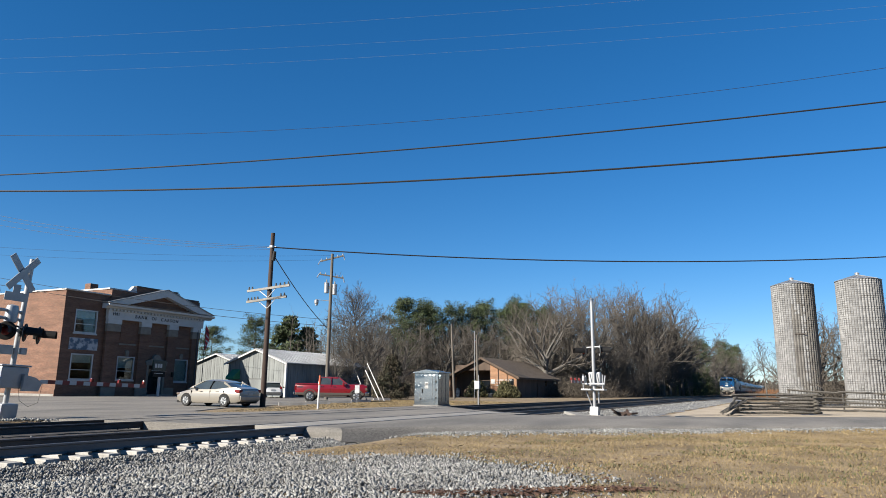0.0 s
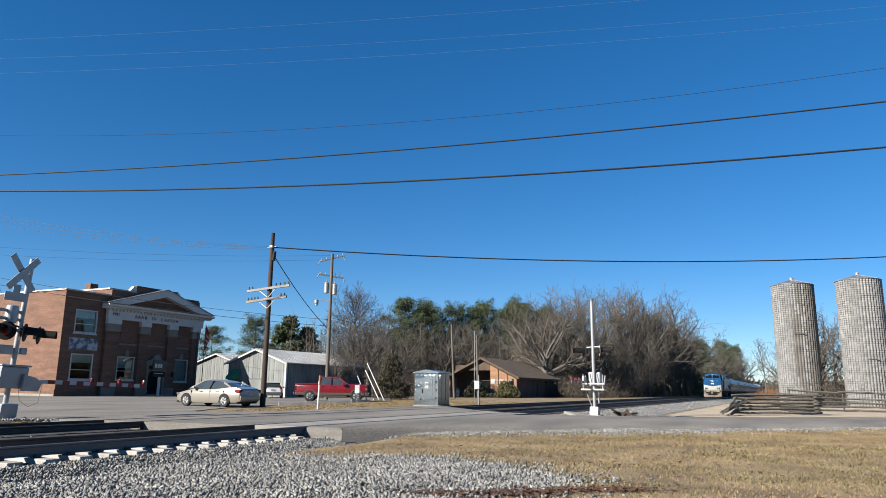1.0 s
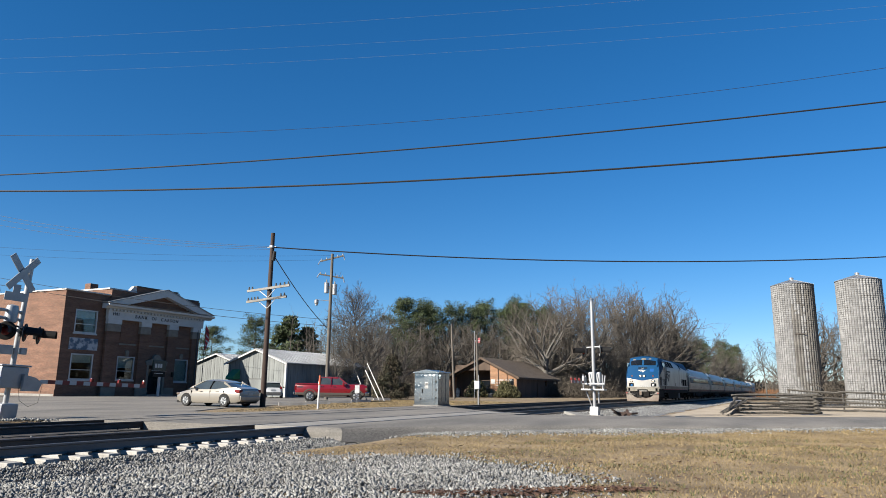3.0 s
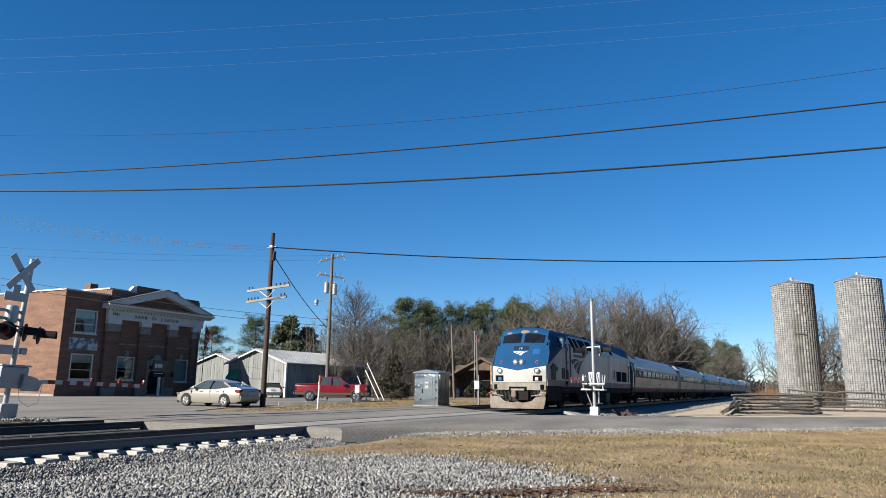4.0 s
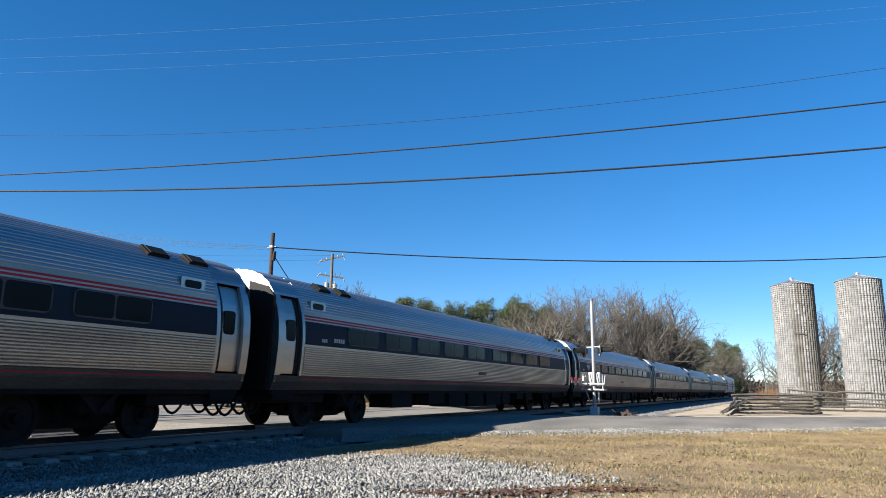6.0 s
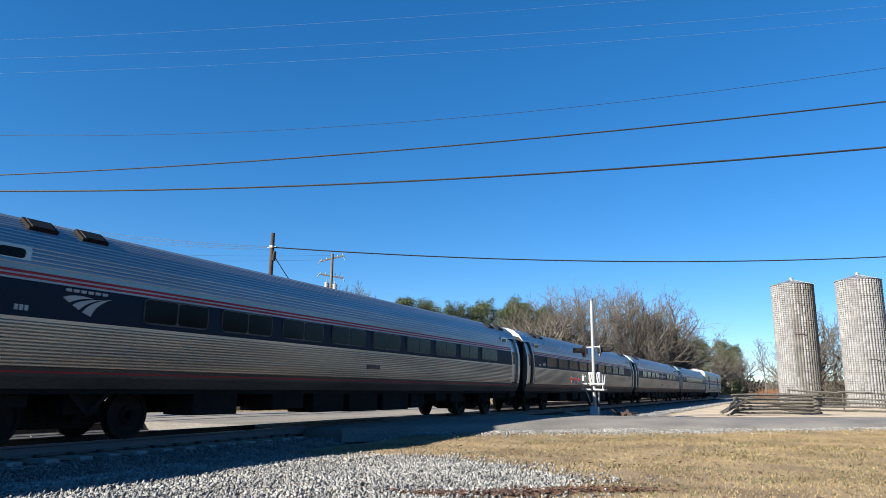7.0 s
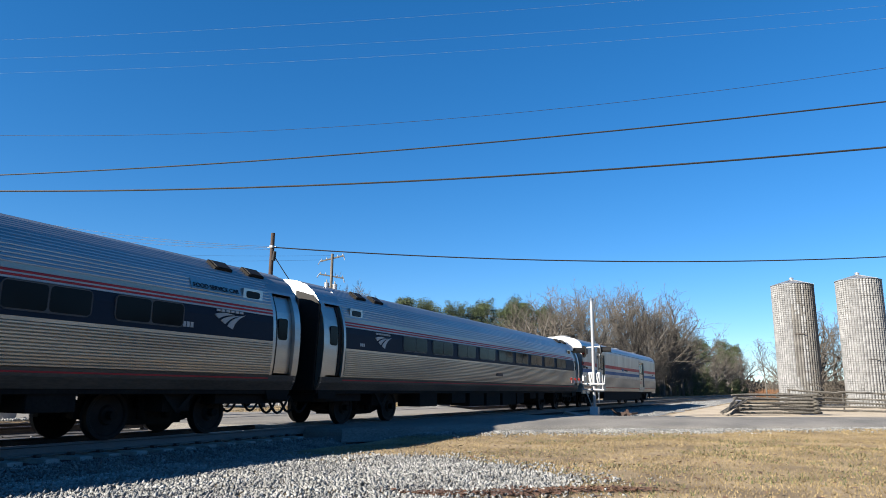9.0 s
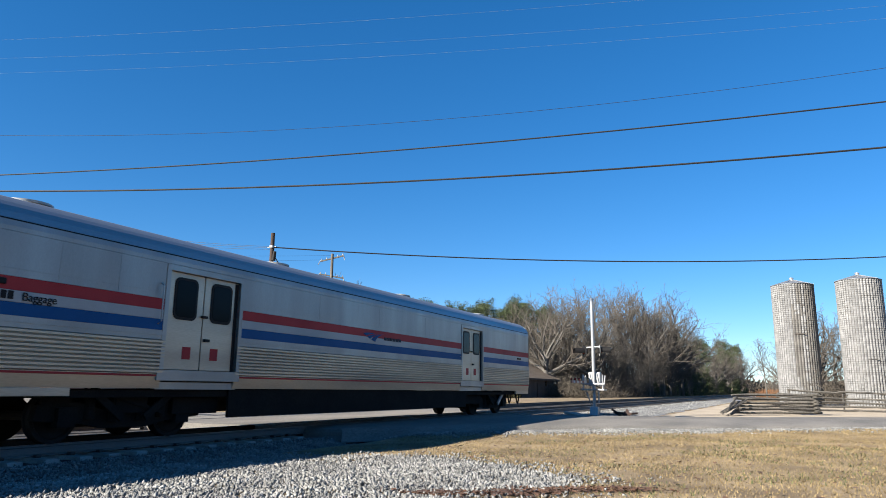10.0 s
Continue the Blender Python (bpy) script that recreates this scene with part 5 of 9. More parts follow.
    for x0, x1, w, h in ((10.6, 11.6, 0.55, 0.10), (14.2, 16.0, 0.6, 0.05), (6.0, 7.4, 0.5, 0.03)):
        part("roof_unit", box(x0, x1, -w, w, 4.25, 4.37 + h, bevel=0.06), M_UNDER, loco, "dark roof hatch or fan housing")
    part("horn", box(2.1, 2.5, -0.35, 0.1, 4.36, 4.5, bevel=0.04), M_BLACK, loco, "black roof horn")
    part("antenna", disc_stack([(0.09, 4.34), (0.09, 4.43), (0.03, 4.46)], 10, "z", at=(1.75, 0.5, 0)), M_BLACK, loco, "roof aerial")
    for x in (3.35, 17.0):
        bogie(loco, x, 0.508, 2.75, 1.05, True)
    return loco


LOCO = locomotive()

# ---- buildings ----
def real_glass(name):
    m = bpy.data.materials.new(name)
    m.use_nodes = True
    b = m.node_tree.nodes["Principled BSDF"]
    b.inputs["Base Color"].default_value = (0.82, 0.88, 0.88, 1)
    b.inputs["Roughness"].default_value = 0.02
    b.inputs["Transmission Weight"].default_value = 1.0
    b.inputs["IOR"].default_value = 1.45
    return m


M_PANE = real_glass("clear_pane")


def brick_mat(name, c1, c2, mortar, w=0.21, h=0.072):
    """Coursed brick on upright walls, with mortar joints, stains and relief."""
    m = bpy.data.materials.new(name)
    m.use_nodes = True
    n, l = m.node_tree.nodes, m.node_tree.links
    b = n["Principled BSDF"]
    co = n.new("ShaderNodeTexCoord")
    sep = n.new("ShaderNodeSeparateXYZ")
    l.new(co.outputs["Object"], sep.inputs[0])
    add = n.new("ShaderNodeMath")
    l.new(sep.outputs["X"], add.inputs[0])
    l.new(sep.outputs["Y"], add.inputs[1])
    comb = n.new("ShaderNodeCombineXYZ")
    l.new(add.outputs[0], comb.inputs["X"])
    l.new(sep.outputs["Z"], comb.inputs["Y"])
    br = n.new("ShaderNodeTexBrick")
    br.inputs["Color1"].default_value, br.inputs["Color2"].default_value, br.inputs["Mortar"].default_value = (*c1, 1), (*c2, 1), (*mortar, 1)
    br.inputs["Scale"].default_value = 1.0
    br.inputs["Brick Width"].default_value, br.inputs["Row Height"].default_value = w, h
    br.inputs["Mortar Size"].default_value = 0.007
    l.new(comb.outputs[0], br.inputs["Vector"])
    nz = n.new("ShaderNodeTexNoise")
    nz.inputs["Scale"].default_value, nz.inputs["Detail"].default_value = 0.9, 6
    mpz = n.new("ShaderNodeMapping")
    mpz.inputs["Scale"].default_value = (0.5, 0.5, 2.5)
    l.new(co.outputs["Object"], mpz.inputs[0])
    l.new(mpz.outputs[0], nz.inputs["Vector"])
    mr = n.new("ShaderNodeMapRange")
    mr.inputs["From Min"].default_value, mr.inputs["From Max"].default_value = 0.3, 0.7
    mr.inputs["To Min"].default_value, mr.inputs["To Max"].default_value = 0.72, 1.2
    l.new(nz.outputs["Fac"], mr.inputs["Value"])
    mul = n.new("ShaderNodeMix")
    mul.data_type, mul.blend_type = "RGBA", "MULTIPLY"
    mul.inputs["Factor"].default_value = 1.0
    l.new(br.outputs["Color"], mul.inputs["A"])
    l.new(mr.outputs[0], mul.inputs["B"])
    l.new(mul.outputs["Result"], b.inputs["Base Color"])
    b.inputs["Roughness"].default_value = 0.88
    bp = n.new("ShaderNodeBump")
    bp.inputs["Strength"].default_value, bp.inputs["Distance"].default_value = 0.5, 0.01
    bp.invert = True
    l.new(br.outputs["Fac"], bp.inputs["Height"])
    l.new(bp.outputs[0], b.inputs["Normal"])
    return m


M_BRICK = brick_mat("red_brick_wall", (0.148, 0.068, 0.040), (0.096, 0.041, 0.026), (0.165, 0.122, 0.086))
M_POBRICK = brick_mat("tan_brick_wall", (0.25, 0.13, 0.068), (0.19, 0.095, 0.05), (0.22, 0.16, 0.11))


def wall(u0, u1, z0, z1, holes, t0, t1, along="x"):
    """An upright wall from u0 to u1, between the planes t0 and t1, with openings (u0, u1, z0, z1) right through it."""
    us = sorted({u0, u1, *[h[0] for h in holes], *[h[1] for h in holes]})
    zs = sorted({z0, z1, *[h[2] for h in holes], *[h[3] for h in holes]})
    full = {}
    for i in range(len(us) - 1):
        for j in range(len(zs) - 1):
            uc, zc = (us[i] + us[i + 1]) / 2, (zs[j] + zs[j + 1]) / 2
            full[i, j] = not any(h[0] < uc < h[1] and h[2] < zc < h[3] for h in holes)
    bm = bmesh.new()

    def p(u, t, z):
        return bm.verts.new((u, t, z) if along == "x" else (t, u, z))
    for (i, j), on in full.items():
        if not on:
            continue
        a, b, c, d = us[i], us[i + 1], zs[j], zs[j + 1]
        bm.faces.new([p(a, t0, c), p(b, t0, c), p(b, t0, d), p(a, t0, d)])
        bm.faces.new([p(a, t1, c), p(a, t1, d), p(b, t1, d), p(b, t1, c)])
        for di, dj, e in ((-1, 0, ((a, c), (a, d))), (1, 0, ((b, d), (b, c))), (0, -1, ((b, c), (a, c))), (0, 1, ((a, d), (b, d)))):
            if not full.get((i + di, j + dj), False):
                (ua, za), (ub, zb) = e
                bm.faces.new([p(ua, t0, za), p(ub, t0, zb), p(ub, t1, zb), p(ua, t1, za)])
    bmesh.ops.remove_doubles(bm, verts=bm.verts[:], dist=0.0005)
    bmesh.ops.recalc_face_normals(bm, faces=bm.faces[:])
    return bm


def sash_window(parent, u0, u1, z0, z1, t, along="x", bars=1, frame_m=None, blind=0.0, rail=0.06, face=-1, label="white framed sash window"):
    """Frame, panes, meeting rail, sill and a part-drawn blind, in a wall whose outer plane is t. face: which way it looks."""
    fm = frame_m or M_WHITE

    def bx(a, b, ta, tb, c, d, bm=None):
        ta, tb = sorted((t + face * ta, t + face * tb))
        return box(a, b, ta, tb, c, d, bm=bm) if along == "x" else box(ta, tb, a, b, c, d, bm=bm)
    f = bmesh.new()
    r = rail + 0.05
    bx(u0, u1, -0.16, 0.03, z1 - r, z1, f)
    bx(u0, u1, -0.16, 0.03, z0, z0 + r, f)
    bx(u0, u0 + r, -0.16, 0.03, z0 + r, z1 - r, f)
    bx(u1 - r, u1, -0.16, 0.03, z0 + r, z1 - r, f)
    zm = z0 + (z1 - z0) * 0.38
    if bars:
        bx(u0 + r, u1 - r, -0.13, -0.02, zm - rail / 2, zm + rail / 2, f)
    w = part("window", f, fm, parent, label)
    for a, b in ((z0 + r, zm - rail / 2), (zm + rail / 2, z1 - r)) if bars else ((z0 + r, z1 - r),):
        pane = part("pane", bx(u0 + r - 0.01, u1 - r + 0.01, -0.09, -0.075, a - 0.005, b + 0.005), M_PANE, w)
        pane.visible_shadow = False
    part("sill", bx(u0 - 0.08, u1 + 0.08, -0.1, 0.1, z0 - 0.13, z0 - 0.005), fm, w)
    if blind:
        part("blind", bx(u0 + r, u1 - r, -0.24, -0.22, z1 - (z1 - z0) * blind, z1 - 0.008), M_BLIND, w, "pale drawn blind")
    return w


def bank():
    b = thing("bank_building", "red brick bank with white pediment and frieze", "building")
    g = -0.12
    F = 60.4
    wing_holes = [(43.3, 45.68, 5.85, 8.08), (43.3, 45.68, 1.45, 3.88)]
    part("front_wall", wall(42.1, 46.9, g, 9.75, wing_holes, F, F + 0.4), M_BRICK, b, "shaded red brick front of the wing")
    part("side_wall", wall(F + 0.4, 84, g, 9.75, [], 42.1, 42.5, "y"), M_BRICK, b, "sunlit red brick side wall")
    part("rear_wall", wall(42.5, 58.6, g, 9.75, [], 83.6, 84), M_BRICK, b)
    part("far_side_wall", wall(F + 0.4, 83.6, g, 9.75, [], 58.2, 58.6, "y"), M_BRICK, b)
    part("roof", box(42.5, 58.2, F + 0.4, 83.6, 9.1, 9.3), M_TIN, b, "flat roof")
    part("coping", box(42.0, 46.95, F - 0.08, F + 0.48, 9.755, 9.9, bevel=0.02), M_WHITE, b, "white coping")
    part("coping", box(42.0, 42.58, F + 0.485, 84.05, 9.755, 9.9, bevel=0.02), M_WHITE, b, "white coping")
    part("plinth", box(42.0, 46.5, F - 0.06, F - 0.004, g, 0.55), M_BRICK, b, "painted foundation course")
    part("side_plinth", box(42.0, 42.096, F, 84, g, 0.12), M_CONCRETE, b, "pale foundation course")
    # portico front stands 0.3 m forward
    P = 60.1
    holes = [(48.28, 50.35, 1.5, 3.83), (55.40, 57.50, 1.40, 3.83), (52.0, 53.9, g + 0.02, 3.0)]
    part("portico_wall", wall(46.9, 58.6, g, 7.3, holes, P + 0.15, P + 0.5), M_BRICK, b, "shaded red brick portico wall")
    part("portico_wall_top", wall(46.9, 58.6, 7.305, 10.4, [], P + 0.15, P + 0.5), M_BRICK, b)
    for x0, x1 in ((46.55, 48.05), (50.55, 51.75), (54.2, 55.4), (57.6, 58.65)):
        pil = part("pilaster", box(x0, x1, P - 0.12, P + 0.148, g, 6.2, bevel=0.01), M_BRICK, b, "brick pilaster")
        part("capital", box(x0 - 0.05, x1 + 0.05, P - 0.2, P + 0.148, 6.205, 6.95, bevel=0.03), M_TERRA, pil, "buff stone capital")
        part("pilaster_base", box(x0 - 0.06, x1 + 0.06, P - 0.2, P - 0.122, g, 0.75, bevel=0.02), M_TERRA, pil)
    part("frieze", box(46.45, 58.8, P - 0.25, P + 0.148, 7.45, 8.42, bevel=0.01), M_WHITE, b, "white frieze board")
    for x0, x1 in ((46.5, 48.1), (50.5, 51.8), (54.15, 55.45), (57.55, 58.7)):
        part("frieze_block", box(x0, x1, P - 0.26, P + 0.148, 6.96, 7.445), M_WHITE, b, "white block under the frieze")
    part("frieze_return", box(58.805, 59.05, P - 0.2, 83, 7.45, 8.42), M_WHITE, b, "white frieze along the side")
    cor = bmesh.new()
    prism([(P + 0.14, 8.43), (P - 0.32, 8.43), (P - 0.5, 8.6), (P - 0.85, 8.66), (P - 0.9, 8.86), (P + 0.14, 8.92)], 45.95, 60.05, "x", cor)
    part("cornice", cor, M_WHITE, b, "white moulded cornice")
    DENT = mesh_of("dentil", box(-0.11, 0.11, P - 0.46, P - 0.27, 8.26, 8.425), M_WHITE)
    for i in range(30):
        part("dentil", DENT, M_WHITE, b, m=pose(46.5 + 0.425 * i, 0, 0))
    apex = (53.1, 11.05)
    for s, xe in ((-1, 45.95), (1, 60.05)):
        e = (xe, 8.93)
        d = Vector((apex[0] - e[0], apex[1] - e[1])).normalized()
        nrm = Vector((-d.y, d.x)) * (1 if s < 0 else -1)
        lo = [e, apex]
        hi = [(e[0] + nrm.x * -0.02, e[1] + 0.02), apex]
        poly = [(e[0], e[1]), (apex[0], apex[1]), (apex[0], apex[1] - 0.72), (e[0] - s * 2.2, e[1] + 0.02)]
        part("raking_cornice", prism(poly, P - 0.75, P + 0.14, "y"), M_WHITE, b, "white raking cornice of the pediment")
        part("raking_roof", prism([(e[0], e[1] + 0.005), (apex[0], apex[1] + 0.005), (apex[0], apex[1] + 0.09), (e[0], e[1] + 0.09)], P - 0.82, P + 0.6, "y"), M_TIN, b, "grey pediment roof")
        for i in range(16):
            k = 0.12 + 0.82 * i / 15
            x = e[0] + (apex[0] - e[0]) * k
            z = e[1] + (apex[1] - e[1]) * k - 0.62 * min(1, k * 3.2)
            part("dentil", mesh_of("dentil", box(x - 0.1, x + 0.1, P - 0.35, P - 0.02, z - 0.1, z + 0.08), M_WHITE), M_WHITE, b)
    part("tympanum", prism([(48.3, 8.93), (57.9, 8.93), (53.1, 10.5)], P - 0.05, P + 0.14, "y"), M_BRICK, b, "brick pediment field")
    # stepped parapet behind the pediment
    part("parapet", box(46.9, 58.6, P + 0.51, P + 0.9, 9.3, 10.45), M_BRICK, b, "brick parapet")
    part("parapet_coping", box(46.8, 50.1, P + 0.42, P + 1.0, 10.455, 10.6, bevel=0.02), M_WHITE, b, "white parapet coping")
    part("parapet_centre", box(50.1, 55.5, P + 0.51, P + 0.9, 10.455, 11.1), M_BRICK, b)
    part("parapet_coping", box(50.0, 55.6, P + 0.42, P + 1.0, 11.105, 11.22, bevel=0.02), M_PLASTIC, b, "grey parapet coping")
    part("parapet_coping", box(55.6, 58.7, P + 0.42, P + 1.0, 10.46, 10.62, bevel=0.02), M_PLASTIC, b, "grey parapet coping")
    for x in (49.7, 55.75):
        part("parapet_scroll", prism([(x - 0.4, 10.62), (x + 0.4, 10.62), (x + 0.25 if x < 52 else x, 11.1), (x if x < 52 else x - 0.25, 11.1)], P + 0.45, P + 0.9, "y"), M_WHITE, b, "white scroll block")
    part("side_parapet", box(46.9, 47.2, P + 0.91, 70, 9.3, 10.45), M_BRICK, b)
    part("side_coping", box(46.85, 47.3, P + 1.01, 70, 10.46, 10.6), M_WHITE, b, "white parapet coping")
    part("chimney", box(48.65, 49.6, 66, 66.9, 9.3, 11.6, bevel=0.03), M_BRICK, b, "brick chimney")
    for u0, u1, z0, z1 in wing_holes:
        sash_window(b, u0, u1, z0, z1, F, blind=0.35)
    w = sash_window(b, 48.28, 50.35, 1.5, 3.83, P + 0.15, blind=0.5)
    w = sash_window(b, 55.40, 57.50, 1.40, 3.83, P + 0.15, bars=0, blind=1.0)
    for x0, x1 in ((48.25, 50.3), (51.8, 53.95), (55.4, 57.5)):
        part("string_course", box(x0, x1, P + 0.08, P + 0.148, 4.98, 5.12), M_TERRA, b, "buff stone band")
        part("brick_panel", box(x0 + 0.1, x1 - 0.1, P + 0.10, P + 0.148, 5.4, 7.1), M_BRICK, b, "recessed brick panel")
    for x in (49.3, 56.4):
        part("keystone", prism([(x - 0.16, 3.84), (x + 0.16, 3.84), (x + 0.22, 4.3), (x + 0.1, 4.45), (x - 0.1, 4.45), (x - 0.22, 4.3)], P, P + 0.148, "y"), M_TERRA, b, "stone keystone")
    ds = bmesh.new()
    box(51.75, 52.0, P - 0.15, P + 0.148, g, 3.05, bm=ds)
    box(53.9, 54.15, P - 0.15, P + 0.148, g, 3.05, bm=ds)
    box(51.6, 54.3, P - 0.2, P + 0.148, 3.055, 3.32, bm=ds)
    prism([(51.5, 3.325), (54.4, 3.325), (54.4, 3.45), (53.5, 3.72), (53.35, 4.0), (53.1, 4.18), (52.8, 4.18), (52.55, 4.0), (52.4, 3.72), (51.5, 3.45)], P - 0.2, P + 0.148, "y", ds)
    part("door_surround", ds, M_TERRA, b, "pale carved door surround")
    door = part("entrance_door", box(52.02, 53.88, P + 0.28, P + 0.33, g + 0.02, 2.98), M_BLACK, b, "dark glazed entrance door")
    part("door_pane", box(52.2, 53.7, P + 0.265, P + 0.278, 0.3, 2.7), M_GLASS, door)
    part("doorstep", box(51.4, 54.5, P - 0.9, P - 0.205, g, 0.06), M_CONCRETE, b, "concrete doorstep")
    lettering("inscription", "BANK  OF  CARSON", 0.47, M_BLACK, b, pose(49.6, P - 0.265, 7.74), "dark raised inscription", depth=0.02, space=1.4)
    lettering("date_stone", "1911", 0.42, M_BLACK, b, pose(46.9, P - 0.265, 7.8), "dark raised date", depth=0.02)
    part("drain_pipe", bar((58.3, P - 0.2, g), (58.3, P - 0.2, 7.2), 0.07), M_PLASTIC, b, "dark rainwater pipe")
    part("wall_lamp", box(55.0, 55.2, P - 0.3, P - 0.125, 1.9, 2.4, bevel=0.03), M_BLACK, b, "black wall lamp")
    ban = solo("banner", box(42.95, 45.98, F - 0.05, F - 0.006, 4.25, 5.36), M_BANNER, "faded photo banner on the brick wall", "banner")
    sg = thing("bank_sign", "dark green sign on a white post", "sign")
    part("panel", box(50.2, 51.8, 57.2, 57.45, 2.45, 3.5, bevel=0.04), M_SIGNGREEN, sg, "dark green sign panel")
    part("lower_panel", box(50.25, 51.75, 57.24, 57.41, 1.85, 2.42, bevel=0.03), M_BLACK, sg)
    part("post", box(51.0, 51.25, 57.25, 57.4, -0.1, 1.85, bevel=0.02), M_WHITE, sg, "white post")
    part("trim", box(50.15, 51.85, 57.19, 57.46, 2.421, 2.449), M_WHITE, sg)
    bars_text(50.35, 2.75, 1.0, 0.4, 57.19, M_WHITE, sg, 3, "white bars of lettering")
    bars_text(50.4, 2.15, 1.1, 0.08, 57.23, M_WHITE, sg, 7, "small white bars of lettering")
    # flag on a staff at the corner
    fl = thing("flag_staff", "furled striped flag on a dark staff by the bank", "flag")
    part("staff", bar((58.95, 59.4, -0.1), (58.95, 59.4, 7.9), 0.05, 0.035), M_PLASTIC, fl)
    part("flag", prism([(58.97, 7.7), (59.35, 7.3), (59.55, 6.2), (59.2, 5.2), (58.97, 5.0)], 59.33, 59.44, "y"), M_TRED, fl, "hanging red and white cloth")
    for i in range(4):
        part("flag_stripe", prism([(59.0, 7.3 - 0.55 * i), (59.4, 7.0 - 0.55 * i), (59.42, 6.85 - 0.55 * i), (59.0, 7.15 - 0.55 * i)], 59.31, 59.46, "y"), M_WHITE if i else M_NAVY, fl)


bank()


def plank_wall(parent, u0, u1, z0, ztop, t, along, face, material, step=0.32, label="weathered grey vertical boards"):
    """Vertical siding boards, each a part; ztop gives the wall's height along it."""
    n = max(1, round((u1 - u0) / step))
    w = (u1 - u0) / n
    rng = random.Random(int(u0 * 10))
    for i in range(n):
        a, b = u0 + i * w + 0.012, u0 + (i + 1) * w - 0.012
        za, zb = ztop(a), ztop(b)
        off = face * rng.uniform(0.0, 0.014)
        lo, hi = sorted((t + off * 2.2, t - face * 0.05))
        zs = z0 + rng.uniform(0, 0.05)
        part("board", prism([(a, zs), (b, zs), (b, zb), (a, za)], lo, hi, "y" if along == "x" else "x"), material, parent)


def barn(label, x0, x1, y0, y1, eave, ridge, shade_label):
    b = thing("barn", label, "barn", group="grey barns")
    ym = (y0 + y1) / 2
    gable = lambda y: ridge - (ridge - eave) * abs(y - ym) / ((y1 - y0) / 2)
    core = part("frame", prism([(y0 + 0.08, -0.1), (y1 - 0.08, -0.1), (y1 - 0.08, eave - 0.1), (ym, ridge - 0.1), (y0 + 0.08, eave - 0.1)], x0 + 0.08, x1 - 0.08, "x"), M_DARK, b)
    plank_wall(b, y0, y1, -0.1, gable, x0, "y", -1, M_SIDING)
    plank_wall(b, x0, x1, -0.1, lambda u: eave, y0, "x", -1, M_SIDING, 0.4)
    for s in (-1, 1):
        ye = ym + s * ((y1 - y0) / 2 + 0.35)
        ze = eave - (ridge - eave) * 0.35 / ((y1 - y0) / 2)
        part("roof", prism([(ye, ze), (ym, ridge + 0.0), (ym, ridge + 0.09), (ye, ze + 0.09)], x0 - 0.35, x1 + 0.3, "x"), M_TIN, b, "pale tin roof")
        for k in range(int((x1 - x0) / 0.6)):
            xx = x0 - 0.2 + k * 0.6
            part("roof_seam", prism([(ye, ze + 0.09), (ym, ridge + 0.09), (ym, ridge + 0.12), (ye, ze + 0.12)], xx, xx + 0.04, "x"), M_TIN, b)
        part("verge_board", prism([(ye, ze - 0.14), (ym, ridge - 0.14), (ym, ridge + 0.005), (ye, ze + 0.005)], x0 - 0.40, x0 - 0.355, "x"), M_WHITE, b, "white verge board")
    return b


big = barn("weathered grey board barn with pale tin roof", 59.0, 74.0, 47.6, 55.6, 3.55, 5.0, "")
part("door_frame", box(58.88, 58.96, 50.55, 52.55, -0.1, 1.85), M_PLASTIC, big, "dark door frame")
part("door", box(58.85, 58.88, 50.7, 52.4, -0.1, 1.75, bevel=0.01), M_SIDING, big, "pale plain door")
part("corner_board", box(58.9, 59.1, 47.5, 47.7, -0.1, 3.5), M_WHITE, big, "white corner board")
barn("smaller weathered grey board barn with tin roof", 73.0, 85.0, 66.8, 75.2, 4.05, 5.4, "")
aw = thing("awning", "dark green canvas awning over a side entrance", "awning")
part("canvas", prism([(57.9, 2.0), (58.9, 2.85), (58.9, 1.75), (57.9, 1.75)], 53.8, 54.9, "y"), M_GREEN, aw)
for y in (53.75, 54.75):
    part("post", bar((57.95, y + 0.1, -0.1), (57.95, y + 0.1, 1.745), 0.04), M_GREEN, aw)
part("side_box", box(58.4, 58.9, 54.0, 54.7, -0.1, 1.5, bevel=0.02), M_GREEN, aw, "dark green entrance box")


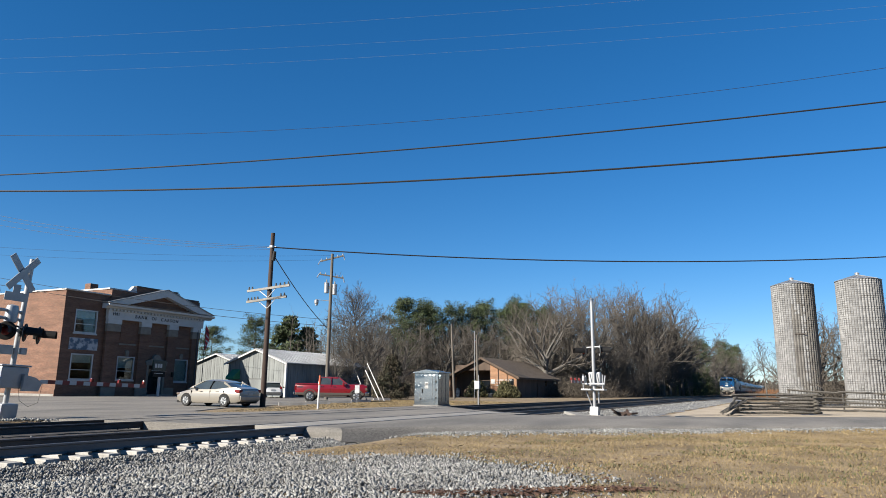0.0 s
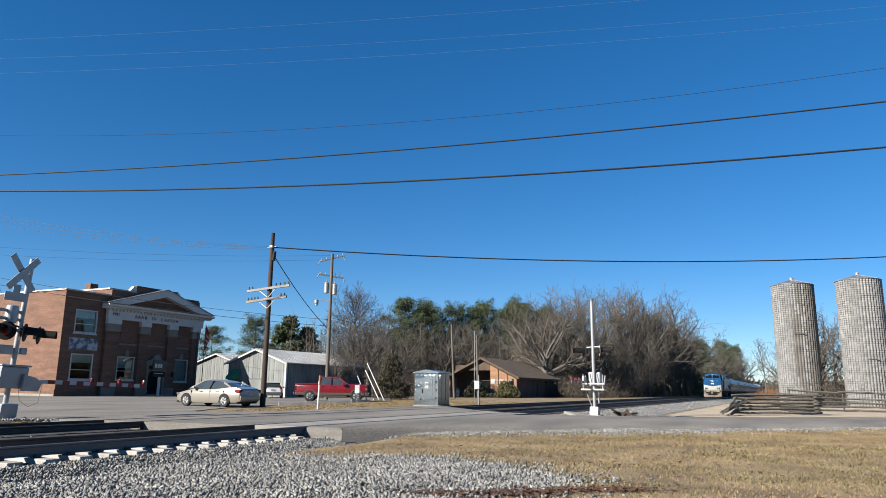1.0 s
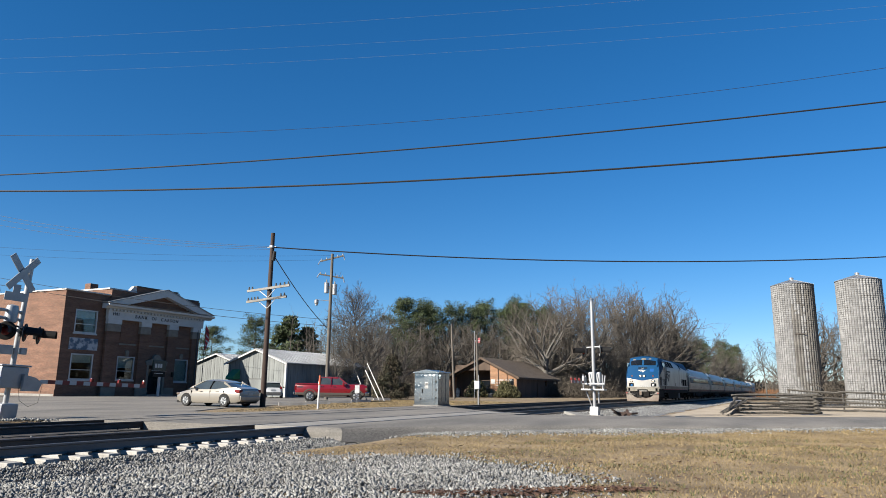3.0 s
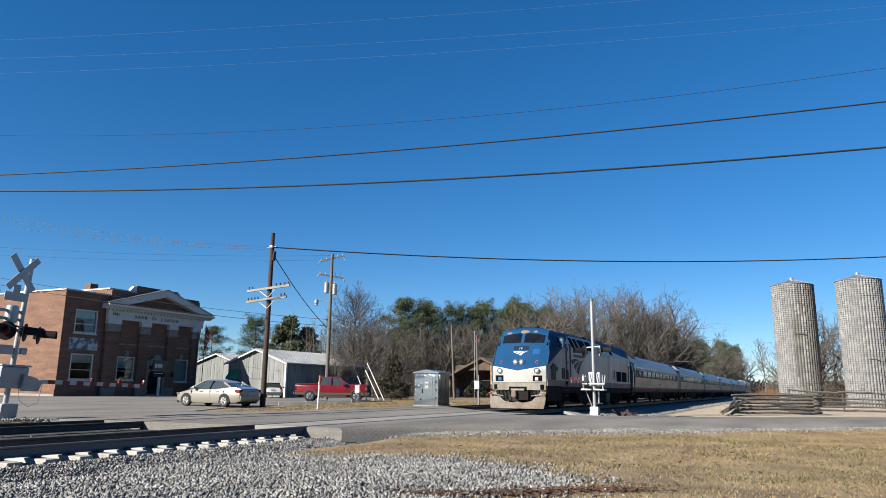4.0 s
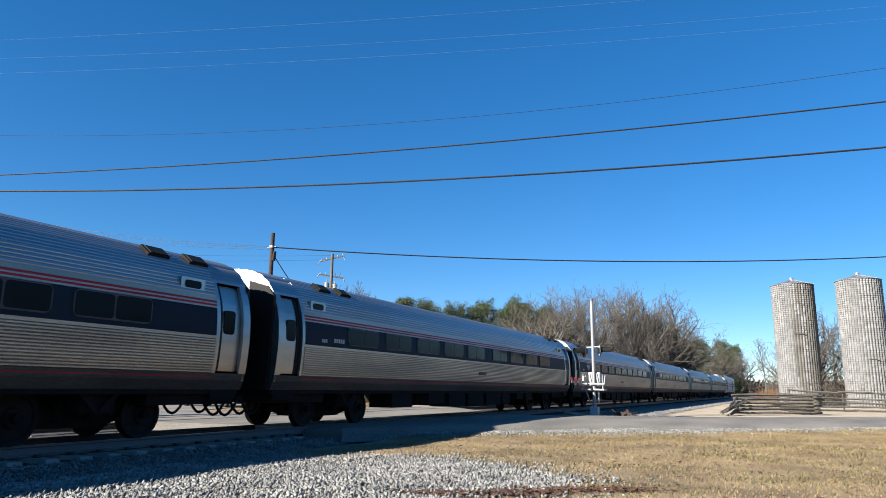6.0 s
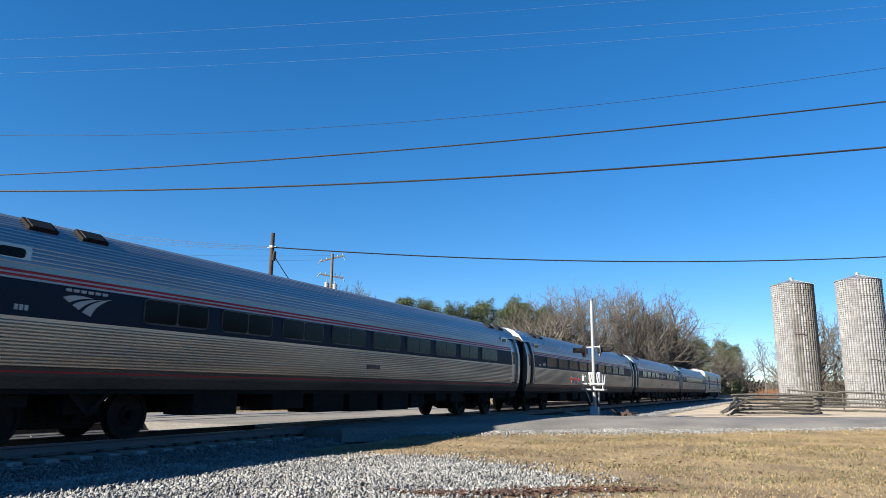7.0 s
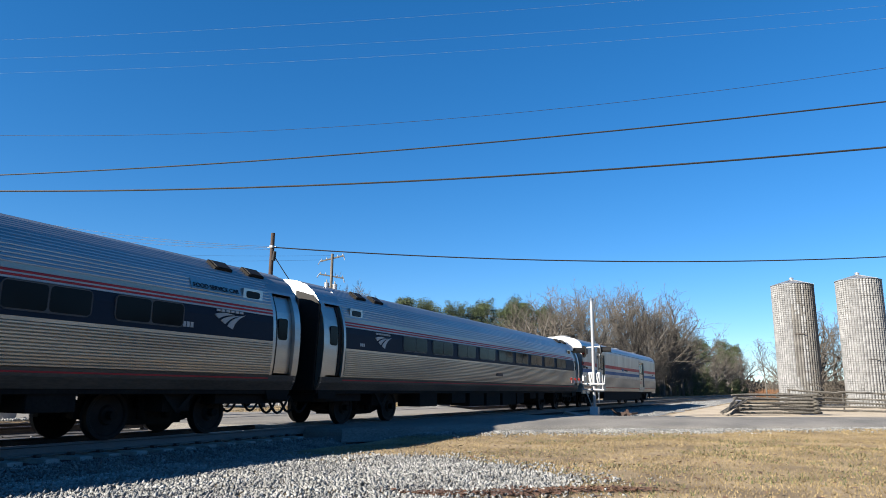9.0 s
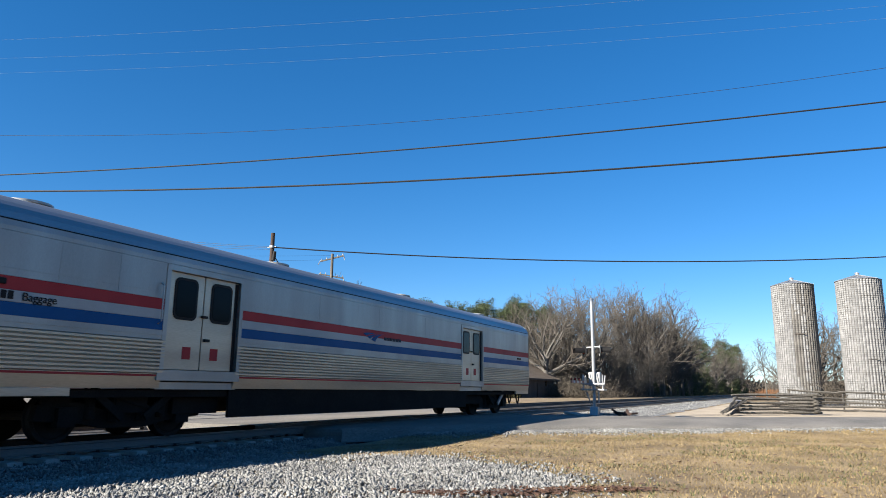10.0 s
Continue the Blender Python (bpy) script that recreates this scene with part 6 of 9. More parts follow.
def post_office():
    b = thing("post_office", "low tan brick post office with brown gable roof", "building")
    x0, x1, y0, y1, g = 91.0, 110.0, 33.6, 43.9, -0.15
    ym, eave, ridge = 38.75, 2.7, 5.25
    part("front_wall", wall(33.6, 37.5, g, 2.7, [(34.0, 34.7, 1.6, 2.45)], x0, x0 + 0.3, "y"), M_POBRICK, b, "sunlit tan brick front")
    part("front_gable", prism([(33.6, 2.705), (37.5, 2.705), (37.5, 4.55)], x0, x0 + 0.3, "x"), M_POBRICK, b, "sunlit tan brick gable")
    part("recess_wall", wall(37.5, y1, g, 4.4, [(38.4, 40.2, g + 0.02, 2.2)], x0 + 2.2, x0 + 2.4, "y"), M_POBROWN, b, "shaded brown wood porch wall")
    part("recess_side", wall(x0 + 0.3, x0 + 2.2, g, 4.5, [], 37.3, 37.5), M_POBRICK, b)
    part("porch_beam", prism([(37.5, 4.55), (37.5, 4.25), (38.75, 4.85), (43.9, 2.45), (43.9, 2.75), (38.75, 5.2)], x0, x0 + 0.15, "x"), M_POBROWN, b, "brown gable beam")
    part("gable_panel", prism([(37.5, 3.6), (41.6, 3.6), (38.75, 4.83), (37.5, 4.24)], x0 + 0.02, x0 + 0.12, "x"), M_POBROWN, b, "brown gable boards")
    part("porch_end", wall(x0, x0 + 2.4, g, 2.7, [], y1 - 0.2, y1), M_POBRICK, b)
    # Shade of the side is put into the colour, darker than the brick front.
    part("side_wall", wall(x0 + 0.3, x1, g, 2.7, [(103.4, 104.4, 1.6, 2.3), (99, 99.9, g + 0.02, 2.05)], y0, y0 + 0.3), M_POBROWN, b, "side wall with its shade in a darker brown")
    part("rear_wall", wall(y0, y1, g, 2.7, [], x1, x1 + 0.3, "y"), M_POBROWN, b)
    part("far_wall", wall(x0 + 2.4, x1, g, 2.7, [], y1 - 0.3, y1), M_POBROWN, b)
    part("rear_gable", prism([(y0, 2.705), (y1, 2.705), (ym, ridge)], x1, x1 + 0.2, "x"), M_POBROWN, b)
    for s in (-1, 1):
        ye = y0 - 0.5 if s < 0 else y1 + 0.5
        ze = eave - 0.22
        roof = part("roof", prism([(ye, ze), (ym, ridge), (ym, ridge + 0.16), (ye, ze + 0.16)], x0 - 0.5, x1 + 0.5, "x"), M_SHINGLE, b, "brown shingle roof slope")
        for k in range(22):
            f0, f1 = k / 22, (k + 1) / 22
            ya, yb = ye + (ym - ye) * f0, ye + (ym - ye) * f1
            za, zb = ze + 0.16 + (ridge - ze) * f0, ze + 0.16 + (ridge - ze) * f1
            part("shingle_course", prism([(ya, za), (yb, zb + 0.004), (yb, zb + 0.01), (ya, za + 0.035)], x0 - 0.52, x1 + 0.52, "x"), M_SHINGLE, roof)
        part("fascia", prism([(ye, ze - 0.12), (ym, ridge - 0.12), (ym, ridge + 0.15), (ye, ze + 0.15)], x0 - 0.56, x0 - 0.525, "x"), M_POBROWN, b, "brown fascia board")
    part("eave_board", box(x0 - 0.5, x1 + 0.5, y0 - 0.55, y0 - 0.505, 2.38, 2.6), M_POBROWN, b)
    part("side_window", box(103.45, 104.35, y0 + 0.1, y0 + 0.14, 1.65, 2.25), M_GLASS, b, "dark side window")
    part("front_window", box(x0 + 0.1, x0 + 0.14, 34.05, 34.65, 1.65, 2.4), M_GLASS, b, "dark front window")
    part("side_door", box(99.02, 99.88, y0 + 0.08, y0 + 0.12, -0.1, 2.03), M_POBROWN, b)
    part("porch_door", box(x0 + 2.28, x0 + 2.32, 38.45, 40.15, -0.1, 2.18), M_GLASS, b, "dark porch door")
    part("drain_pipe", bar((x0 - 0.06, 36.3, 0), (x0 - 0.06, 36.3, 3.9), 0.05), M_PLASTIC, b, "dark rainwater pipe")
    part("air_unit", box(107.5, 108.5, y0 - 0.25, y0 - 0.004, 1.95, 2.3, bevel=0.02), M_GALV, b, "pale air conditioning unit")
    part("emblem_plate", box(x0 - 0.05, x0 - 0.004, 36.75, 37.4, 1.75, 2.35, bevel=0.02), M_WHITE, b, "plain pale emblem plate")
    turn = Euler((0, 0, radians(-90))).to_matrix().to_4x4()
    lettering("sign_text", "UNITED STATES", 0.34, M_WHITE, b, Matrix.Translation((x0 - 0.02, 36.65, 2.15)) @ turn, "white wall lettering")
    lettering("sign_text", "POST OFFICE", 0.34, M_WHITE, b, Matrix.Translation((x0 - 0.02, 36.65, 1.78)) @ turn, "white wall lettering")
    part("sign_bar", box(x0 - 0.03, x0 - 0.004, 34.9, 36.6, 1.48, 1.6), M_WHITE, b, "white bar of lettering")
    part("slab", box(x0 - 1.0, x1, y0 - 0.1, y1 + 0.1, g - 0.2, g + 0.015), M_CONCRETE, b, "concrete slab")
    return b


post_office()
mb = thing("letter_box", "dark blue letter collection box in the porch", "letter box")
part("body", prism(rounded(-0.3, 0.3, 0.15, 1.25, 0.2), -0.3, 0.3, "x"), M_NAVY, mb)
for dx in (-0.22, 0.22):
    part("leg", box(dx - 0.03, dx + 0.03, -0.2, 0.2, 0, 0.15), M_NAVY, mb)
mb.matrix_basis = pose(90.2, 42.0, -0.15)
pot = solo("flower_tub", disc_stack([(0.38, 0), (0.48, 0.05), (0.55, 0.5), (0.6, 0.52), (0.6, 0.6), (0.5, 0.6), (0.48, 0.5)], 20), M_CONCRETE, "pale round concrete flower tub on the lawn", "flower tub", m=pose(89.4, 36.9, -0.13), smooth=True)


def silo(x, y, label, seed):
    s = thing("silo", label, "silo", pose(x, y, -0.25), group="pair of farm silos")
    r, h = 2.13, 13.1
    n, m = 46, 58
    rng = random.Random(seed)
    bm, st = bmesh.new(), bmesh.new()
    for j in range(m):
        z0, z1 = h * j / m + 0.008, h * (j + 1) / m - 0.008
        for i in range(n):
            a0, a1 = math.tau * (i + 0.045) / n, math.tau * (i + 0.955) / n
            am = (a0 + a1) / 2
            # Darker staves run in upright streaks and gather towards bearing 246 degrees.
            darkness = noise.noise((i * 0.8 + seed, j * 0.02, seed)) * 0.75 + (0.95 if seed == 1 else 0.4) * math.cos(am - math.radians(246)) + rng.uniform(-0.06, 0.06) - (0.32 if seed == 2 else 0.12)
            tgt = st if darkness > 0.42 else bm
            ro = r + 0.03 + rng.uniform(-0.008, 0.008)
            vs = [tgt.verts.new((rr * math.cos(a), rr * math.sin(a), z)) for rr, a, z in
                  ((r, a0, z0), (r, a1, z0), (r, a1, z1), (r, a0, z1), (ro, a0 + 0.02, z0 + 0.008), (ro + 0.045, am, z0 + 0.008), (ro, a1 - 0.02, z0 + 0.008), (ro, a1 - 0.02, z1 - 0.008), (ro + 0.045, am, z1 - 0.008), (ro, a0 + 0.02, z1 - 0.008))]
            for f in ((4, 5, 8, 9), (5, 6, 7, 8), (0, 1, 6, 5, 4), (1, 2, 7, 6), (2, 3, 9, 8, 7), (3, 0, 4, 9)):
                tgt.faces.new([vs[k] for k in f])
    part("core", disc_stack([(r - 0.035, 0), (r - 0.035, h)], 44), M_HOOP, s, "dark mortar core")
    tagged(part("tile_cladding", bm, M_STAVE_I, s, "pale glazed tile staves"), kind="stuff")
    tagged(part("dark_cladding", st, M_STAVE_DARK, s, "darker tile staves"), kind="stuff")
    hoop = mesh_of("hoop", disc_stack([(r + 0.02, -0.007), (r + 0.06, -0.007), (r + 0.06, 0.007), (r + 0.02, 0.007)], 44), M_HOOP)
    for j in range(0, m, 5):
        part("hoop", hoop, M_HOOP, s, m=pose(0, 0, h * j / m + (0.15 if j == 0 else 0)))
    part("roof", disc_stack([(r + 0.12, h), (r + 0.12, h + 0.04), (0.35, h + 0.62), (0.35, h + 0.66)], 22), M_TIN, s, "low conical metal roof")
    for i in range(11):
        a = math.tau * i / 11
        part("roof_rib", beam((0.3 * math.cos(a), 0.3 * math.sin(a), h + 0.66), ((r + 0.1) * math.cos(a), (r + 0.1) * math.sin(a), h + 0.06), 0.04, 0.05), M_GALV, s)
    part("finial", disc_stack([(0.2, h + 0.66), (0.2, h + 0.78), (0.26, h + 0.82), (0.22, h + 0.92), (0.08, h + 0.98)], 14), M_GALV, s, "round roof vent")
    part("door_scar", box(-r - 0.09, -r - 0.03, -0.9, 0.15, 7.5, 7.6) if seed == 1 else box(-r - 0.09, -r - 0.03, -0.9, 0.0, 4.7, 4.78), M_HOOP, s, "dark rusted bracket")
    return s


M_STAVE_I = mat("silo_tile_pieces", (0.445, 0.445, 0.441), (0.34, 0.34, 0.337), 0.8, 0.6, bump=0.2, bscale=30, grain=0.2, island=0.16)
silo(86.8, -1.10, "tall pale tile silo, darker on one side", 1)
silo(85.6, -7.45, "tall pale weathered tile silo", 2)

# ---- crossing signals, poles, wires, small fixtures ----
def signal_head(parent, at, facing, with_arm=None):
    """A round black background with red lens and long hood, facing a heading in the plan."""
    d = Vector((facing[0], facing[1], 0)).normalized()
    rot = d.to_track_quat("Y", "Z").to_matrix().to_4x4()
    m = Matrix.Translation(at) @ rot
    head = part("light_target", disc_stack([(0.30, -0.02), (0.30, 0.0), (0.27, 0.012)], 24, "y"), M_BLACK, parent, "round black target disc", m=m)
    part("target_back", disc_stack([(0.29, -0.034), (0.29, -0.021)], 24, "y"), M_GALV, head, "grey back of the target")
    part("lens", disc_stack([(0.155, 0.01), (0.15, 0.05), (0.09, 0.075)], 20, "y"), M_REDLENS, head, "dark red lens", smooth=True)
    hood = bmesh.new()
    ring = []
    for y, k in ((0.02, 1.0), (0.52, 0.82)):
        ring.append([[hood.verts.new((r * math.cos(radians(a)), y if a in range(-20, 201) else y, r * math.sin(radians(a)))) for a in range(-20, 201, 20)] for r in (0.19, 0.178)])
    for k in range(2):
        for i in range(11):
            hood.faces.new((ring[0][k][i], ring[0][k][i + 1], ring[1][k][i + 1], ring[1][k][i]))
    for i in range(11):
        hood.faces.new((ring[1][0][i], ring[1][0][i + 1], ring[1][1][i + 1], ring[1][1][i]))
    part("hood", hood, M_BLACK, head, "black visor")
    part("housing", box(-0.14, 0.14, -0.16, -0.02, -0.14, 0.14, bevel=0.04), M_BLACK, head)


def gate_arm(parent, a, b, z, n, taper=(0.13, 0.10)):
    arm = thing_part = part("gate_arm", beam((*a, z), (*b, z), 0.035, taper[0]), M_WHITE, parent, "red and white gate arm")
    va, vb = Vector((*a, z)), Vector((*b, z))
    for i in range(n):
        p, q = va.lerp(vb, (i + 0.5) / n), va.lerp(vb, (i + 1) / n)
        part("red_band", beam(p, q, 0.045, taper[0] + 0.004), M_REDREF, arm)
    for k in (0.45, 0.72, 0.98):
        p = va.lerp(vb, k)
        part("arm_lamp", box(p.x - 0.05, p.x + 0.05, p.y - 0.05, p.y + 0.05, z + taper[0] / 2, z + taper[0] / 2 + 0.13, bevel=0.02), M_REDLENS, arm, "small red arm lamp")


def left_signal():
    s = thing("crossing_signal", "silver crossing mast with crossbuck, lights and lowered gate", "crossing signal", pose(14.25, 22.86, -0.1, 3.0, 1.5, 0), group="crossing signals")
    part("mast", bar((0, 0, 0.3), (0, 0, 5.25), 0.085, seg=16), M_ALU, s, "silver tube mast", smooth=True)
    part("base", box(-0.28, 0.28, -0.28, 0.28, 0.0, 0.5, bevel=0.04), M_ALU, s, "grey cast base")
    part("foundation", box(-0.42, 0.42, -0.42, 0.42, -0.3, 0.02, bevel=0.02), M_CONCRETE, s)
    q = Matrix.Translation((-0.30, -0.14, 4.72)) @ Euler((0, 0, radians(8))).to_matrix().to_4x4()
    for a in (48, -48):
        blade = part("crossbuck_blade", box(-0.72, 0.72, -0.012, 0.012, -0.115, 0.115), M_ALU, s, "pale crossbuck blade", m=q @ Euler((0, radians(a), 0)).to_matrix().to_4x4() @ Matrix.Translation((0, 0.03 if a > 0 else 0, 0)))
    part("bracket", beam((0, 0, 4.72), (-0.3, -0.12, 4.72), 0.05, 0.05), M_ALU, s)
    tsign = bmesh.new()
    prism([(-0.36, -0.2), (0.36, -0.2), (0.36, 0.08), (0.12, 0.08), (0.12, 0.34), (-0.12, 0.34), (-0.12, 0.08), (-0.36, 0.08)], -0.01, 0.01, "y", tsign)
    part("track_count_sign", tsign, M_ALU, s, "pale T-shaped sign plate", m=Matrix.Translation((-0.42, -0.14, 3.98)))
    part("sign_arm", beam((0, 0, 3.85), (-0.42, -0.12, 3.85), 0.04, 0.04), M_ALU, s)
    part("bell", disc_stack([(0.12, 3.05), (0.19, 3.1), (0.19, 3.5), (0.17, 3.62), (0.05, 3.66)], 18, at=(-0.42, -0.1, 0)), M_GALV, s, "grey warning bell", smooth=True)
    part("bell_arm", path_tube([(-0.42, -0.1, 3.1), (-0.42, -0.1, 2.95), (-0.25, -0.05, 2.86), (0, 0, 2.86)], 0.05, 8), M_GALV, s)
    for z in (3.45, 3.2):
        part("side_arm", bar((0, 0, z), (-1.6, -0.35, z), 0.055), M_ALU, s, "silver side arm")
    part("light_arm", bar((0.05, 0, 2.98), (0.95, 0.3, 2.98), 0.03), M_BLACK, s, "black light bracket")
    part("light_arm", bar((0, 0, 2.98), (-1.3, -0.35, 2.98), 0.03), M_BLACK, s, "black light bracket")
    for at in ((0.16, -0.10, 2.80), (0.80, 0.14, 2.76)):
        signal_head(s, at, (0.72, -0.70))
    for at in ((-0.55, -0.2, 2.80), (-1.15, -0.4, 2.80)):
        signal_head(s, at, (-0.70, -0.72))
    part("junction_box", box(0.12, 0.34, -0.1, 0.1, 2.08, 2.30, bevel=0.02), M_GALV, s, "small junction box")
    part("side_box", box(-0.75, -0.2, -0.2, 0.1, 2.05, 2.35, bevel=0.02), M_GALV, s)
    part("gate_mechanism", box(-0.5, 0.42, -0.28, 0.28, 0.98, 1.68, bevel=0.05), M_ALU, s, "grey gate mechanism case")
    part("mechanism_lid", box(-0.54, 0.46, -0.32, 0.32, 1.685, 1.74, bevel=0.02), M_ALU, s)
    part("arm_clamp", prism([(0.2, 0.92), (0.75, 0.92), (0.85, 1.2), (0.6, 1.36), (0.2, 1.45)], -0.42, -0.3, "y"), M_ALU, s, "silver arm clamp")
    part("counterweight", box(-1.3, -0.5, -0.42, -0.3, 1.0, 1.35, bevel=0.05), M_ALU, s)
    gate_arm(s, (0.8, -0.36), (5.05, -0.4), 1.24, 8)
    part("arm_cable", path_tube([(0.9, -0.36, 1.16), (0.85, -0.36, 0.55), (0.55, -0.34, 0.42), (0.25, -0.3, 0.6), (0.15, -0.3, 1.0)], 0.006, 5), M_BLACK, s)


left_signal()


def right_signal():
    s = thing("crossing_signal", "silver crossing mast with gate mechanism beside the road", "crossing signal", pose(35.0, 8.8, -0.2), group="crossing signals")
    part("mast", bar((0, 0, 0.3), (0, 0, 5.85), 0.085, seg=16), M_ALU, s, "silver tube mast", smooth=True)
    part("base", prism([(-0.24, 0.0), (0.24, 0.0), (0.22, 0.1), (0.15, 0.42), (-0.15, 0.42), (-0.22, 0.1)], -0.2, 0.2, "y"), M_ALU, s, "grey cast base")
    part("foundation", box(-0.34, 0.34, -0.34, 0.34, -0.3, 0.03, bevel=0.02), M_CONCRETE, s)
    # crossbuck and signs seen edge on
    for z in (5.2, 4.75, 4.35, 3.95):
        part("sign_bracket", beam((0.02, 0, z), (0.24, -0.72 if z < 5 else -0.6, z), 0.014, 0.016), M_PLASTIC, s)
    part("sign_edge", beam((0.24, -0.7, 3.95), (0.24, -0.62, 5.25), 0.016, 0.016, up=(1, 0, 0)), M_PLASTIC, s, "sign plate seen on edge")
    part("sign_edge", beam((0.30, -0.6, 4.3), (0.30, -0.55, 5.4), 0.012, 0.012, up=(1, 0, 0)), M_PLASTIC, s)
    part("light_arm", bar((0, 0.45, 3.35), (0, -0.42, 3.40), 0.035), M_ALU, s, "silver light bracket")
    part("light_drop", bar((0, -0.34, 3.4), (0, -0.34, 2.95), 0.05), M_ALU, s)
    signal_head(s, (-0.05, 0.46, 3.15), (-0.62, 0.78))
    signal_head(s, (0.05, -0.36, 3.2), (0.30, -0.95))
    part("gate_mechanism", box(0.1, 0.42, -0.30, 0.30, 1.42, 2.12, bevel=0.05), M_GALV, s, "grey gate mechanism case")
    for y in (-0.22, 0.14):
        part("mechanism_rib", beam((0.06, y, 1.45), (0.06, y + 0.12, 2.08), 0.03, 0.07), M_ALU, s)
    for y in (-0.5, 0.5):
        part("counterweight_bar", beam((-0.1, y, 1.35), (0.3, y, 1.95), 0.04, 0.07), M_ALU, s)
    part("counterweight", box(-0.22, -0.10, -0.58, 0.52, 1.50, 1.58, bevel=0.015), M_ALU, s, "silver counterweight bar")
    part("counterweight", box(-0.24, 0.3, -0.56, 0.62, 1.22, 1.30, bevel=0.015), M_ALU, s)
    part("clamp", box(-0.25, 0.25, 0.43, 0.55, 1.5, 1.9, bevel=0.03), M_GALV, s)
    for y in (0.5, -0.48):
        part("upright", bar((-0.16, y, 1.29), (-0.16, y, 2.0), 0.035), M_ALU, s)
    gate_arm(s, (-0.35, 0.35), (-2.5, 0.45), 1.62, 4, (0.12, 0.1))
    part("stay", bar((0.1, 0.45, 1.2), (0.25, 0.1, 0.2), 0.03), M_ALU, s)
    part("conduit", bar((0.0, -0.22, 0.6), (0.0, -0.22, 1.2), 0.045), M_GALV, s)


right_signal()
rub = thing("rubble_heap", "small heap of dark broken timber beside the mast", "debris", pose(36.3, 7.55, -0.28))
rng = random.Random(11)
for i in range(9):
    part("piece", beam((rng.uniform(-0.5, 0.5), rng.uniform(-0.4, 0.4), rng.uniform(0.02, 0.2)), (rng.uniform(-0.6, 0.6), rng.uniform(-0.6, 0.6), rng.uniform(0.1, 0.4)), 0.12, 0.09), M_POLE, rub)
solo("cover_slab", box(-0.9, 0.9, -0.35, 0.35, -0.05, 0.08, bevel=0.02), M_CONCRETE, "tilted concrete cable cover beside the mast", "cable cover", m=pose(33.6, 9.35, -0.16, 5, -4, 35))


def signal_cabinet():
    c = thing("signal_cabinet", "silver metal railway signal cabinet with peaked roof", "signal cabinet", pose(39.5, 19.8, -0.12))
    w, d, h = 1.6, 1.7, 2.1
    part("base", box(-0.05, w + 0.05, -0.05, d + 0.05, -0.2, 0.12), M_CONCRETE, c, "pale concrete base")
    part("body", box(0, w, 0, d, 0.12, h, bevel=0.02), M_CABINET, c, "brushed metal body")
    part("roof", prism([(-0.08, h), (d + 0.08, h), (d + 0.08, h + 0.06), (d / 2, h + 0.22), (-0.08, h + 0.06)], -0.08, w + 0.08, "x"), M_CABINET, c, "low peaked roof")
    door = part("door", box(-0.025, -0.003, 0.22, 1.25, 0.2, 1.98, bevel=0.008), M_CABINET, c, "flush metal door")
    part("seam", box(-0.03, -0.026, 0.40, 0.42, 0.2, 1.98), M_PLASTIC, door)
    part("handle", box(-0.07, -0.026, 1.08, 1.14, 0.85, 1.12, bevel=0.01), M_BLACK, door, "black handle")
    part("notice", box(-0.032, -0.026, 0.7, 0.95, 1.15, 1.55), M_WHITE, door, "small pale notice")
    for i in range(4):
        part("notice_bar", box(-0.036, -0.0325, 0.74, 0.91, 1.2 + 0.08 * i, 1.24 + 0.08 * i), M_PLASTIC, door)
    part("padlock", box(-0.07, -0.026, 1.2, 1.26, 0.42, 0.52, bevel=0.01), M_BLACK, door)
    for z in (0.5, 1.0, 1.5):
        part("hinge", box(-0.04, -0.003, 0.14, 0.20, z, z + 0.14), M_PLASTIC, c)
    part("vent_pipe", bar((0.15, -0.02, 1.75), (0.15, -0.02, 2.25), 0.05), M_CABINET, c, "vent pipe")
    part("light_box", box(0.05, 0.3, -0.12, -0.003, 1.72, 1.95, bevel=0.02), M_CABINET, c)
    part("rib", box(0.5, 0.54, -0.02, -0.003, 0.2, 2.05), M_CABINET, c)
    part("rib", box(1.05, 1.09, -0.02, -0.003, 0.2, 2.05), M_CABINET, c)
    return c


signal_cabinet()


def insulators(parent, a, b, ks, m=None):
    for k in ks:
        p = Vector(a).lerp(Vector(b), k)
        part("insulator", disc_stack([(0.03, 0.05), (0.06, 0.07), (0.06, 0.14), (0.035, 0.17), (0.05, 0.2), (0.02, 0.24)], 10, at=p), m or M_PLASTIC, parent)


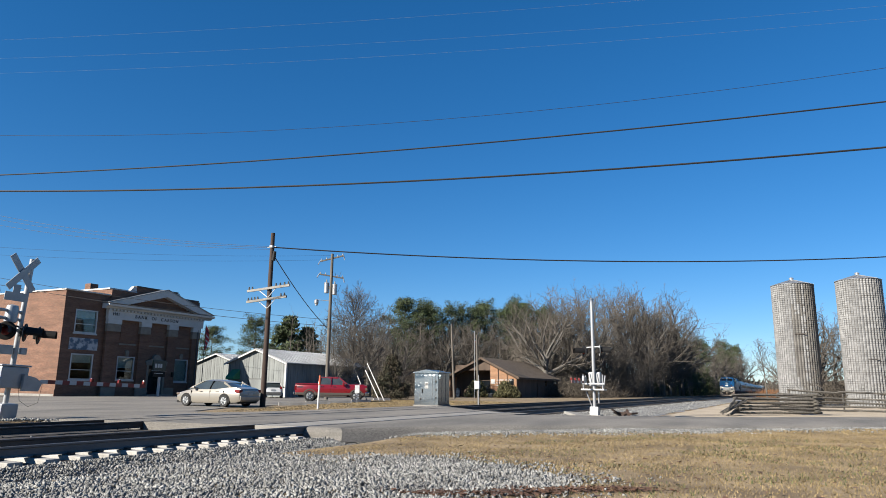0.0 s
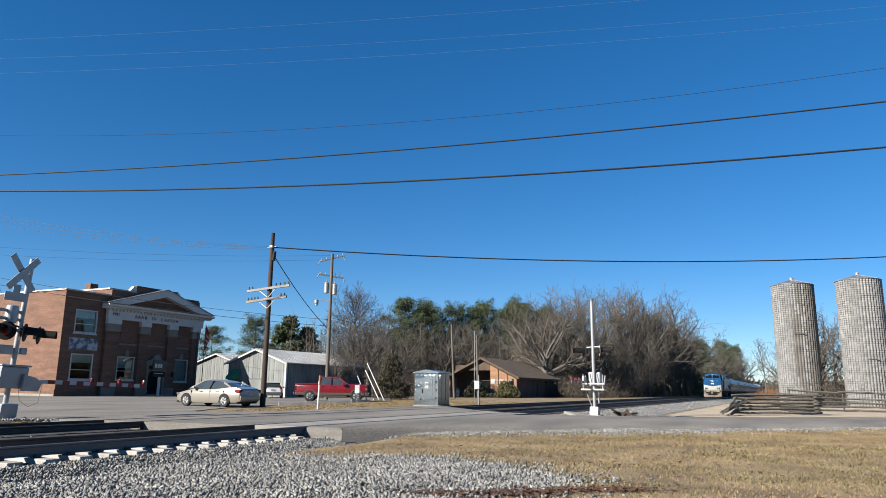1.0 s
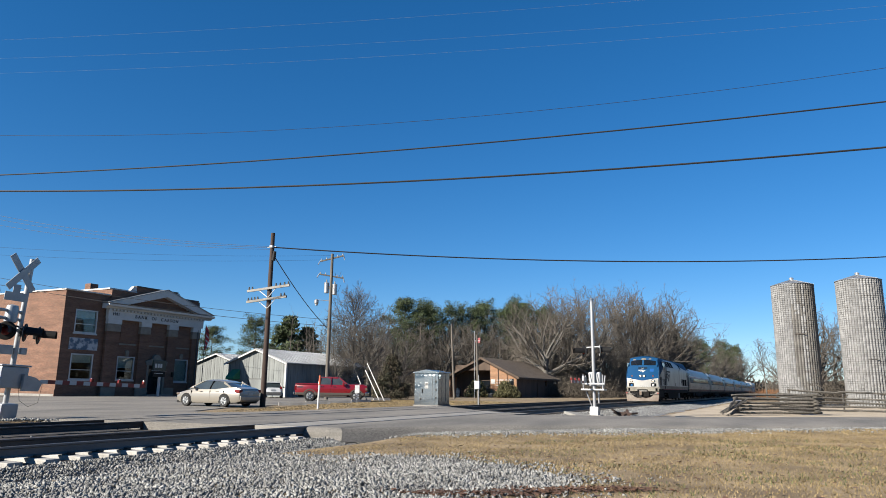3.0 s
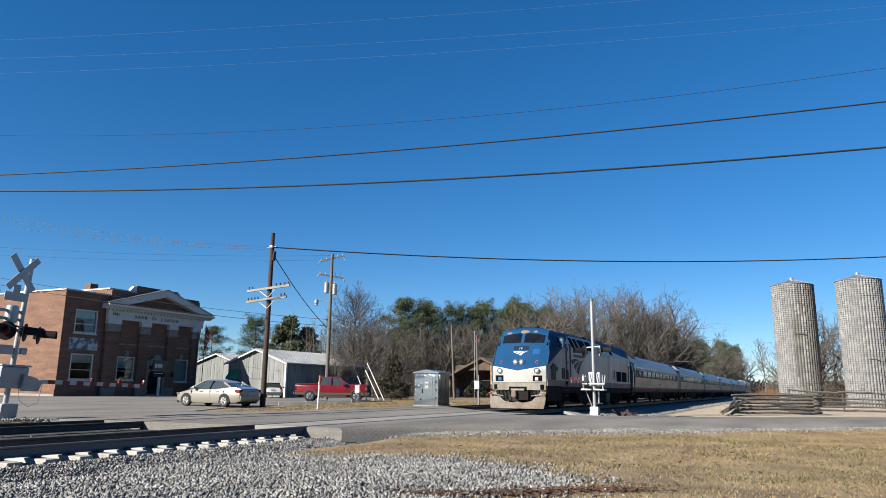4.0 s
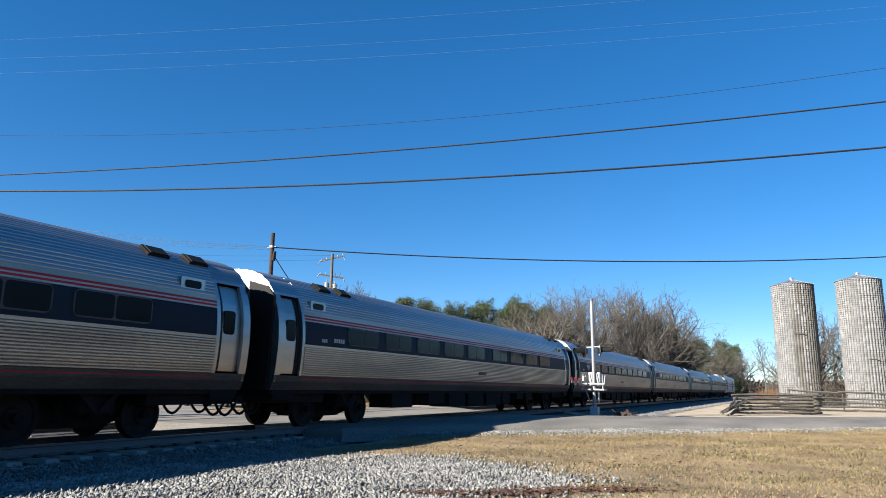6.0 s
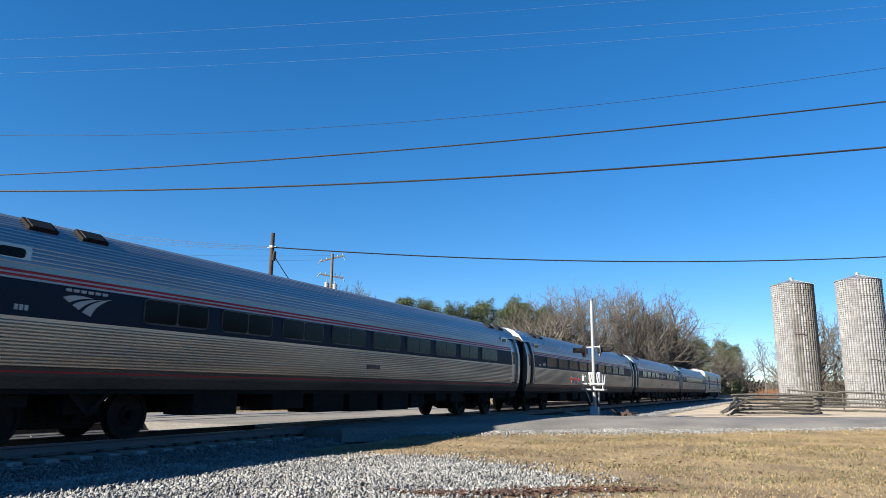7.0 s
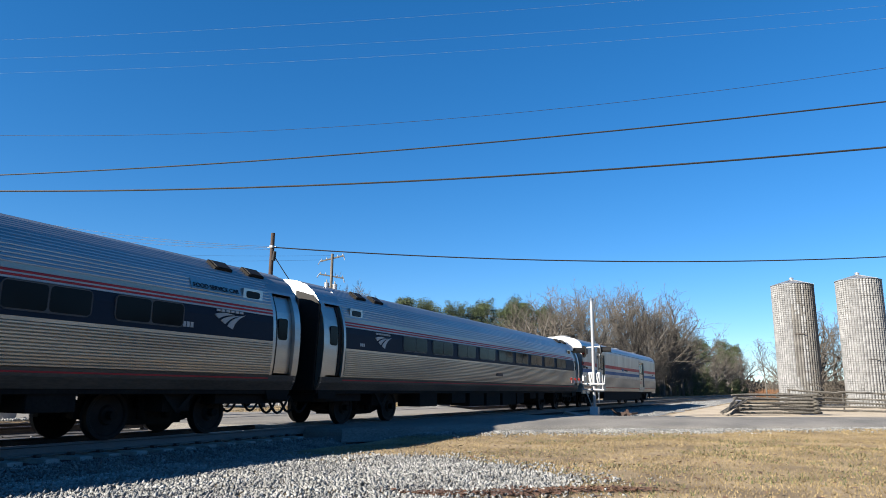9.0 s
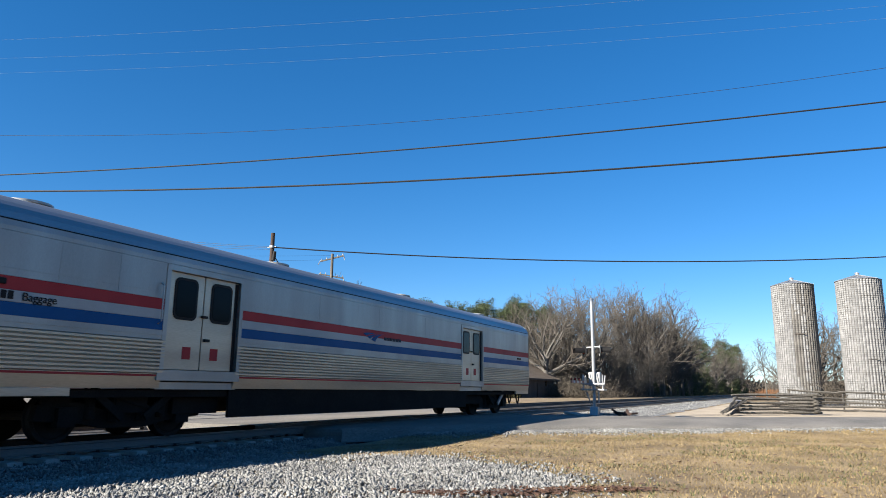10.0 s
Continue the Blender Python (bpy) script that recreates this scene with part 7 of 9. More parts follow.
def tall_pole():
    p = thing("utility_pole", "dark brown wooden utility pole with two grey crossarms", "utility pole", pose(31.5, 26.95, -0.15))
    part("shaft", bar((0, 0, -0.2), (0.0, 0.0, 10.15), 0.165, 0.12, 14), M_POLE, p, "dark creosoted shaft", smooth=True)
    for z, ks in ((6.72, (0.04, 0.12, 0.68, 0.78, 0.88, 0.97)), (6.08, (0.04, 0.12, 0.2, 0.28, 0.86, 0.95))):
        a, b = (-0.2, 1.50, z - 0.02), (-0.2, -1.62 + (6.72 - z) * 0.3, z + 0.18)
        arm = part("crossarm", beam(a, b, 0.10, 0.13), M_ARM, p, "pale grey wooden crossarm")
        insulators(arm, a, b, ks)
        part("arm_brace", beam((-0.12, 0, z - 0.45), (-0.2, -0.6, z + 0.05), 0.02, 0.04), M_GALV, p)
        part("arm_brace", beam((-0.12, 0, z - 0.45), (-0.2, 0.6, z - 0.02), 0.02, 0.04), M_GALV, p)
    part("splice_case", bar((-0.1, -0.22, 8.45), (-0.1, -0.3, 9.0), 0.12, 0.10, 12), M_BLACK, p, "black cable splice case")
    part("band", disc_stack([(0.15, 9.25), (0.18, 9.25), (0.18, 9.38), (0.15, 9.38)], 14), M_GALV, p)
    part("step_bolt", bar((0, -0.3, 9.3), (0, 0.35, 9.3), 0.03), M_GALV, p)


tall_pole()


def transformer_pole():
    p = thing("utility_pole", "grey wooden pole with transformer cans and crossarms", "utility pole", pose(53.0, 38.0, -0.15))
    part("shaft", bar((0, 0, -0.2), (0, 0, 13.6), 0.19, 0.13, 14), M_POLEGREY, p, "weathered grey shaft", smooth=True)
    rt = Vector((0.444, -0.896, 0))
    for z, tilt, w, m in ((13.15, 0.28, 1.05, M_POLEGREY), (11.45, -0.18, 1.1, M_PLASTIC)):
        a, b = -rt * w + Vector((0, 0, z - tilt)), rt * w + Vector((0, 0, z + tilt))
        arm = part("crossarm", beam(a, b, 0.10, 0.13), m, p, "wooden crossarm")
        insulators(arm, a, b, (0.03, 0.25, 0.75, 0.97), M_GALV)
        part("cutout", bar(a + Vector((0, 0, 0.1)), a + Vector((-0.3, 0.1, -0.35)), 0.05), M_GALV, p, "grey fuse cutout")
        part("cutout", bar(b + Vector((0, 0, 0.1)), b + Vector((0.1, -0.1, -0.4)), 0.05), M_GALV, p, "grey fuse cutout")
    for k, z in ((-0.42, 10.35), (0.36, 10.2)):
        at = rt * k
        can = part("transformer", disc_stack([(0.19, z - 0.52), (0.22, z - 0.48), (0.22, z + 0.36), (0.24, z + 0.38), (0.24, z + 0.45), (0.12, z + 0.52)], 18, at=at), M_GALV, p, "grey transformer can", smooth=True)
        part("bushing", disc_stack([(0.05, z + 0.5), (0.07, z + 0.6), (0.03, z + 0.8)], 10, at=at + Vector((0.05, 0.05, 0))), M_ARM, can)
        part("hanger", beam(at + Vector((0, 0, z)), Vector((0, 0, z)), 0.08, 0.3), M_GALV, p)
    lamp = part("lamp_arm", bar((0, 0, 9.1), -rt * 1.25 + Vector((0, 0, 9.2)), 0.03), M_GALV, p, "street light arm")
    part("lamp", disc_stack([(0.06, 9.25), (0.2, 9.15), (0.2, 8.9), (0.13, 8.75), (0.13, 8.66)], 14, at=-rt * 1.3), M_GALV, lamp, "pale street light head")
    for z in (11.9, 10.6):
        part("jumper", path_tube([tuple(rt * (0.9 - 0.2 * i) + Vector((0, 0, z - 0.7 * math.sin(i)))) for i in range(4)], 0.015, 4), M_WIRE, p)


transformer_pole()
p = thing("utility_pole", "slim grey wooden pole in front of the trees", "utility pole", pose(74.0, 35.0, -0.15))
part("shaft", bar((0, 0, -0.2), (-0.9, 0, 8.6), 0.15, 0.11, 12), M_POLEGREY, p, smooth=True)
p = thing("meter_pole", "short grey pole with a metal meter box", "utility pole", pose(48.4, 20.9, -0.15))
part("shaft", bar((0, 0, -0.1), (-0.25, 0.05, 5.2), 0.10, 0.075, 10), M_POLEGREY, p, smooth=True)
part("meter_box", box(-0.32, -0.1, -0.2, 0.2, 1.15, 1.75, bevel=0.03), M_GALV, p, "grey metal meter box")
part("conduit", bar((-0.2, -0.1, 0), (-0.22, -0.1, 2.2), 0.035), M_GALV, p)
fp = thing("flagpole", "thin white flagpole before the post office", "flagpole", pose(86.0, 37.7, -0.15))
part("shaft", bar((0, 0, 0), (0, 0, 8.7), 0.06, 0.04, 8), M_ALU, fp)
part("ball", disc_stack([(0.02, 8.68), (0.08, 8.74), (0.02, 8.82)], 10), M_ALU, fp)
FLAG = part("flag", box(0.04, 0.06, -0.75, -0.02, 7.3, 7.95), M_TRED, fp, "red and white striped flag")
for i in range(3):
    part("flag_stripe", box(0.032, 0.068, -0.755, -0.02, 7.36 + 0.2 * i, 7.44 + 0.2 * i), M_WHITE, FLAG)
part("flag_canton", box(0.028, 0.072, -0.35, -0.015, 7.65, 7.955), M_NAVY, FLAG, "navy canton")


# guy wires with pale guards
gw = thing("guy_wires", "pale yellow guards on guy wires by the parking", "guy wire")
for k, (b0, top) in enumerate((((49.6, 31.4), 8.6), ((51.2, 31.2), 9.6), ((51.5, 30.9), 10.6))):
    a, t = Vector((b0[0], b0[1], -0.1)), Vector((53.0, 38.0, top))
    part("wire", path_tube([a.lerp(t, i / 4) for i in range(5)], 0.012, 4), M_WIRE, gw, "thin dark guy wire")
    part("guard", bar(a, a.lerp(t, (0.24, 0.27, 0.30)[k]), 0.038, seg=8), M_TWHITE, gw, "pale plastic guard")

# marker post, small sign, wheel stops
mp = thing("marker_post", "white marker post with orange top on the verge", "marker post", pose(30.4, 22.3, -0.12))
part("post", bar((0, 0, 0), (0.06, 0, 1.25), 0.055, seg=10), M_WHITE, mp)
part("orange_top", bar((0.06, 0, 1.25), (0.085, 0, 1.75), 0.058, seg=10), M_ORANGE, mp, "orange sleeve")
sp = thing("small_sign", "small pale sign plate on a thin post", "sign", pose(43.6, 28.5, -0.1))
part("post", bar((0, 0, 0), (0, 0, 1.25), 0.025, seg=8), M_GALV, sp)
part("plate", box(-0.04, -0.025, -0.2, 0.2, 0.72, 1.3), M_ALU, sp, "pale plate turned away")
STOP_BM = prism([(-0.10, -0.04), (0.10, -0.04), (0.08, 0.17), (-0.08, 0.17)], -0.85, 0.85, "x")
first = None
rng = random.Random(5)
for i, (x, y) in enumerate(((34.9, 27.5), (39.4, 28.9), (43.2, 29.7), (46.9, 30.3), (54.5, 33.0))):
    m = pose(x, y, -0.08, 0, 0, 18 - 52 + rng.uniform(-8, 8) if i > 2 else -40 + rng.uniform(-6, 6))
    if first is None:
        first = solo("wheel_stop", STOP_BM, M_TIE, "worn pale concrete wheel stop", "wheel stop", group="wheel stops", m=m)
    else:
        copy_thing(first, m)


# ---- overhead wires ----
def wire(a, b, sag, r, name="overhead_wire", label="dark overhead cable", m=None):
    a, b = Vector(a), Vector(b)
    pts = []
    for i in range(33):
        k = i / 32
        p = a.lerp(b, k)
        p.z -= sag * 4 * k * (1 - k)
        pts.append(p)
    return solo(name, path_tube(pts, r, 5), m or M_WIRE, label, "cable", group="overhead cables")


wire((15.3, 56.5, 12.35), (36.2, -20.5, 11.95), 1.8, 0.044, label="thick dark cable high over the road")
wire((15.2, 56.4, 12.35), (36.2, -20.6, 14.1), 1.44, 0.035, label="dark cable high over the road")
wire((16.5, 52.3, 15.7), (35.8, -19.8, 16.1), 2.7, 0.010, label="thin grey overhead wire")
for z0, z1, x1, y1, sag in ((13.0, 13.6, 24.4, -8.0, 0.4), (12.4, 12.8, 24.6, -8.3, 0.5), (11.8, 12.4, 24.6, -8.3, 0.5)):
    wire((10.6, 31.0, z0), (x1, y1, z1), sag, 0.0018, label="thin pale overhead wire", m=M_WIREPALE)
wire((31.5, 26.8, 9.12), (62.7, -22.6, 11.75), 1.24, 0.038, label="dark cable from the tall pole over the crossing")
wire((31.4, 26.7, 8.6), (53.0, 37.9, 6.2), 0.35, 0.03, label="dark cable sloping to the transformer pole")
for dz in (0.0, -0.35, -0.85):
    wire((31.5, 27.1, 9.2 + dz * 0.2), (23.4, 54.0, 13.9 + dz), 0.75, 0.010, label="thin dark cable from the tall pole")
for z0, z1 in ((13.3, 12.6), (12.9, 11.9)):
    wire((53.0, 38.0, z0), (33.0, 63.0, z1), 0.4, 0.008, label="thin dark wire from the transformer pole")
for z0, z1, r in ((7.2, 10.8, 0.018), (6.6, 10.2, 0.022)):
    wire((53.0, 38.0, z0), (33.5, 65.0, z1), 0.5, r, label="dark cable from the transformer pole")
wire((53.0, 38.0, 7.4), (74.0, 35.0, 8.2), 0.6, 0.014, label="dark cable between poles by the trees")
wire((53.0, 38.0, 6.0), (58.0, 60.0, 4.6), 0.6, 0.012, label="thin service cable to the barn")

# ---- vehicles ----
def body_loft(sections):
    """A car body through cross-sections: each is (x, [(half width, z), ...]) from sill to centre top."""
    bm = bmesh.new()
    rings = []
    for x, pts in sections:
        ring = [bm.verts.new((x, -p[0], p[1])) for p in pts] + [bm.verts.new((x, p[0], p[1])) for p in reversed(pts)]
        rings.append(ring)
    for a, b in zip(rings, rings[1:]):
        for i in range(len(a)):
            j = (i + 1) % len(a)
            bm.faces.new((a[i], a[j], b[j], b[i]))
    bm.faces.new(list(reversed(rings[0])))
    bm.faces.new(rings[-1])
    bmesh.ops.recalc_face_normals(bm, faces=bm.faces[:])
    return bm


def road_wheel(parent, x, y, r, side, spokes=7, m=None):
    w = part("wheel", disc_stack([(r * 0.62, -0.10), (r * 0.95, -0.11), (r, -0.07), (r, 0.07), (r * 0.95, 0.11), (r * 0.62, 0.10)], 24, "y"), M_TYRE, parent, "black tyre", smooth=True, m=pose(x, y, r))
    part("rim", disc_stack([(r * 0.62, -0.107), (r * 0.62, 0.107)], 20, "y"), M_GALV, w)
    sp = bmesh.new()
    yy = side * 0.108
    for i in range(spokes):
        a = math.tau * i / spokes
        beam((0.04 * math.cos(a), yy, 0.04 * math.sin(a)), (r * 0.64 * math.cos(a), yy, r * 0.64 * math.sin(a)), 0.03, r * 0.24, sp, up=(0, 1, 0))
    disc_stack([(r * 0.2, -0.1), (r * 0.2, 0.1)], 12, "y", sp)
    part("spokes", sp, m or M_ALU, w, "silver spokes")


def greenhouse(x0, x1, x2, x3, zb, zt, wb, wt):
    """Glass house of a car: screen foot, roof front, roof rear, rear window foot."""
    return [(x0, [(wb, zb - 0.03), (wb - 0.01, zb), (0, zb + 0.01)]), (x1, [(wb, zb - 0.03), (wt, zt - 0.04), (0, zt)]), (x2, [(wb, zb - 0.03), (wt, zt - 0.05), (0, zt - 0.01)]), (x3, [(wb, zb - 0.03), (wb - 0.02, zb + 0.02), (0, zb + 0.03)])]


def arches(parent, xs, half, r, m):
    for x in xs:
        for s in (-1, 1):
            a = bmesh.new()
            outer = [(x + (r + 0.07) * math.cos(radians(k)), r + (r + 0.07) * math.sin(radians(k))) for k in range(-15, 196, 15)]
            part("wheel_arch", prism(outer, *sorted((s * (half - 0.24), s * (half + 0.004))), "y", a), m, parent, "dark wheel arch")


def sedan(m):
    c = thing("sedan", "champagne gold sedan parked on the asphalt", "car", m)
    # x forward, origin under the middle
    L = 2.41
    secs = []
    for x, w, zs, zb, zt in ((-2.41, 0.70, 0.42, 0.78, 0.86), (-2.36, 0.80, 0.30, 0.80, 0.98), (-2.1, 0.87, 0.24, 0.80, 1.06), (-1.5, 0.905, 0.22, 0.80, 1.06), (-0.9, 0.91, 0.20, 0.80, 1.0), (0.2, 0.91, 0.20, 0.78, 0.98),
                             (0.9, 0.905, 0.20, 0.76, 0.97), (1.35, 0.90, 0.22, 0.74, 0.92), (1.9, 0.86, 0.22, 0.70, 0.82), (2.25, 0.76, 0.26, 0.62, 0.72), (2.40, 0.60, 0.34, 0.54, 0.62)):
        secs.append((x, [(w - 0.06, zs), (w, zs + 0.12), (w, zb - 0.08), (w - 0.03, zb), (w - 0.10, zt - 0.04), (w * 0.7, zt - 0.01), (0, zt)]))
    part("body", body_loft(secs), M_CHAMP, c, "champagne gold bodywork", smooth=True)
    arc = ((-1.95, 1.04), (-1.65, 1.16), (-1.3, 1.29), (-0.9, 1.39), (-0.4, 1.445), (0.1, 1.45), (0.45, 1.39), (0.8, 1.25), (1.15, 1.06), (1.35, 0.97))

    def house(x, z, out):
        k = (z - 0.93) / 0.52
        top = 0.78 - 0.17 * k
        return (x, [(0.835 - 0.02 * abs(x), 0.93), (0.5 * (0.83 + top) + 0.02 * k, 0.93 + (z - 0.93) * 0.52), (top + out, z - 0.06 * k - 0.01 + out), (top * 0.7, z - 0.012 * k + out), (0, z + out)])

    gh = part("glasshouse", body_loft([house(x, z, 0.0) for x, z in arc]), M_CARGLASS, c, "tinted windows", smooth=True)
    part("roof", body_loft([(x, p[2:]) for x, p in (house(x, z, 0.012) for x, z in arc[2:7])]), M_CHAMP, c, "champagne gold roof", smooth=True)
    for s in (-1, 1):
        part("rear_pillar", beam((-1.70, s * 0.775, 1.0), (-1.12, s * 0.665, 1.30), 0.05, 0.15), M_CHAMP, gh)
        part("centre_pillar", beam((-0.28, s * 0.84, 0.95), (-0.38, s * 0.66, 1.38), 0.04, 0.09), M_BLACK, gh)
        part("front_pillar", beam((1.22, s * 0.79, 0.98), (0.42, s * 0.645, 1.365), 0.05, 0.06), M_CHAMP, gh)
        part("mirror", box(0.72, 0.9, *sorted((s * 0.88, s * 1.05)), 0.95, 1.08, bevel=0.03), M_CHAMP, c, "wing mirror")
        part("tail_lamp", box(-2.40, -2.06, *sorted((s * 0.58, s * 0.865)), 0.76, 0.92, bevel=0.03), M_TAIL, c, "red tail lamp")
        part("head_lamp", box(1.95, 2.28, *sorted((s * 0.55, s * 0.8)), 0.62, 0.74, bevel=0.04), M_LAMPGLASS, c, "clear head lamp")
        for x in (0.35, -0.85):
            part("door_handle", box(x - 0.1, x + 0.1, *sorted((s * 0.905, s * 0.93)), 0.80, 0.83), M_CHAMP, c)
        for x in (1.05, -0.32, -1.3):
            part("door_gap", box(x - 0.004, x + 0.004, *sorted((s * 0.85, s * 0.9125)), 0.3, 0.86), M_BLACK, c)
    part("number_plate", box(-2.425, -2.40, -0.16, 0.16, 0.62, 0.76), M_ALU, c, "plain number plate bar")
    part("rear_bumper", box(-2.44, -2.30, -0.78, 0.78, 0.34, 0.58, bevel=0.05), M_CHAMP, c)
    part("trunk_trim", box(-2.42, -2.38, -0.45, 0.45, 0.80, 0.83), M_CHROME, c)
    arches(c, (1.40, -1.38), 0.905, 0.325, M_BLACK)
    for x in (1.40, -1.38):
        for s in (-1, 1):
            road_wheel(c, x, s * 0.825, 0.325, s)
    part("underbody", box(-2.2, 2.2, -0.78, 0.78, 0.18, 0.32), M_BLACK, c)
    return c


sedan(pose(29.82, 28.8, -0.085, 0, 0, 90))


def pickup(m):
    c = thing("pickup_truck", "red crew cab pickup truck with taupe lower trim", "pickup truck", m)
    lower = [(x, [(w - 0.05, 0.48), (w, 0.56), (w, zb - 0.1), (w - 0.02, zb), (w - 0.08, zt - 0.02), (w * 0.6, zt), (0, zt + dz)]) for x, w, zb, zt, dz in
             ((-2.92, 0.96, 1.16, 1.30, 0), (-2.85, 1.0, 1.18, 1.33, 0), (-1.1, 1.0, 1.18, 1.34, 0), (-1.08, 1.0, 1.18, 1.34, 0), (1.0, 1.0, 1.16, 1.32, 0), (1.6, 0.99, 1.17, 1.36, 0.03), (2.5, 0.97, 1.15, 1.33, 0.04), (2.78, 0.90, 1.1, 1.25, 0.02))]
    part("body", body_loft(lower), M_TRUCKRED, c, "deep red bodywork", smooth=True)
    gh = part("cab_glass", body_loft([(-1.05, [(0.90, 1.30), (0.74, 1.84), (0.5, 1.88), (0, 1.90)]), (-0.4, [(0.92, 1.30), (0.76, 1.87), (0.5, 1.91), (0, 1.93)]), (0.5, [(0.92, 1.29), (0.74, 1.85), (0.5, 1.89), (0, 1.91)]), (1.35, [(0.90, 1.27), (0.86, 1.31), (0.5, 1.33), (0, 1.34)])]), M_CARGLASS, c, "dark cab windows", smooth=True)
    part("roof", body_loft([(-1.08, [(0.75, 1.80), (0.72, 1.88), (0.4, 1.915), (0, 1.92)]), (-0.3, [(0.78, 1.80), (0.74, 1.915), (0.4, 1.945), (0, 1.96)]), (0.4, [(0.77, 1.80), (0.72, 1.90), (0.4, 1.93), (0, 1.94)]), (0.66, [(0.73, 1.78), (0.69, 1.83), (0.4, 1.86), (0, 1.87)])]), M_TRUCKRED, c, "red cab roof", smooth=True)
    part("bed_floor", box(-2.8, -1.12, -0.85, 0.85, 1.335, 1.345), M_BLACK, c, "dark load bed")
    for s in (-1, 1):
        part("bed_rail", box(-2.9, -1.1, *sorted((s * 0.86, s * 0.98)), 1.30, 1.40, bevel=0.02), M_TRUCKRED, c)
        part("rear_pillar", beam((-1.05, s * 0.90, 1.3), (-0.98, s * 0.76, 1.86), 0.06, 0.2), M_TRUCKRED, gh)
        part("centre_pillar", beam((-0.08, s * 0.93, 1.3), (-0.1, s * 0.77, 1.86), 0.05, 0.12), M_TRUCKRED, gh)
        part("front_pillar", beam((1.28, s * 0.885, 1.29), (0.6, s * 0.745, 1.83), 0.06, 0.08), M_TRUCKRED, gh)
        part("mirror", box(0.85, 1.02, *sorted((s * 1.0, s * 1.24)), 1.25, 1.5, bevel=0.03), M_TRUCKRED, c, "wing mirror")
        part("rocker_trim", box(-2.88, 2.6, *sorted((s * 0.95, s * 1.006)), 0.5, 0.68, bevel=0.02), M_TAUPE, c, "taupe lower trim")
        part("running_board", box(-1.0, 1.2, *sorted((s * 0.9, s * 1.06)), 0.36, 0.46, bevel=0.02), M_TAUPE, c, "running board")
        part("head_lamp", box(2.55, 2.82, *sorted((s * 0.62, s * 0.93)), 0.88, 1.08, bevel=0.03), M_LAMPGLASS, c, "head lamp")
        part("tail_lamp", box(-2.96, -2.80, *sorted((s * 0.86, s * 1.005)), 0.85, 1.22, bevel=0.02), M_TAIL, c, "red tail lamp")
        part("door_handle", box(0.1, 0.32, *sorted((s * 1.0, s * 1.025)), 1.13, 1.17), M_CHROME, c, "chrome door handle")
        part("door_handle", box(-0.9, -0.68, *sorted((s * 1.0, s * 1.025)), 1.13, 1.17), M_CHROME, c, "chrome door handle")
        for x in (1.15, -0.08, -1.09):
            part("door_gap", box(x - 0.006, x + 0.006, *sorted((s * 0.9, s * 1.003)), 0.7, 1.26), M_BLACK, c)
        part("fender_badge", box(1.25, 1.4, *sorted((s * 0.98, s * 1.004)), 0.98, 1.06), M_CHROME, c)
        part("bed_decal", box(-2.75, -2.3, *sorted((s * 0.98, s * 1.004)), 1.06, 1.16), M_LOGO, c, "plain decal bar")
        for x in (1.95, -1.75):
            tr = bmesh.new()
            pts = [(x + 0.56 * math.cos(radians(k)), 0.42 + 0.56 * math.sin(radians(k))) for k in range(5, 176, 17)] + [(x + 0.47 * math.cos(radians(k)), 0.42 + 0.47 * math.sin(radians(k))) for k in range(175, 4, -17)]
            part("arch_trim", prism(pts, *sorted((s * 0.96, s * 1.02)), "y", tr), M_TAUPE, c, "taupe wheel arch trim")
    part("grille", box(2.74, 2.84, -0.62, 0.62, 0.82, 1.12, bevel=0.02), M_BLACK, c, "dark grille")
    for z in (0.9, 1.0):
        part("grille_bar", box(2.83, 2.86, -0.6, 0.6, z - 0.03, z + 0.03), M_CHROME, c, "chrome grille bar")
    part("front_bumper", box(2.65, 2.95, -0.97, 0.97, 0.46, 0.74, bevel=0.05), M_CHROME, c, "chrome front bumper")
    part("rear_bumper", box(-3.05, -2.88, -0.97, 0.97, 0.52, 0.74, bevel=0.03), M_CHROME, c, "chrome rear bumper")
    arches(c, (1.95, -1.75), 0.995, 0.42, M_BLACK)
    for x in (1.95, -1.75):
        for s in (-1, 1):
            road_wheel(c, x, s * 0.925, 0.41, s, 6, M_CHROME)
    part("chassis", box(-2.7, 2.5, -0.7, 0.7, 0.34, 0.5), M_BLACK, c, "dark chassis")
    return c


pickup(pose(47.55, 33.45, -0.085, 0, 0, -60))


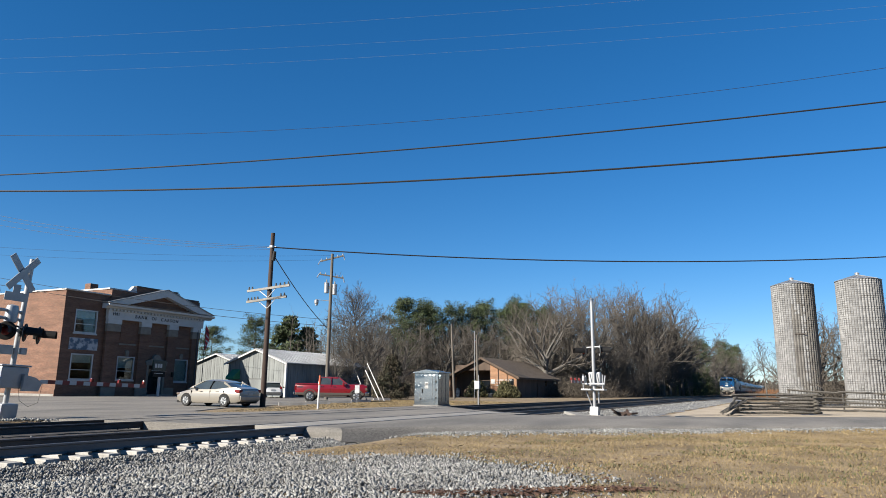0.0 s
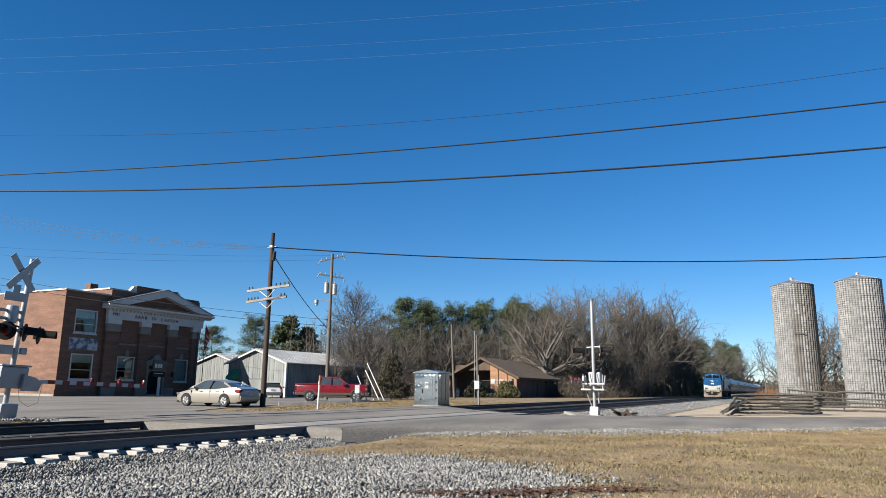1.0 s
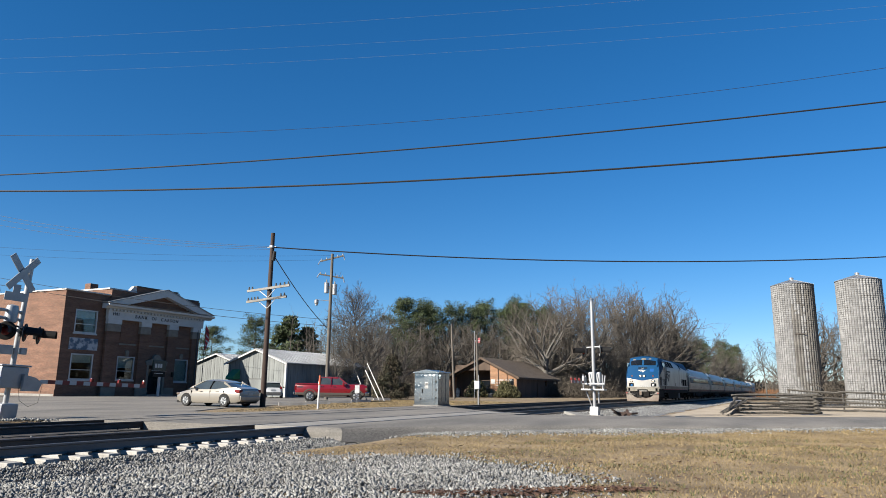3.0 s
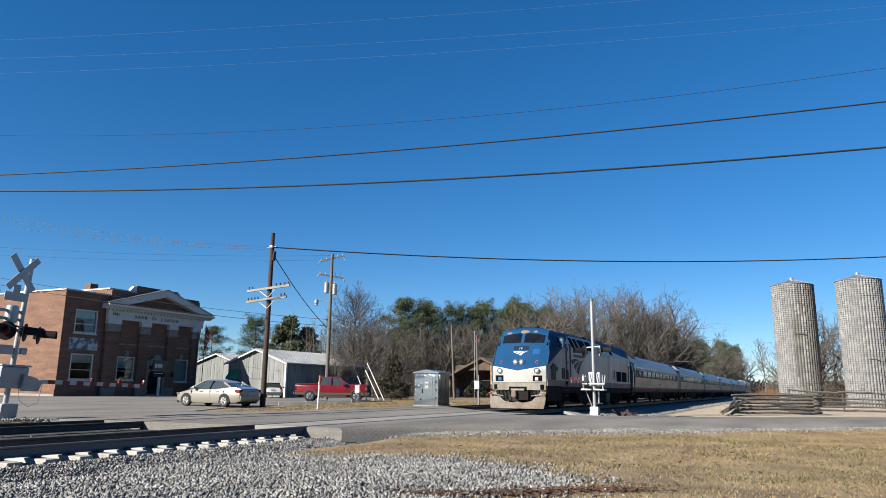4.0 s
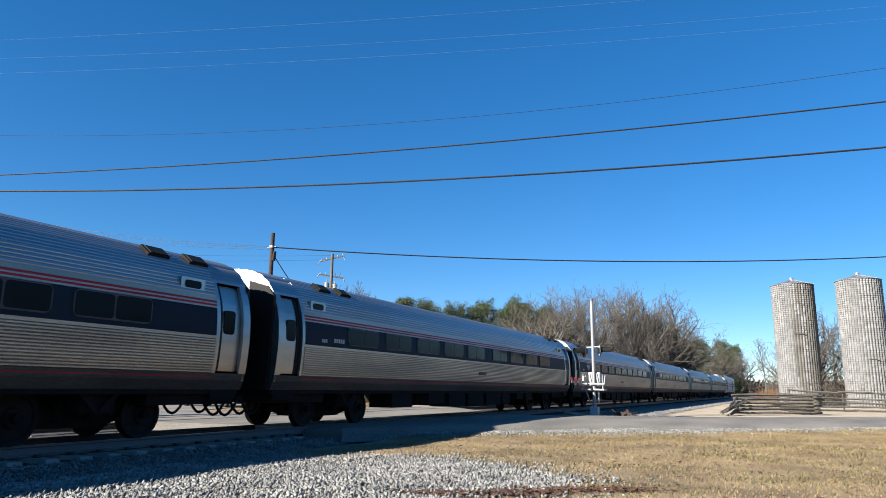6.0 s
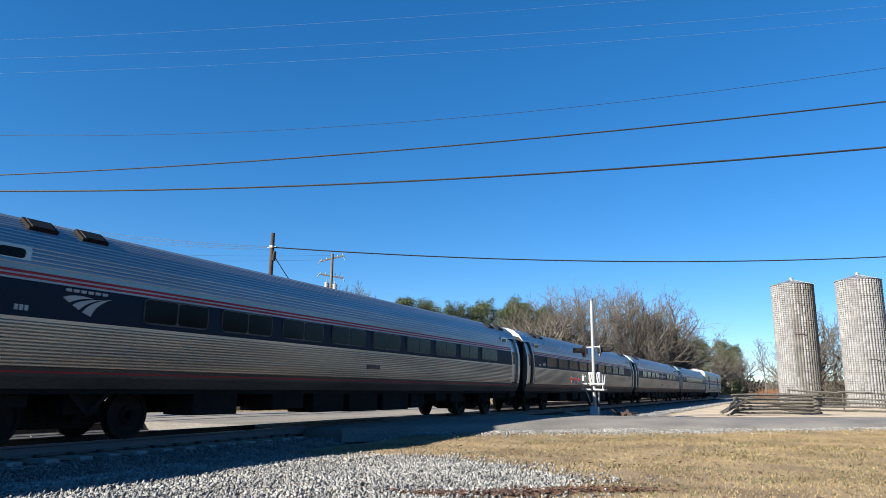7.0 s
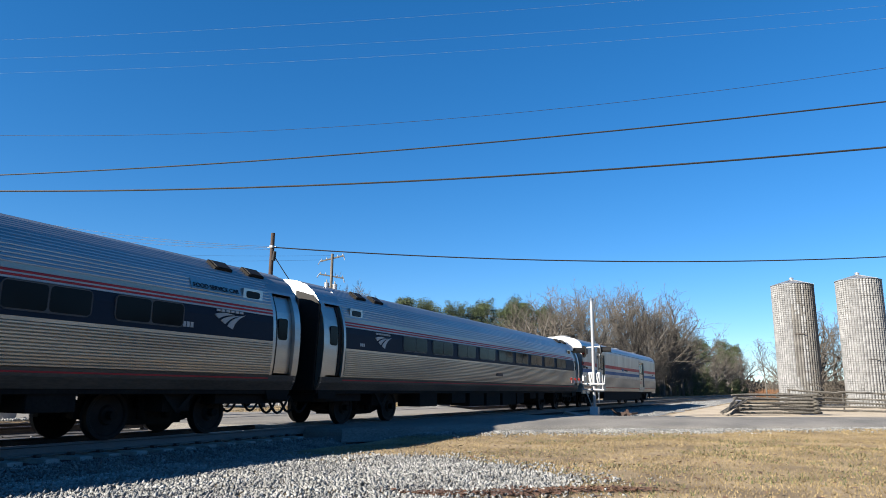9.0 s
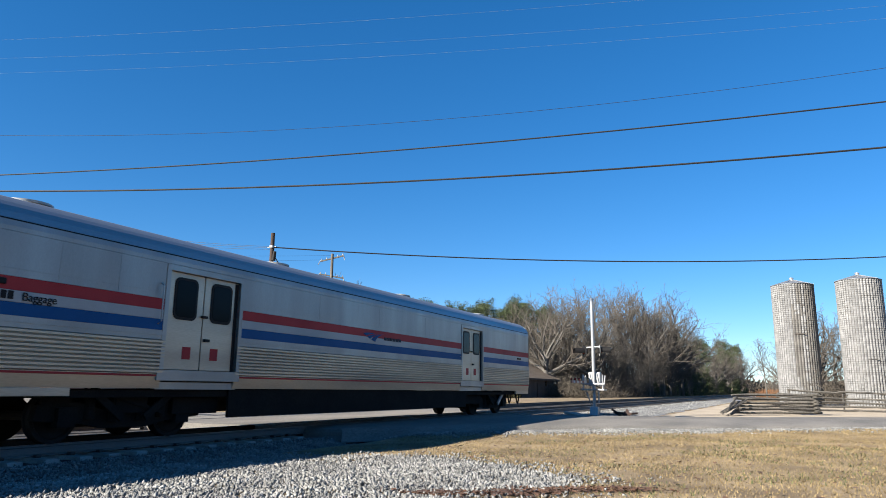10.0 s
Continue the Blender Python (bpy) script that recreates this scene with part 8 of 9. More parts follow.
def small_suv(m, label):
    c = thing("small_car", label, "car", m)
    secs = [(x, [(w - 0.05, 0.25), (w, 0.36), (w, 0.85), (w - 0.02, zb), (w * 0.7, zt), (0, zt)]) for x, w, zb, zt in ((-2.15, 0.78, 0.88, 0.95), (-2.1, 0.85, 0.95, 1.0), (-1.0, 0.89, 0.98, 1.03), (0.8, 0.89, 0.96, 1.0), (1.4, 0.87, 0.92, 0.96), (2.05, 0.78, 0.75, 0.82), (2.15, 0.7, 0.6, 0.68))]
    part("body", body_loft(secs), M_CARWHITE, c, "white bodywork", smooth=True)
    part("glasshouse", body_loft([(-2.0, [(0.80, 0.96), (0.62, 1.5), (0.4, 1.55), (0, 1.56)]), (-0.5, [(0.83, 0.96), (0.66, 1.56), (0.4, 1.6), (0, 1.62)]), (0.3, [(0.83, 0.95), (0.64, 1.52), (0.4, 1.56), (0, 1.58)]), (1.25, [(0.8, 0.93), (0.74, 0.97), (0.4, 0.98), (0, 0.99)])]), M_CARGLASS, c, "dark windows", smooth=True)
    part("roof", body_loft([(-2.08, [(0.64, 1.48), (0.6, 1.54), (0.4, 1.58), (0, 1.59)]), (-0.5, [(0.67, 1.52), (0.63, 1.6), (0.4, 1.64), (0, 1.65)]), (0.4, [(0.64, 1.48), (0.6, 1.53), (0.4, 1.57), (0, 1.58)])]), M_CARWHITE, c, "white roof", smooth=True)
    for s in (-1, 1):
        part("tail_lamp", box(-2.18, -2.0, *sorted((s * 0.66, s * 0.87)), 0.86, 1.12, bevel=0.03), M_TAIL, c, "red tail lamp")
        part("mirror", box(0.75, 0.9, *sorted((s * 0.88, s * 1.05)), 0.98, 1.12, bevel=0.03), M_BLACK, c)
        for x in (1.3, -1.3):
            road_wheel(c, x, s * 0.78, 0.33, s)
    part("rear_bumper", box(-2.22, -2.05, -0.82, 0.82, 0.32, 0.58, bevel=0.04), M_PLASTIC, c, "dark bumper")
    part("number_plate", box(-2.19, -2.15, -0.17, 0.17, 0.7, 0.84), M_ALU, c, "plain number plate bar")
    return c


suv = small_suv(pose(56.0, 46.6, -0.085, 0, 0, 38), "small white hatchback parked by the barn")
copy_thing(suv, pose(34.8, 60.8, -0.085, 0, 0, 100))


# ---- split rail fence ----
def rail_fence():
    f = thing("rail_fence", "weathered grey zigzag split rail fence", "fence")
    rng = random.Random(21)
    corners = [(45.2, 2.75), (48.3, -1.25), (51.2, 0.6)]

    def rail(a, b, w=0.13):
        a, b = Vector(a), Vector(b)
        bm = bmesh.new()
        n = 7
        pts, rr = [], []
        bow = Vector((rng.uniform(-0.05, 0.05), rng.uniform(-0.05, 0.05), rng.uniform(-0.06, 0.06)))
        for i in range(n):
            k = i / (n - 1)
            pts.append(a.lerp(b, k) + bow * math.sin(math.pi * k) + Vector((rng.uniform(-0.012, 0.012),) * 3))
            rr.append(w / 2 * rng.uniform(0.8, 1.15))
        path_tube(pts, rr, 5, bm)
        part("rail", bm, M_FENCE, f)
    for i, (p, q) in enumerate(zip(corners, corners[1:])):
        d = (Vector(q) - Vector(p)).normalized()
        for j in range(6):
            z = -0.26 + 0.10 + 0.20 * j + (0.115 if i % 2 else 0)
            e0, e1 = rng.uniform(0.25, 0.5), rng.uniform(0.25, 0.6)
            rail((p[0] - d.x * e0, p[1] - d.y * e0, z + rng.uniform(-0.03, 0.03)), (q[0] + d.x * e1, q[1] + d.y * e1, z + rng.uniform(-0.03, 0.03)), rng.uniform(0.14, 0.20))
    for a, b in (((58.5, 0.2, 1.25), (60.2, -3.6, 1.05)), ((60.0, -3.2, 1.12), (60.8, -7.4, 0.92)), ((60.6, -7.0, 0.95), (61.0, -11.5, 0.8)),
                 ((58.6, 0.0, 0.72), (60.3, -3.8, 0.6)), ((60.2, -3.4, 0.62), (61.0, -7.6, 0.5)), ((60.7, -7.2, 0.5), (61.0, -11.8, 0.4)),
                 ((57.6, -0.2, 0.42), (59.2, -4.2, 0.36)), ((58.8, -3.6, 0.36), (59.6, -8.4, 0.3)), ((59.4, -7.8, 0.3), (60.0, -12.0, 0.25)), ((57.3, -0.3, 0.1), (59.0, -4.4, 0.06)), ((58.6, -3.8, 0.06), (59.4, -8.6, 0.04)), ((59.2, -8.0, 0.05), (59.8, -12.2, 0.02)), ((57.0, -0.4, -0.14), (58.8, -4.6, -0.16)), ((58.4, -4.0, -0.15), (59.2, -8.8, -0.16))):
        rail(a, b, 0.15)
    for x, y in ((58.6, 0.1), (60.2, -3.5), (60.8, -7.2), (61, -11.4)):
        rail((x, y, -0.35), (x, y, 1.2), 0.16)
    # splayed heap at the near end
    for j in range(7):
        rail((42.6 + rng.uniform(-0.2, 0.6), 3.35 + rng.uniform(-0.25, 0.3), -0.28 + 0.05 * j), (45.6 + rng.uniform(-0.2, 0.3), 2.6 + rng.uniform(-0.4, 0.3), 0.05 + 0.13 * j), 0.13)


rail_fence()

# ---- trees and plants ----
def tube_into(verts, faces, pts, rad, seg):
    o = len(verts)
    for i, p in enumerate(pts):
        d = (pts[min(i + 1, len(pts) - 1)] - pts[max(i - 1, 0)]).normalized()
        u = d.orthogonal().normalized()
        v = d.cross(u)
        for k in range(seg):
            a = math.tau * k / seg
            verts.append(p + (u * math.cos(a) + v * math.sin(a)) * rad[i])
    for i in range(len(pts) - 1):
        for k in range(seg):
            a, b = o + i * seg + k, o + i * seg + (k + 1) % seg
            faces.append((a, b, b + seg, a + seg))


HABITS = {
    # bole share, limbs, first limb, lean of limbs low and high (from upright), limb length low and high, uplift, gnarl, share of leader
    "oak": (0.30, 9, 0.55, (1.30, 0.28), (0.44, 0.42), 0.10, 0.20, 0.40),
    "vase": (0.42, 10, 0.60, (1.0, 0.12), (0.36, 0.40), 0.07, 0.14, 0.42),
    "forest": (0.95, 17, 0.36, (1.0, 0.45), (0.30, 0.14), 0.12, 0.11, 1.0),
    "pin": (0.92, 66, 0.14, (1.50, 0.72), (0.40, 0.20), 0.035, 0.08, 1.0),
    "scrub": (0.40, 9, 0.15, (0.9, 0.2), (0.55, 0.5), 0.05, 0.12, 0.5),
}


def bare_tree_meshes(seed, h, habit, fine=1.0):
    """A leafless tree: trunk and limbs in one mesh, branches and twigs in another."""
    share, limbs, first, leans, lengths, uplift, gnarl, leader = HABITS[habit]
    rng = random.Random(seed)
    bark, twig = ([], []), ([], [])

    def away(d, az, ang):
        side = d.orthogonal().normalized()
        side.rotate(Matrix.Rotation(az, 3, d))
        return (d * math.cos(ang) + side * math.sin(ang)).normalized()

    def run(p, d, length, r, n, wander, lift, end, seg, store):
        pts, rad, q, dd = [p.copy()], [r], p.copy(), d.copy()
        for i in range(n):
            dd = (dd + Vector((rng.gauss(0, wander), rng.gauss(0, wander), rng.gauss(lift, wander * 0.6)))).normalized()
            q = q + dd * (length / n)
            pts.append(q.copy())
            rad.append(r + (end - r) * (i + 1) / n)
        tube_into(*store, pts, rad, seg)
        return pts, rad

    def sprig(p, d, length):
        """One fine twig: a thin sliver."""
        w = d.orthogonal().normalized()
        w.rotate(Matrix.Rotation(rng.uniform(0, math.tau), 3, d))
        w *= 0.011
        o = len(twig[0])
        twig[0].extend((p - w, p + w, p + d * length))
        twig[1].append((o, o + 1, o + 2))

    def at(pts, t):
        k = min(len(pts) - 2, int(t * (len(pts) - 1)))
        return pts[k].lerp(pts[k + 1], t * (len(pts) - 1) - k), (pts[k + 1] - pts[k]).normalized(), k

    def spray(p, d, length, r):
        pts, _ = run(p, d, length, r, 2, 0.16, uplift * 0.6, 0.008, 3, twig)
        for i in range(int(11 * fine)):
            q, dd, _ = at(pts, rng.uniform(0.15, 1.0))
            sprig(q, away(dd, rng.uniform(0, math.tau), rng.uniform(0.25, 0.95)), rng.uniform(0.35, 0.9) * h * 0.042)

    def branch(p, d, length, r):
        pts, rad = run(p, d, length, r, 5, gnarl * 1.1, uplift * 0.7, 0.014, 4, twig)
        n = max(3, int(length / (h * 0.026) * fine))
        for i in range(n):
            t = 0.15 + 0.85 * (i + rng.random()) / n
            q, dd, k = at(pts, t)
            spray(q, away(dd, i * 2.4 + rng.uniform(-0.7, 0.7), rng.uniform(0.45, 0.95)), length * rng.uniform(0.30, 0.52) * (1.12 - 0.3 * t), max(0.013, rad[k] * 0.5))

    def limb(p, d, length, r):
        pts, rad = run(p, d, length, r, 7, gnarl, uplift, 0.022, 6, bark)
        n = max(5, int(length / (h * 0.042)))
        for i in range(n):
            t = 0.18 + 0.82 * (i + rng.random()) / n
            q, dd, k = at(pts, t)
            branch(q, away(dd, i * 2.4 + rng.uniform(-0.6, 0.6), rng.uniform(0.5, 1.0)), length * rng.uniform(0.32, 0.55) * (1.15 - 0.4 * t), max(0.022, rad[k] * 0.55))

    base = h * (0.024 if habit in ("oak", "vase") else 0.016 if habit == "forest" else 0.014)
    stem, srad = run(Vector((0, 0, -0.25)), Vector((rng.gauss(0, 0.03), rng.gauss(0, 0.03), 1)).normalized(), h * share, base, 8, 0.03, 0.02, base * (0.62 if leader < 0.6 else 0.12), 9, bark)
    for i in range(limbs):
        k = (i + rng.random() * 0.8) / limbs
        t = first + (0.995 - first) * k
        q, dd, j = at(stem, t)
        ang = leans[0] + (leans[1] - leans[0]) * k ** 0.8 + rng.uniform(-0.14, 0.14)
        ln = h * (lengths[0] + (lengths[1] - lengths[0]) * k ** (2.2 if habit == "pin" else 1)) * rng.uniform(0.85, 1.1)
        az = i * 2.4 + rng.uniform(-0.5, 0.5)
        d = Vector((math.sin(ang) * math.cos(az), math.sin(ang) * math.sin(az), math.cos(ang)))
        r = srad[j] * (0.62 if leader < 0.6 else 0.45)
        if habit == "pin":
            branch(q, d, ln, max(0.045, r * 0.9))
        else:
            limb(q, d, ln, max(0.035, r))
    allv = bark[0] + twig[0]
    zs = h / max(v.z for v in allv)
    out = []
    for name, (v, f), m in (("trunk", bark, M_BARK), ("crown", twig, M_TWIG)):
        me = bpy.data.meshes.new(name)
        me.from_pydata([(p.x * zs, p.y * zs, p.z * zs) for p in v], [], f)
        me.materials.append(m)
        out.append(me)
    return out


def leaf_cluster(verts, faces, centre, radius, n, size, rng, droop=0.0, slim=0.28, flat=0.6):
    for _ in range(n):
        a, b = rng.uniform(0, math.tau), rng.uniform(-0.7, 1)
        rr = radius * rng.random() ** 0.4
        p = centre + Vector((rr * math.cos(a) * math.sqrt(max(0, 1 - b * b)), rr * math.sin(a) * math.sqrt(max(0, 1 - b * b)), rr * b * flat))
        d = Vector((rng.gauss(0, 1), rng.gauss(0, 1), rng.gauss(0.4 - droop, 0.7))).normalized() * size * rng.uniform(0.6, 1.4)
        w = d.orthogonal().normalized()
        w.rotate(Matrix.Rotation(rng.uniform(0, math.tau), 3, d.normalized()))
        w *= size * slim
        o = len(verts)
        verts += [p - w, p + w, p + d]
        faces.append((o, o + 1, o + 2))


def pine_meshes(seed, h, bare=0.5, wide=0.20):
    rng = random.Random(seed)
    bark, leaf = ([], []), ([], [])
    top = Vector((rng.uniform(-0.4, 0.4), rng.uniform(-0.4, 0.4), h))
    pts = [Vector((0, 0, -0.2)).lerp(top, i / 5) + Vector((rng.uniform(-0.12, 0.12), rng.uniform(-0.12, 0.12), 0)) for i in range(6)]
    tube_into(*bark, pts, [h * 0.016 * (1 - 0.8 * i / 5) for i in range(6)], 7)
    for i in range(46):
        t = bare + (1 - bare) * (i + rng.random()) / 46
        base = Vector((0, 0, 0)).lerp(top, t)
        az = i * 2.4 + rng.uniform(-0.6, 0.6)
        k = (t - bare) / (1 - bare)
        ln = h * wide * (0.55 + 0.75 * math.sin(math.pi * min(1, 0.22 + k * 0.8))) * rng.uniform(0.6, 1.15)
        d = Vector((math.cos(az), math.sin(az), rng.uniform(-0.1, 0.3) + 0.5 * k))
        end = base + d.normalized() * ln
        tube_into(*bark, [base, base.lerp(end, 0.5) + Vector((0, 0, -0.1)), end], [0.05, 0.035, 0.012], 3)
        for j in range(4):
            c = base.lerp(end, 0.45 + 0.18 * j) + Vector((rng.gauss(0, 0.3), rng.gauss(0, 0.3), rng.gauss(0.1, 0.2)))
            leaf_cluster(*leaf, c, h * 0.058 * rng.uniform(0.7, 1.25), 76, 0.32, rng, 0.0, 0.15, 0.85)
    for j in range(6):
        leaf_cluster(*leaf, top + Vector((rng.gauss(0, 0.5), rng.gauss(0, 0.5), rng.uniform(-1, 0.2))), h * 0.05, 90, 0.30, rng, 0.0, 0.14)
    out = []
    for name, (v, f), m in (("trunk", bark, M_BARK), ("crown", leaf, M_PINE)):
        me = bpy.data.meshes.new(name)
        me.from_pydata([tuple(x) for x in v], [], f)
        me.materials.append(m)
        out.append(me)
    return out


def cedar_meshes(seed, h, w, m, clumps=190, per=44, size=0.24):
    rng = random.Random(seed)
    bark, leaf = ([], []), ([], [])
    tube_into(*bark, [Vector((0, 0, -0.2)), Vector((0, 0, h * 0.9))], [0.14, 0.02], 6)
    for i in range(clumps):
        t = rng.random() ** 1.25
        az = rng.uniform(0, math.tau)
        r = w * (1 - t) ** 0.75 * rng.uniform(0.55, 1.08) + 0.05
        c = Vector((r * math.cos(az), r * math.sin(az), 0.15 + t * h * 0.97))
        if i % 4 == 0:
            tube_into(*bark, [Vector((0, 0, c.z * 0.85)), c], [0.03, 0.008], 3)
        leaf_cluster(*leaf, c, 0.42, per, size, rng, -0.3)
    out = []
    for name, (v, f), mm in (("trunk", bark, M_BARK), ("crown", leaf, m)):
        me = bpy.data.meshes.new(name)
        me.from_pydata([tuple(x) for x in v], [], f)
        me.materials.append(mm)
        out.append(me)
    return out


def plant(name, meshes, x, y, scale, turn, label, category, group="", z=None):
    t = thing(name, label, category, pose(x, y, ground_z(x, y) if z is None else z, 0, 0, turn), group)
    t.scale = (scale, scale, scale)
    part("trunk", meshes[0], M_BARK, t, "grey-brown bark")
    part("crown", meshes[1], meshes[1].materials[0], t)
    return t


BARE = [bare_tree_meshes(sd, h, hb, fn) for sd, h, hb, fn in ((1, 16, "oak", 1.0), (2, 18, "vase", 0.9), (3, 17, "oak", 0.8), (4, 15, "forest", 0.85), (5, 14, "scrub", 0.7), (6, 15, "pin", 1.8), (7, 16, "forest", 0.9))]
FAR_BARE = [bare_tree_meshes(sd, h, hb, 0.5) for sd, h, hb in ((8, 16, "oak"), (9, 16, "forest"), (10, 15, "scrub"))]
PINES = [pine_meshes(s, 16, b, w * 1.12) for s, b, w in ((11, 0.36, 0.19), (12, 0.45, 0.21), (13, 0.33, 0.18), (14, 0.47, 0.21))]
CEDARS = [cedar_meshes(21, 4.6, 2.0, M_CEDAR, 210, 60, 0.2), cedar_meshes(22, 6.0, 2.4, M_PINE, 150, 26, 0.34)]
rng = random.Random(77)
L_BARE, L_PINE = "leafless grey-brown tree with fine twigs", "tall pine with bare trunk and dark green crown"


def bare(x, y, s, k=None, label=L_BARE):
    k = rng.choice((0, 1, 2, 3, 4, 6)) if k is None else k
    return plant("bare_tree", BARE[k], x, y, s, rng.uniform(0, 360), label, "tree", "leafless trees")


def far_bare(x, y, s, k=None):
    return plant("bare_tree", FAR_BARE[rng.randrange(3) if k is None else k], x, y, s, rng.uniform(0, 360), L_BARE, "tree", "leafless trees")


def pine(x, y, s, k=None):
    k = rng.randrange(4) if k is None else k
    return plant("pine_tree", PINES[k], x, y, s, rng.uniform(0, 360), L_PINE, "tree", "pine trees")


bare(108.5, 35.2, 1.19, 0, "wide spreading leafless tree behind the post office")
# the large tree behind the pickup, and neighbours
bare(72.0, 48.0, 0.97, 5, "tall leafless tree with a straight leader behind the parked pickup")
bare(80.0, 50.5, 0.75, 2)
bare(70.0, 49.5, 0.62, 3)
bare(75.5, 48.5, 0.66, 6)
bare(66.0, 46.0, 0.5, 4)
bare(78.0, 44.5, 0.55, 4)
# pines and bare trees behind the post office
for x, y, s, k in ((106, 60, 0.98, 1), (110, 57, 0.93, 3), (113, 60, 0.98, 2), (118, 56, 0.97, 3), (122, 53, 0.98, 1), (128, 54, 1.08, 0), (126, 48, 0.98, 2), (133, 49, 1.1, 3), (138, 50, 1.12, 1), (103, 58, 0.72, 0), (146, 48, 1.1, 0), (141, 45, 1.02, 3)):
    pine(x, y, s, k)
for x, y, s in ((96, 54, 0.72), (101, 53, 0.78), (106, 52, 0.85), (111, 50, 0.8), (116, 48, 0.85), (120, 45, 0.8), (92, 56, 0.7), (125, 43, 0.9), (113, 54, 0.9)):
    bare(x, y, s)
# tall bare trees right of the post office and along the far side of the tracks
for x, y, s, k in ((118.5, 37.5, 1.10, 0), (122, 34.5, 1.06, 2), (127, 36, 1.16, 1), (121, 31.5, 0.95, 2), (131, 33.5, 1.12, 3), (128, 29.0, 0.9, 4), (137, 32, 1.18, 1), (140, 28.5, 1.05, 3),
                   (146, 30, 1.28, 1), (150, 26.5, 1.15, 2), (156, 28, 1.34, 1), (163, 27.5, 1.38, 0), (160, 24.6, 1.2, 3), (170, 26, 1.4, 1), (176, 25, 1.34, 2), (183, 25, 1.25, 0), (134, 27, 0.85, 4), (152, 32, 1.3, 3), (168, 31, 1.4, 1), (143, 25.5, 0.9, 4), (190, 26, 1.1, 2)):
    bare(x, y, s * 1.07, k)
for i in range(26):
    x = 190 + i * 9.5 + rng.uniform(-2.5, 2.5)
    y = 22.6 + rng.uniform(0, 6)
    if i % 4 == 1:
        pine(x, y, rng.uniform(0.8, 1.0) * (1 + max(0, x - 210) / 330))
    else:
        far_bare(x, y, rng.uniform(0.9, 1.1) * (1 + max(0, x - 210) / 330))
for i in range(34):
    x = 150 + i * 8 + rng.uniform(-3, 3)
    plant("cedar_tree", CEDARS[1], x, 22.4 + rng.uniform(0, 2.5) + (2.5 if x < 175 else 0), rng.uniform(0.7, 1.3) if x > 180 else rng.uniform(0.4, 0.7), rng.uniform(0, 360), "dark evergreen tree beside the railway line", "tree", "evergreens by the line")
for i in range(11):
    bare(130 + i * 6.0 + rng.uniform(-1.5, 1.5), 22.8 + rng.uniform(0, 2.2), rng.uniform(0.62, 0.92))
for i in range(8):
    x = 106 + i * 11.5 + rng.uniform(-1.5, 1.5)
    bare(x, 52 - (x - 106) * 0.22 + rng.uniform(-2, 5), rng.uniform(0.72, 0.98))
# trees behind the barns and the bank
for x, y, s, k in ((98, 80, 0.72, 2), (100, 88, 0.8, 3), (96, 95, 0.7, 1)):
    pine(x, y, s, k)
for x, y, s in ((100, 84, 0.62), (105, 90, 0.7), (88, 66, 0.55), (60, 92, 0.85), (64, 96, 0.9)):
    bare(x, y, s)
plant("cedar_tree", CEDARS[0], 62.0, 36.4, 0.95, 20, "dense dark evergreen cedar with brownish foliage", "tree")
for x, y, s in ((97, 78, 2.15), (101, 77, 1.9)):
    plant("cedar_tree", CEDARS[1], x, y, s, rng.uniform(0, 360), "dark evergreen tree behind the barns", "tree")
# right-hand side of the line
for x, y, s, k in ((120, 3.2, 0.66, 3), (112, -4.6, 0.85, 1), (110, -3.4, 0.7, 2), (114, -5.6, 0.75, 4), (118, -6.0, 0.8, 3), (107, -13.6, 0.9, 1), (108, -10.5, 0.9, 2), (105, -12.5, 0.8, 0), (124, -2.5, 0.7, 4), (150, 0.5, 0.75, 2)):
    bare(x, y, s, k)
for i in range(14):
    far_bare(210 + i * 22 + rng.uniform(-5, 5), 4.5 - i * 0.4 + rng.uniform(-2.5, 1.0), rng.uniform(0.42, 0.6), 2)
SHRUB = [cedar_meshes(31 + i, 1.7, 1.25, M_SHRUB) for i in range(2)]
for i, (x, y, s) in enumerate(((88.9, 38.6, 1.15), (89.2, 34.6, 1.1), (89.6, 33.6, 0.8))):
    plant("shrub", SHRUB[i % 2], x, y, s, 40 * i, "rounded olive-brown shrub before the post office", "shrub", "shrubs by the wall")


def brush(name, spots, label, category, seed, m, h=2.5, n=60, size=0.5, up=1.4):
    """Thickets of thin upright stems and sprays, all in one mesh."""
    r = random.Random(seed)
    v, f = [], []
    for x, y, hh in spots:
        z0 = ground_z(x, y)
        for _ in range(n):
            p = Vector((x + r.gauss(0, 0.9), y + r.gauss(0, 0.9), z0 + hh * r.random() ** 1.3))
            d = Vector((r.gauss(0, 0.6), r.gauss(0, 0.6), r.gauss(up, 0.5))).normalized() * size * r.uniform(0.6, 1.8)
            w = d.orthogonal().normalized()
            w.rotate(Matrix.Rotation(r.uniform(0, math.tau), 3, d.normalized()))
            w *= 0.024 * r.uniform(0.6, 1.6) * (size / 0.5)
            o = len(v)
            v += [p - w, p + w, p + d]
            f.append((o, o + 1, o + 2))
    me = bpy.data.meshes.new(name)
    me.from_pydata([tuple(a) for a in v], [], f)
    me.materials.append(m)
    return tagged(new(name, me), label, category, kind="stuff")


spots = []
for i in range(520):
    x = 104 + 250 * rng.random() ** 1.5
    spots.append((x, 24.3 + rng.uniform(0, 9) + (4 if x < 118 else 0) * rng.random(), rng.uniform(0.8, 3.2)))
for i in range(170):
    spots.append((rng.uniform(80, 128), rng.uniform(47, 66), rng.uniform(1.5, 4.0)))
brush("undergrowth", spots, "tangled brown undergrowth at the edge of the woods", "undergrowth", 5, M_SCRUB, n=115, size=0.5, up=0.5)
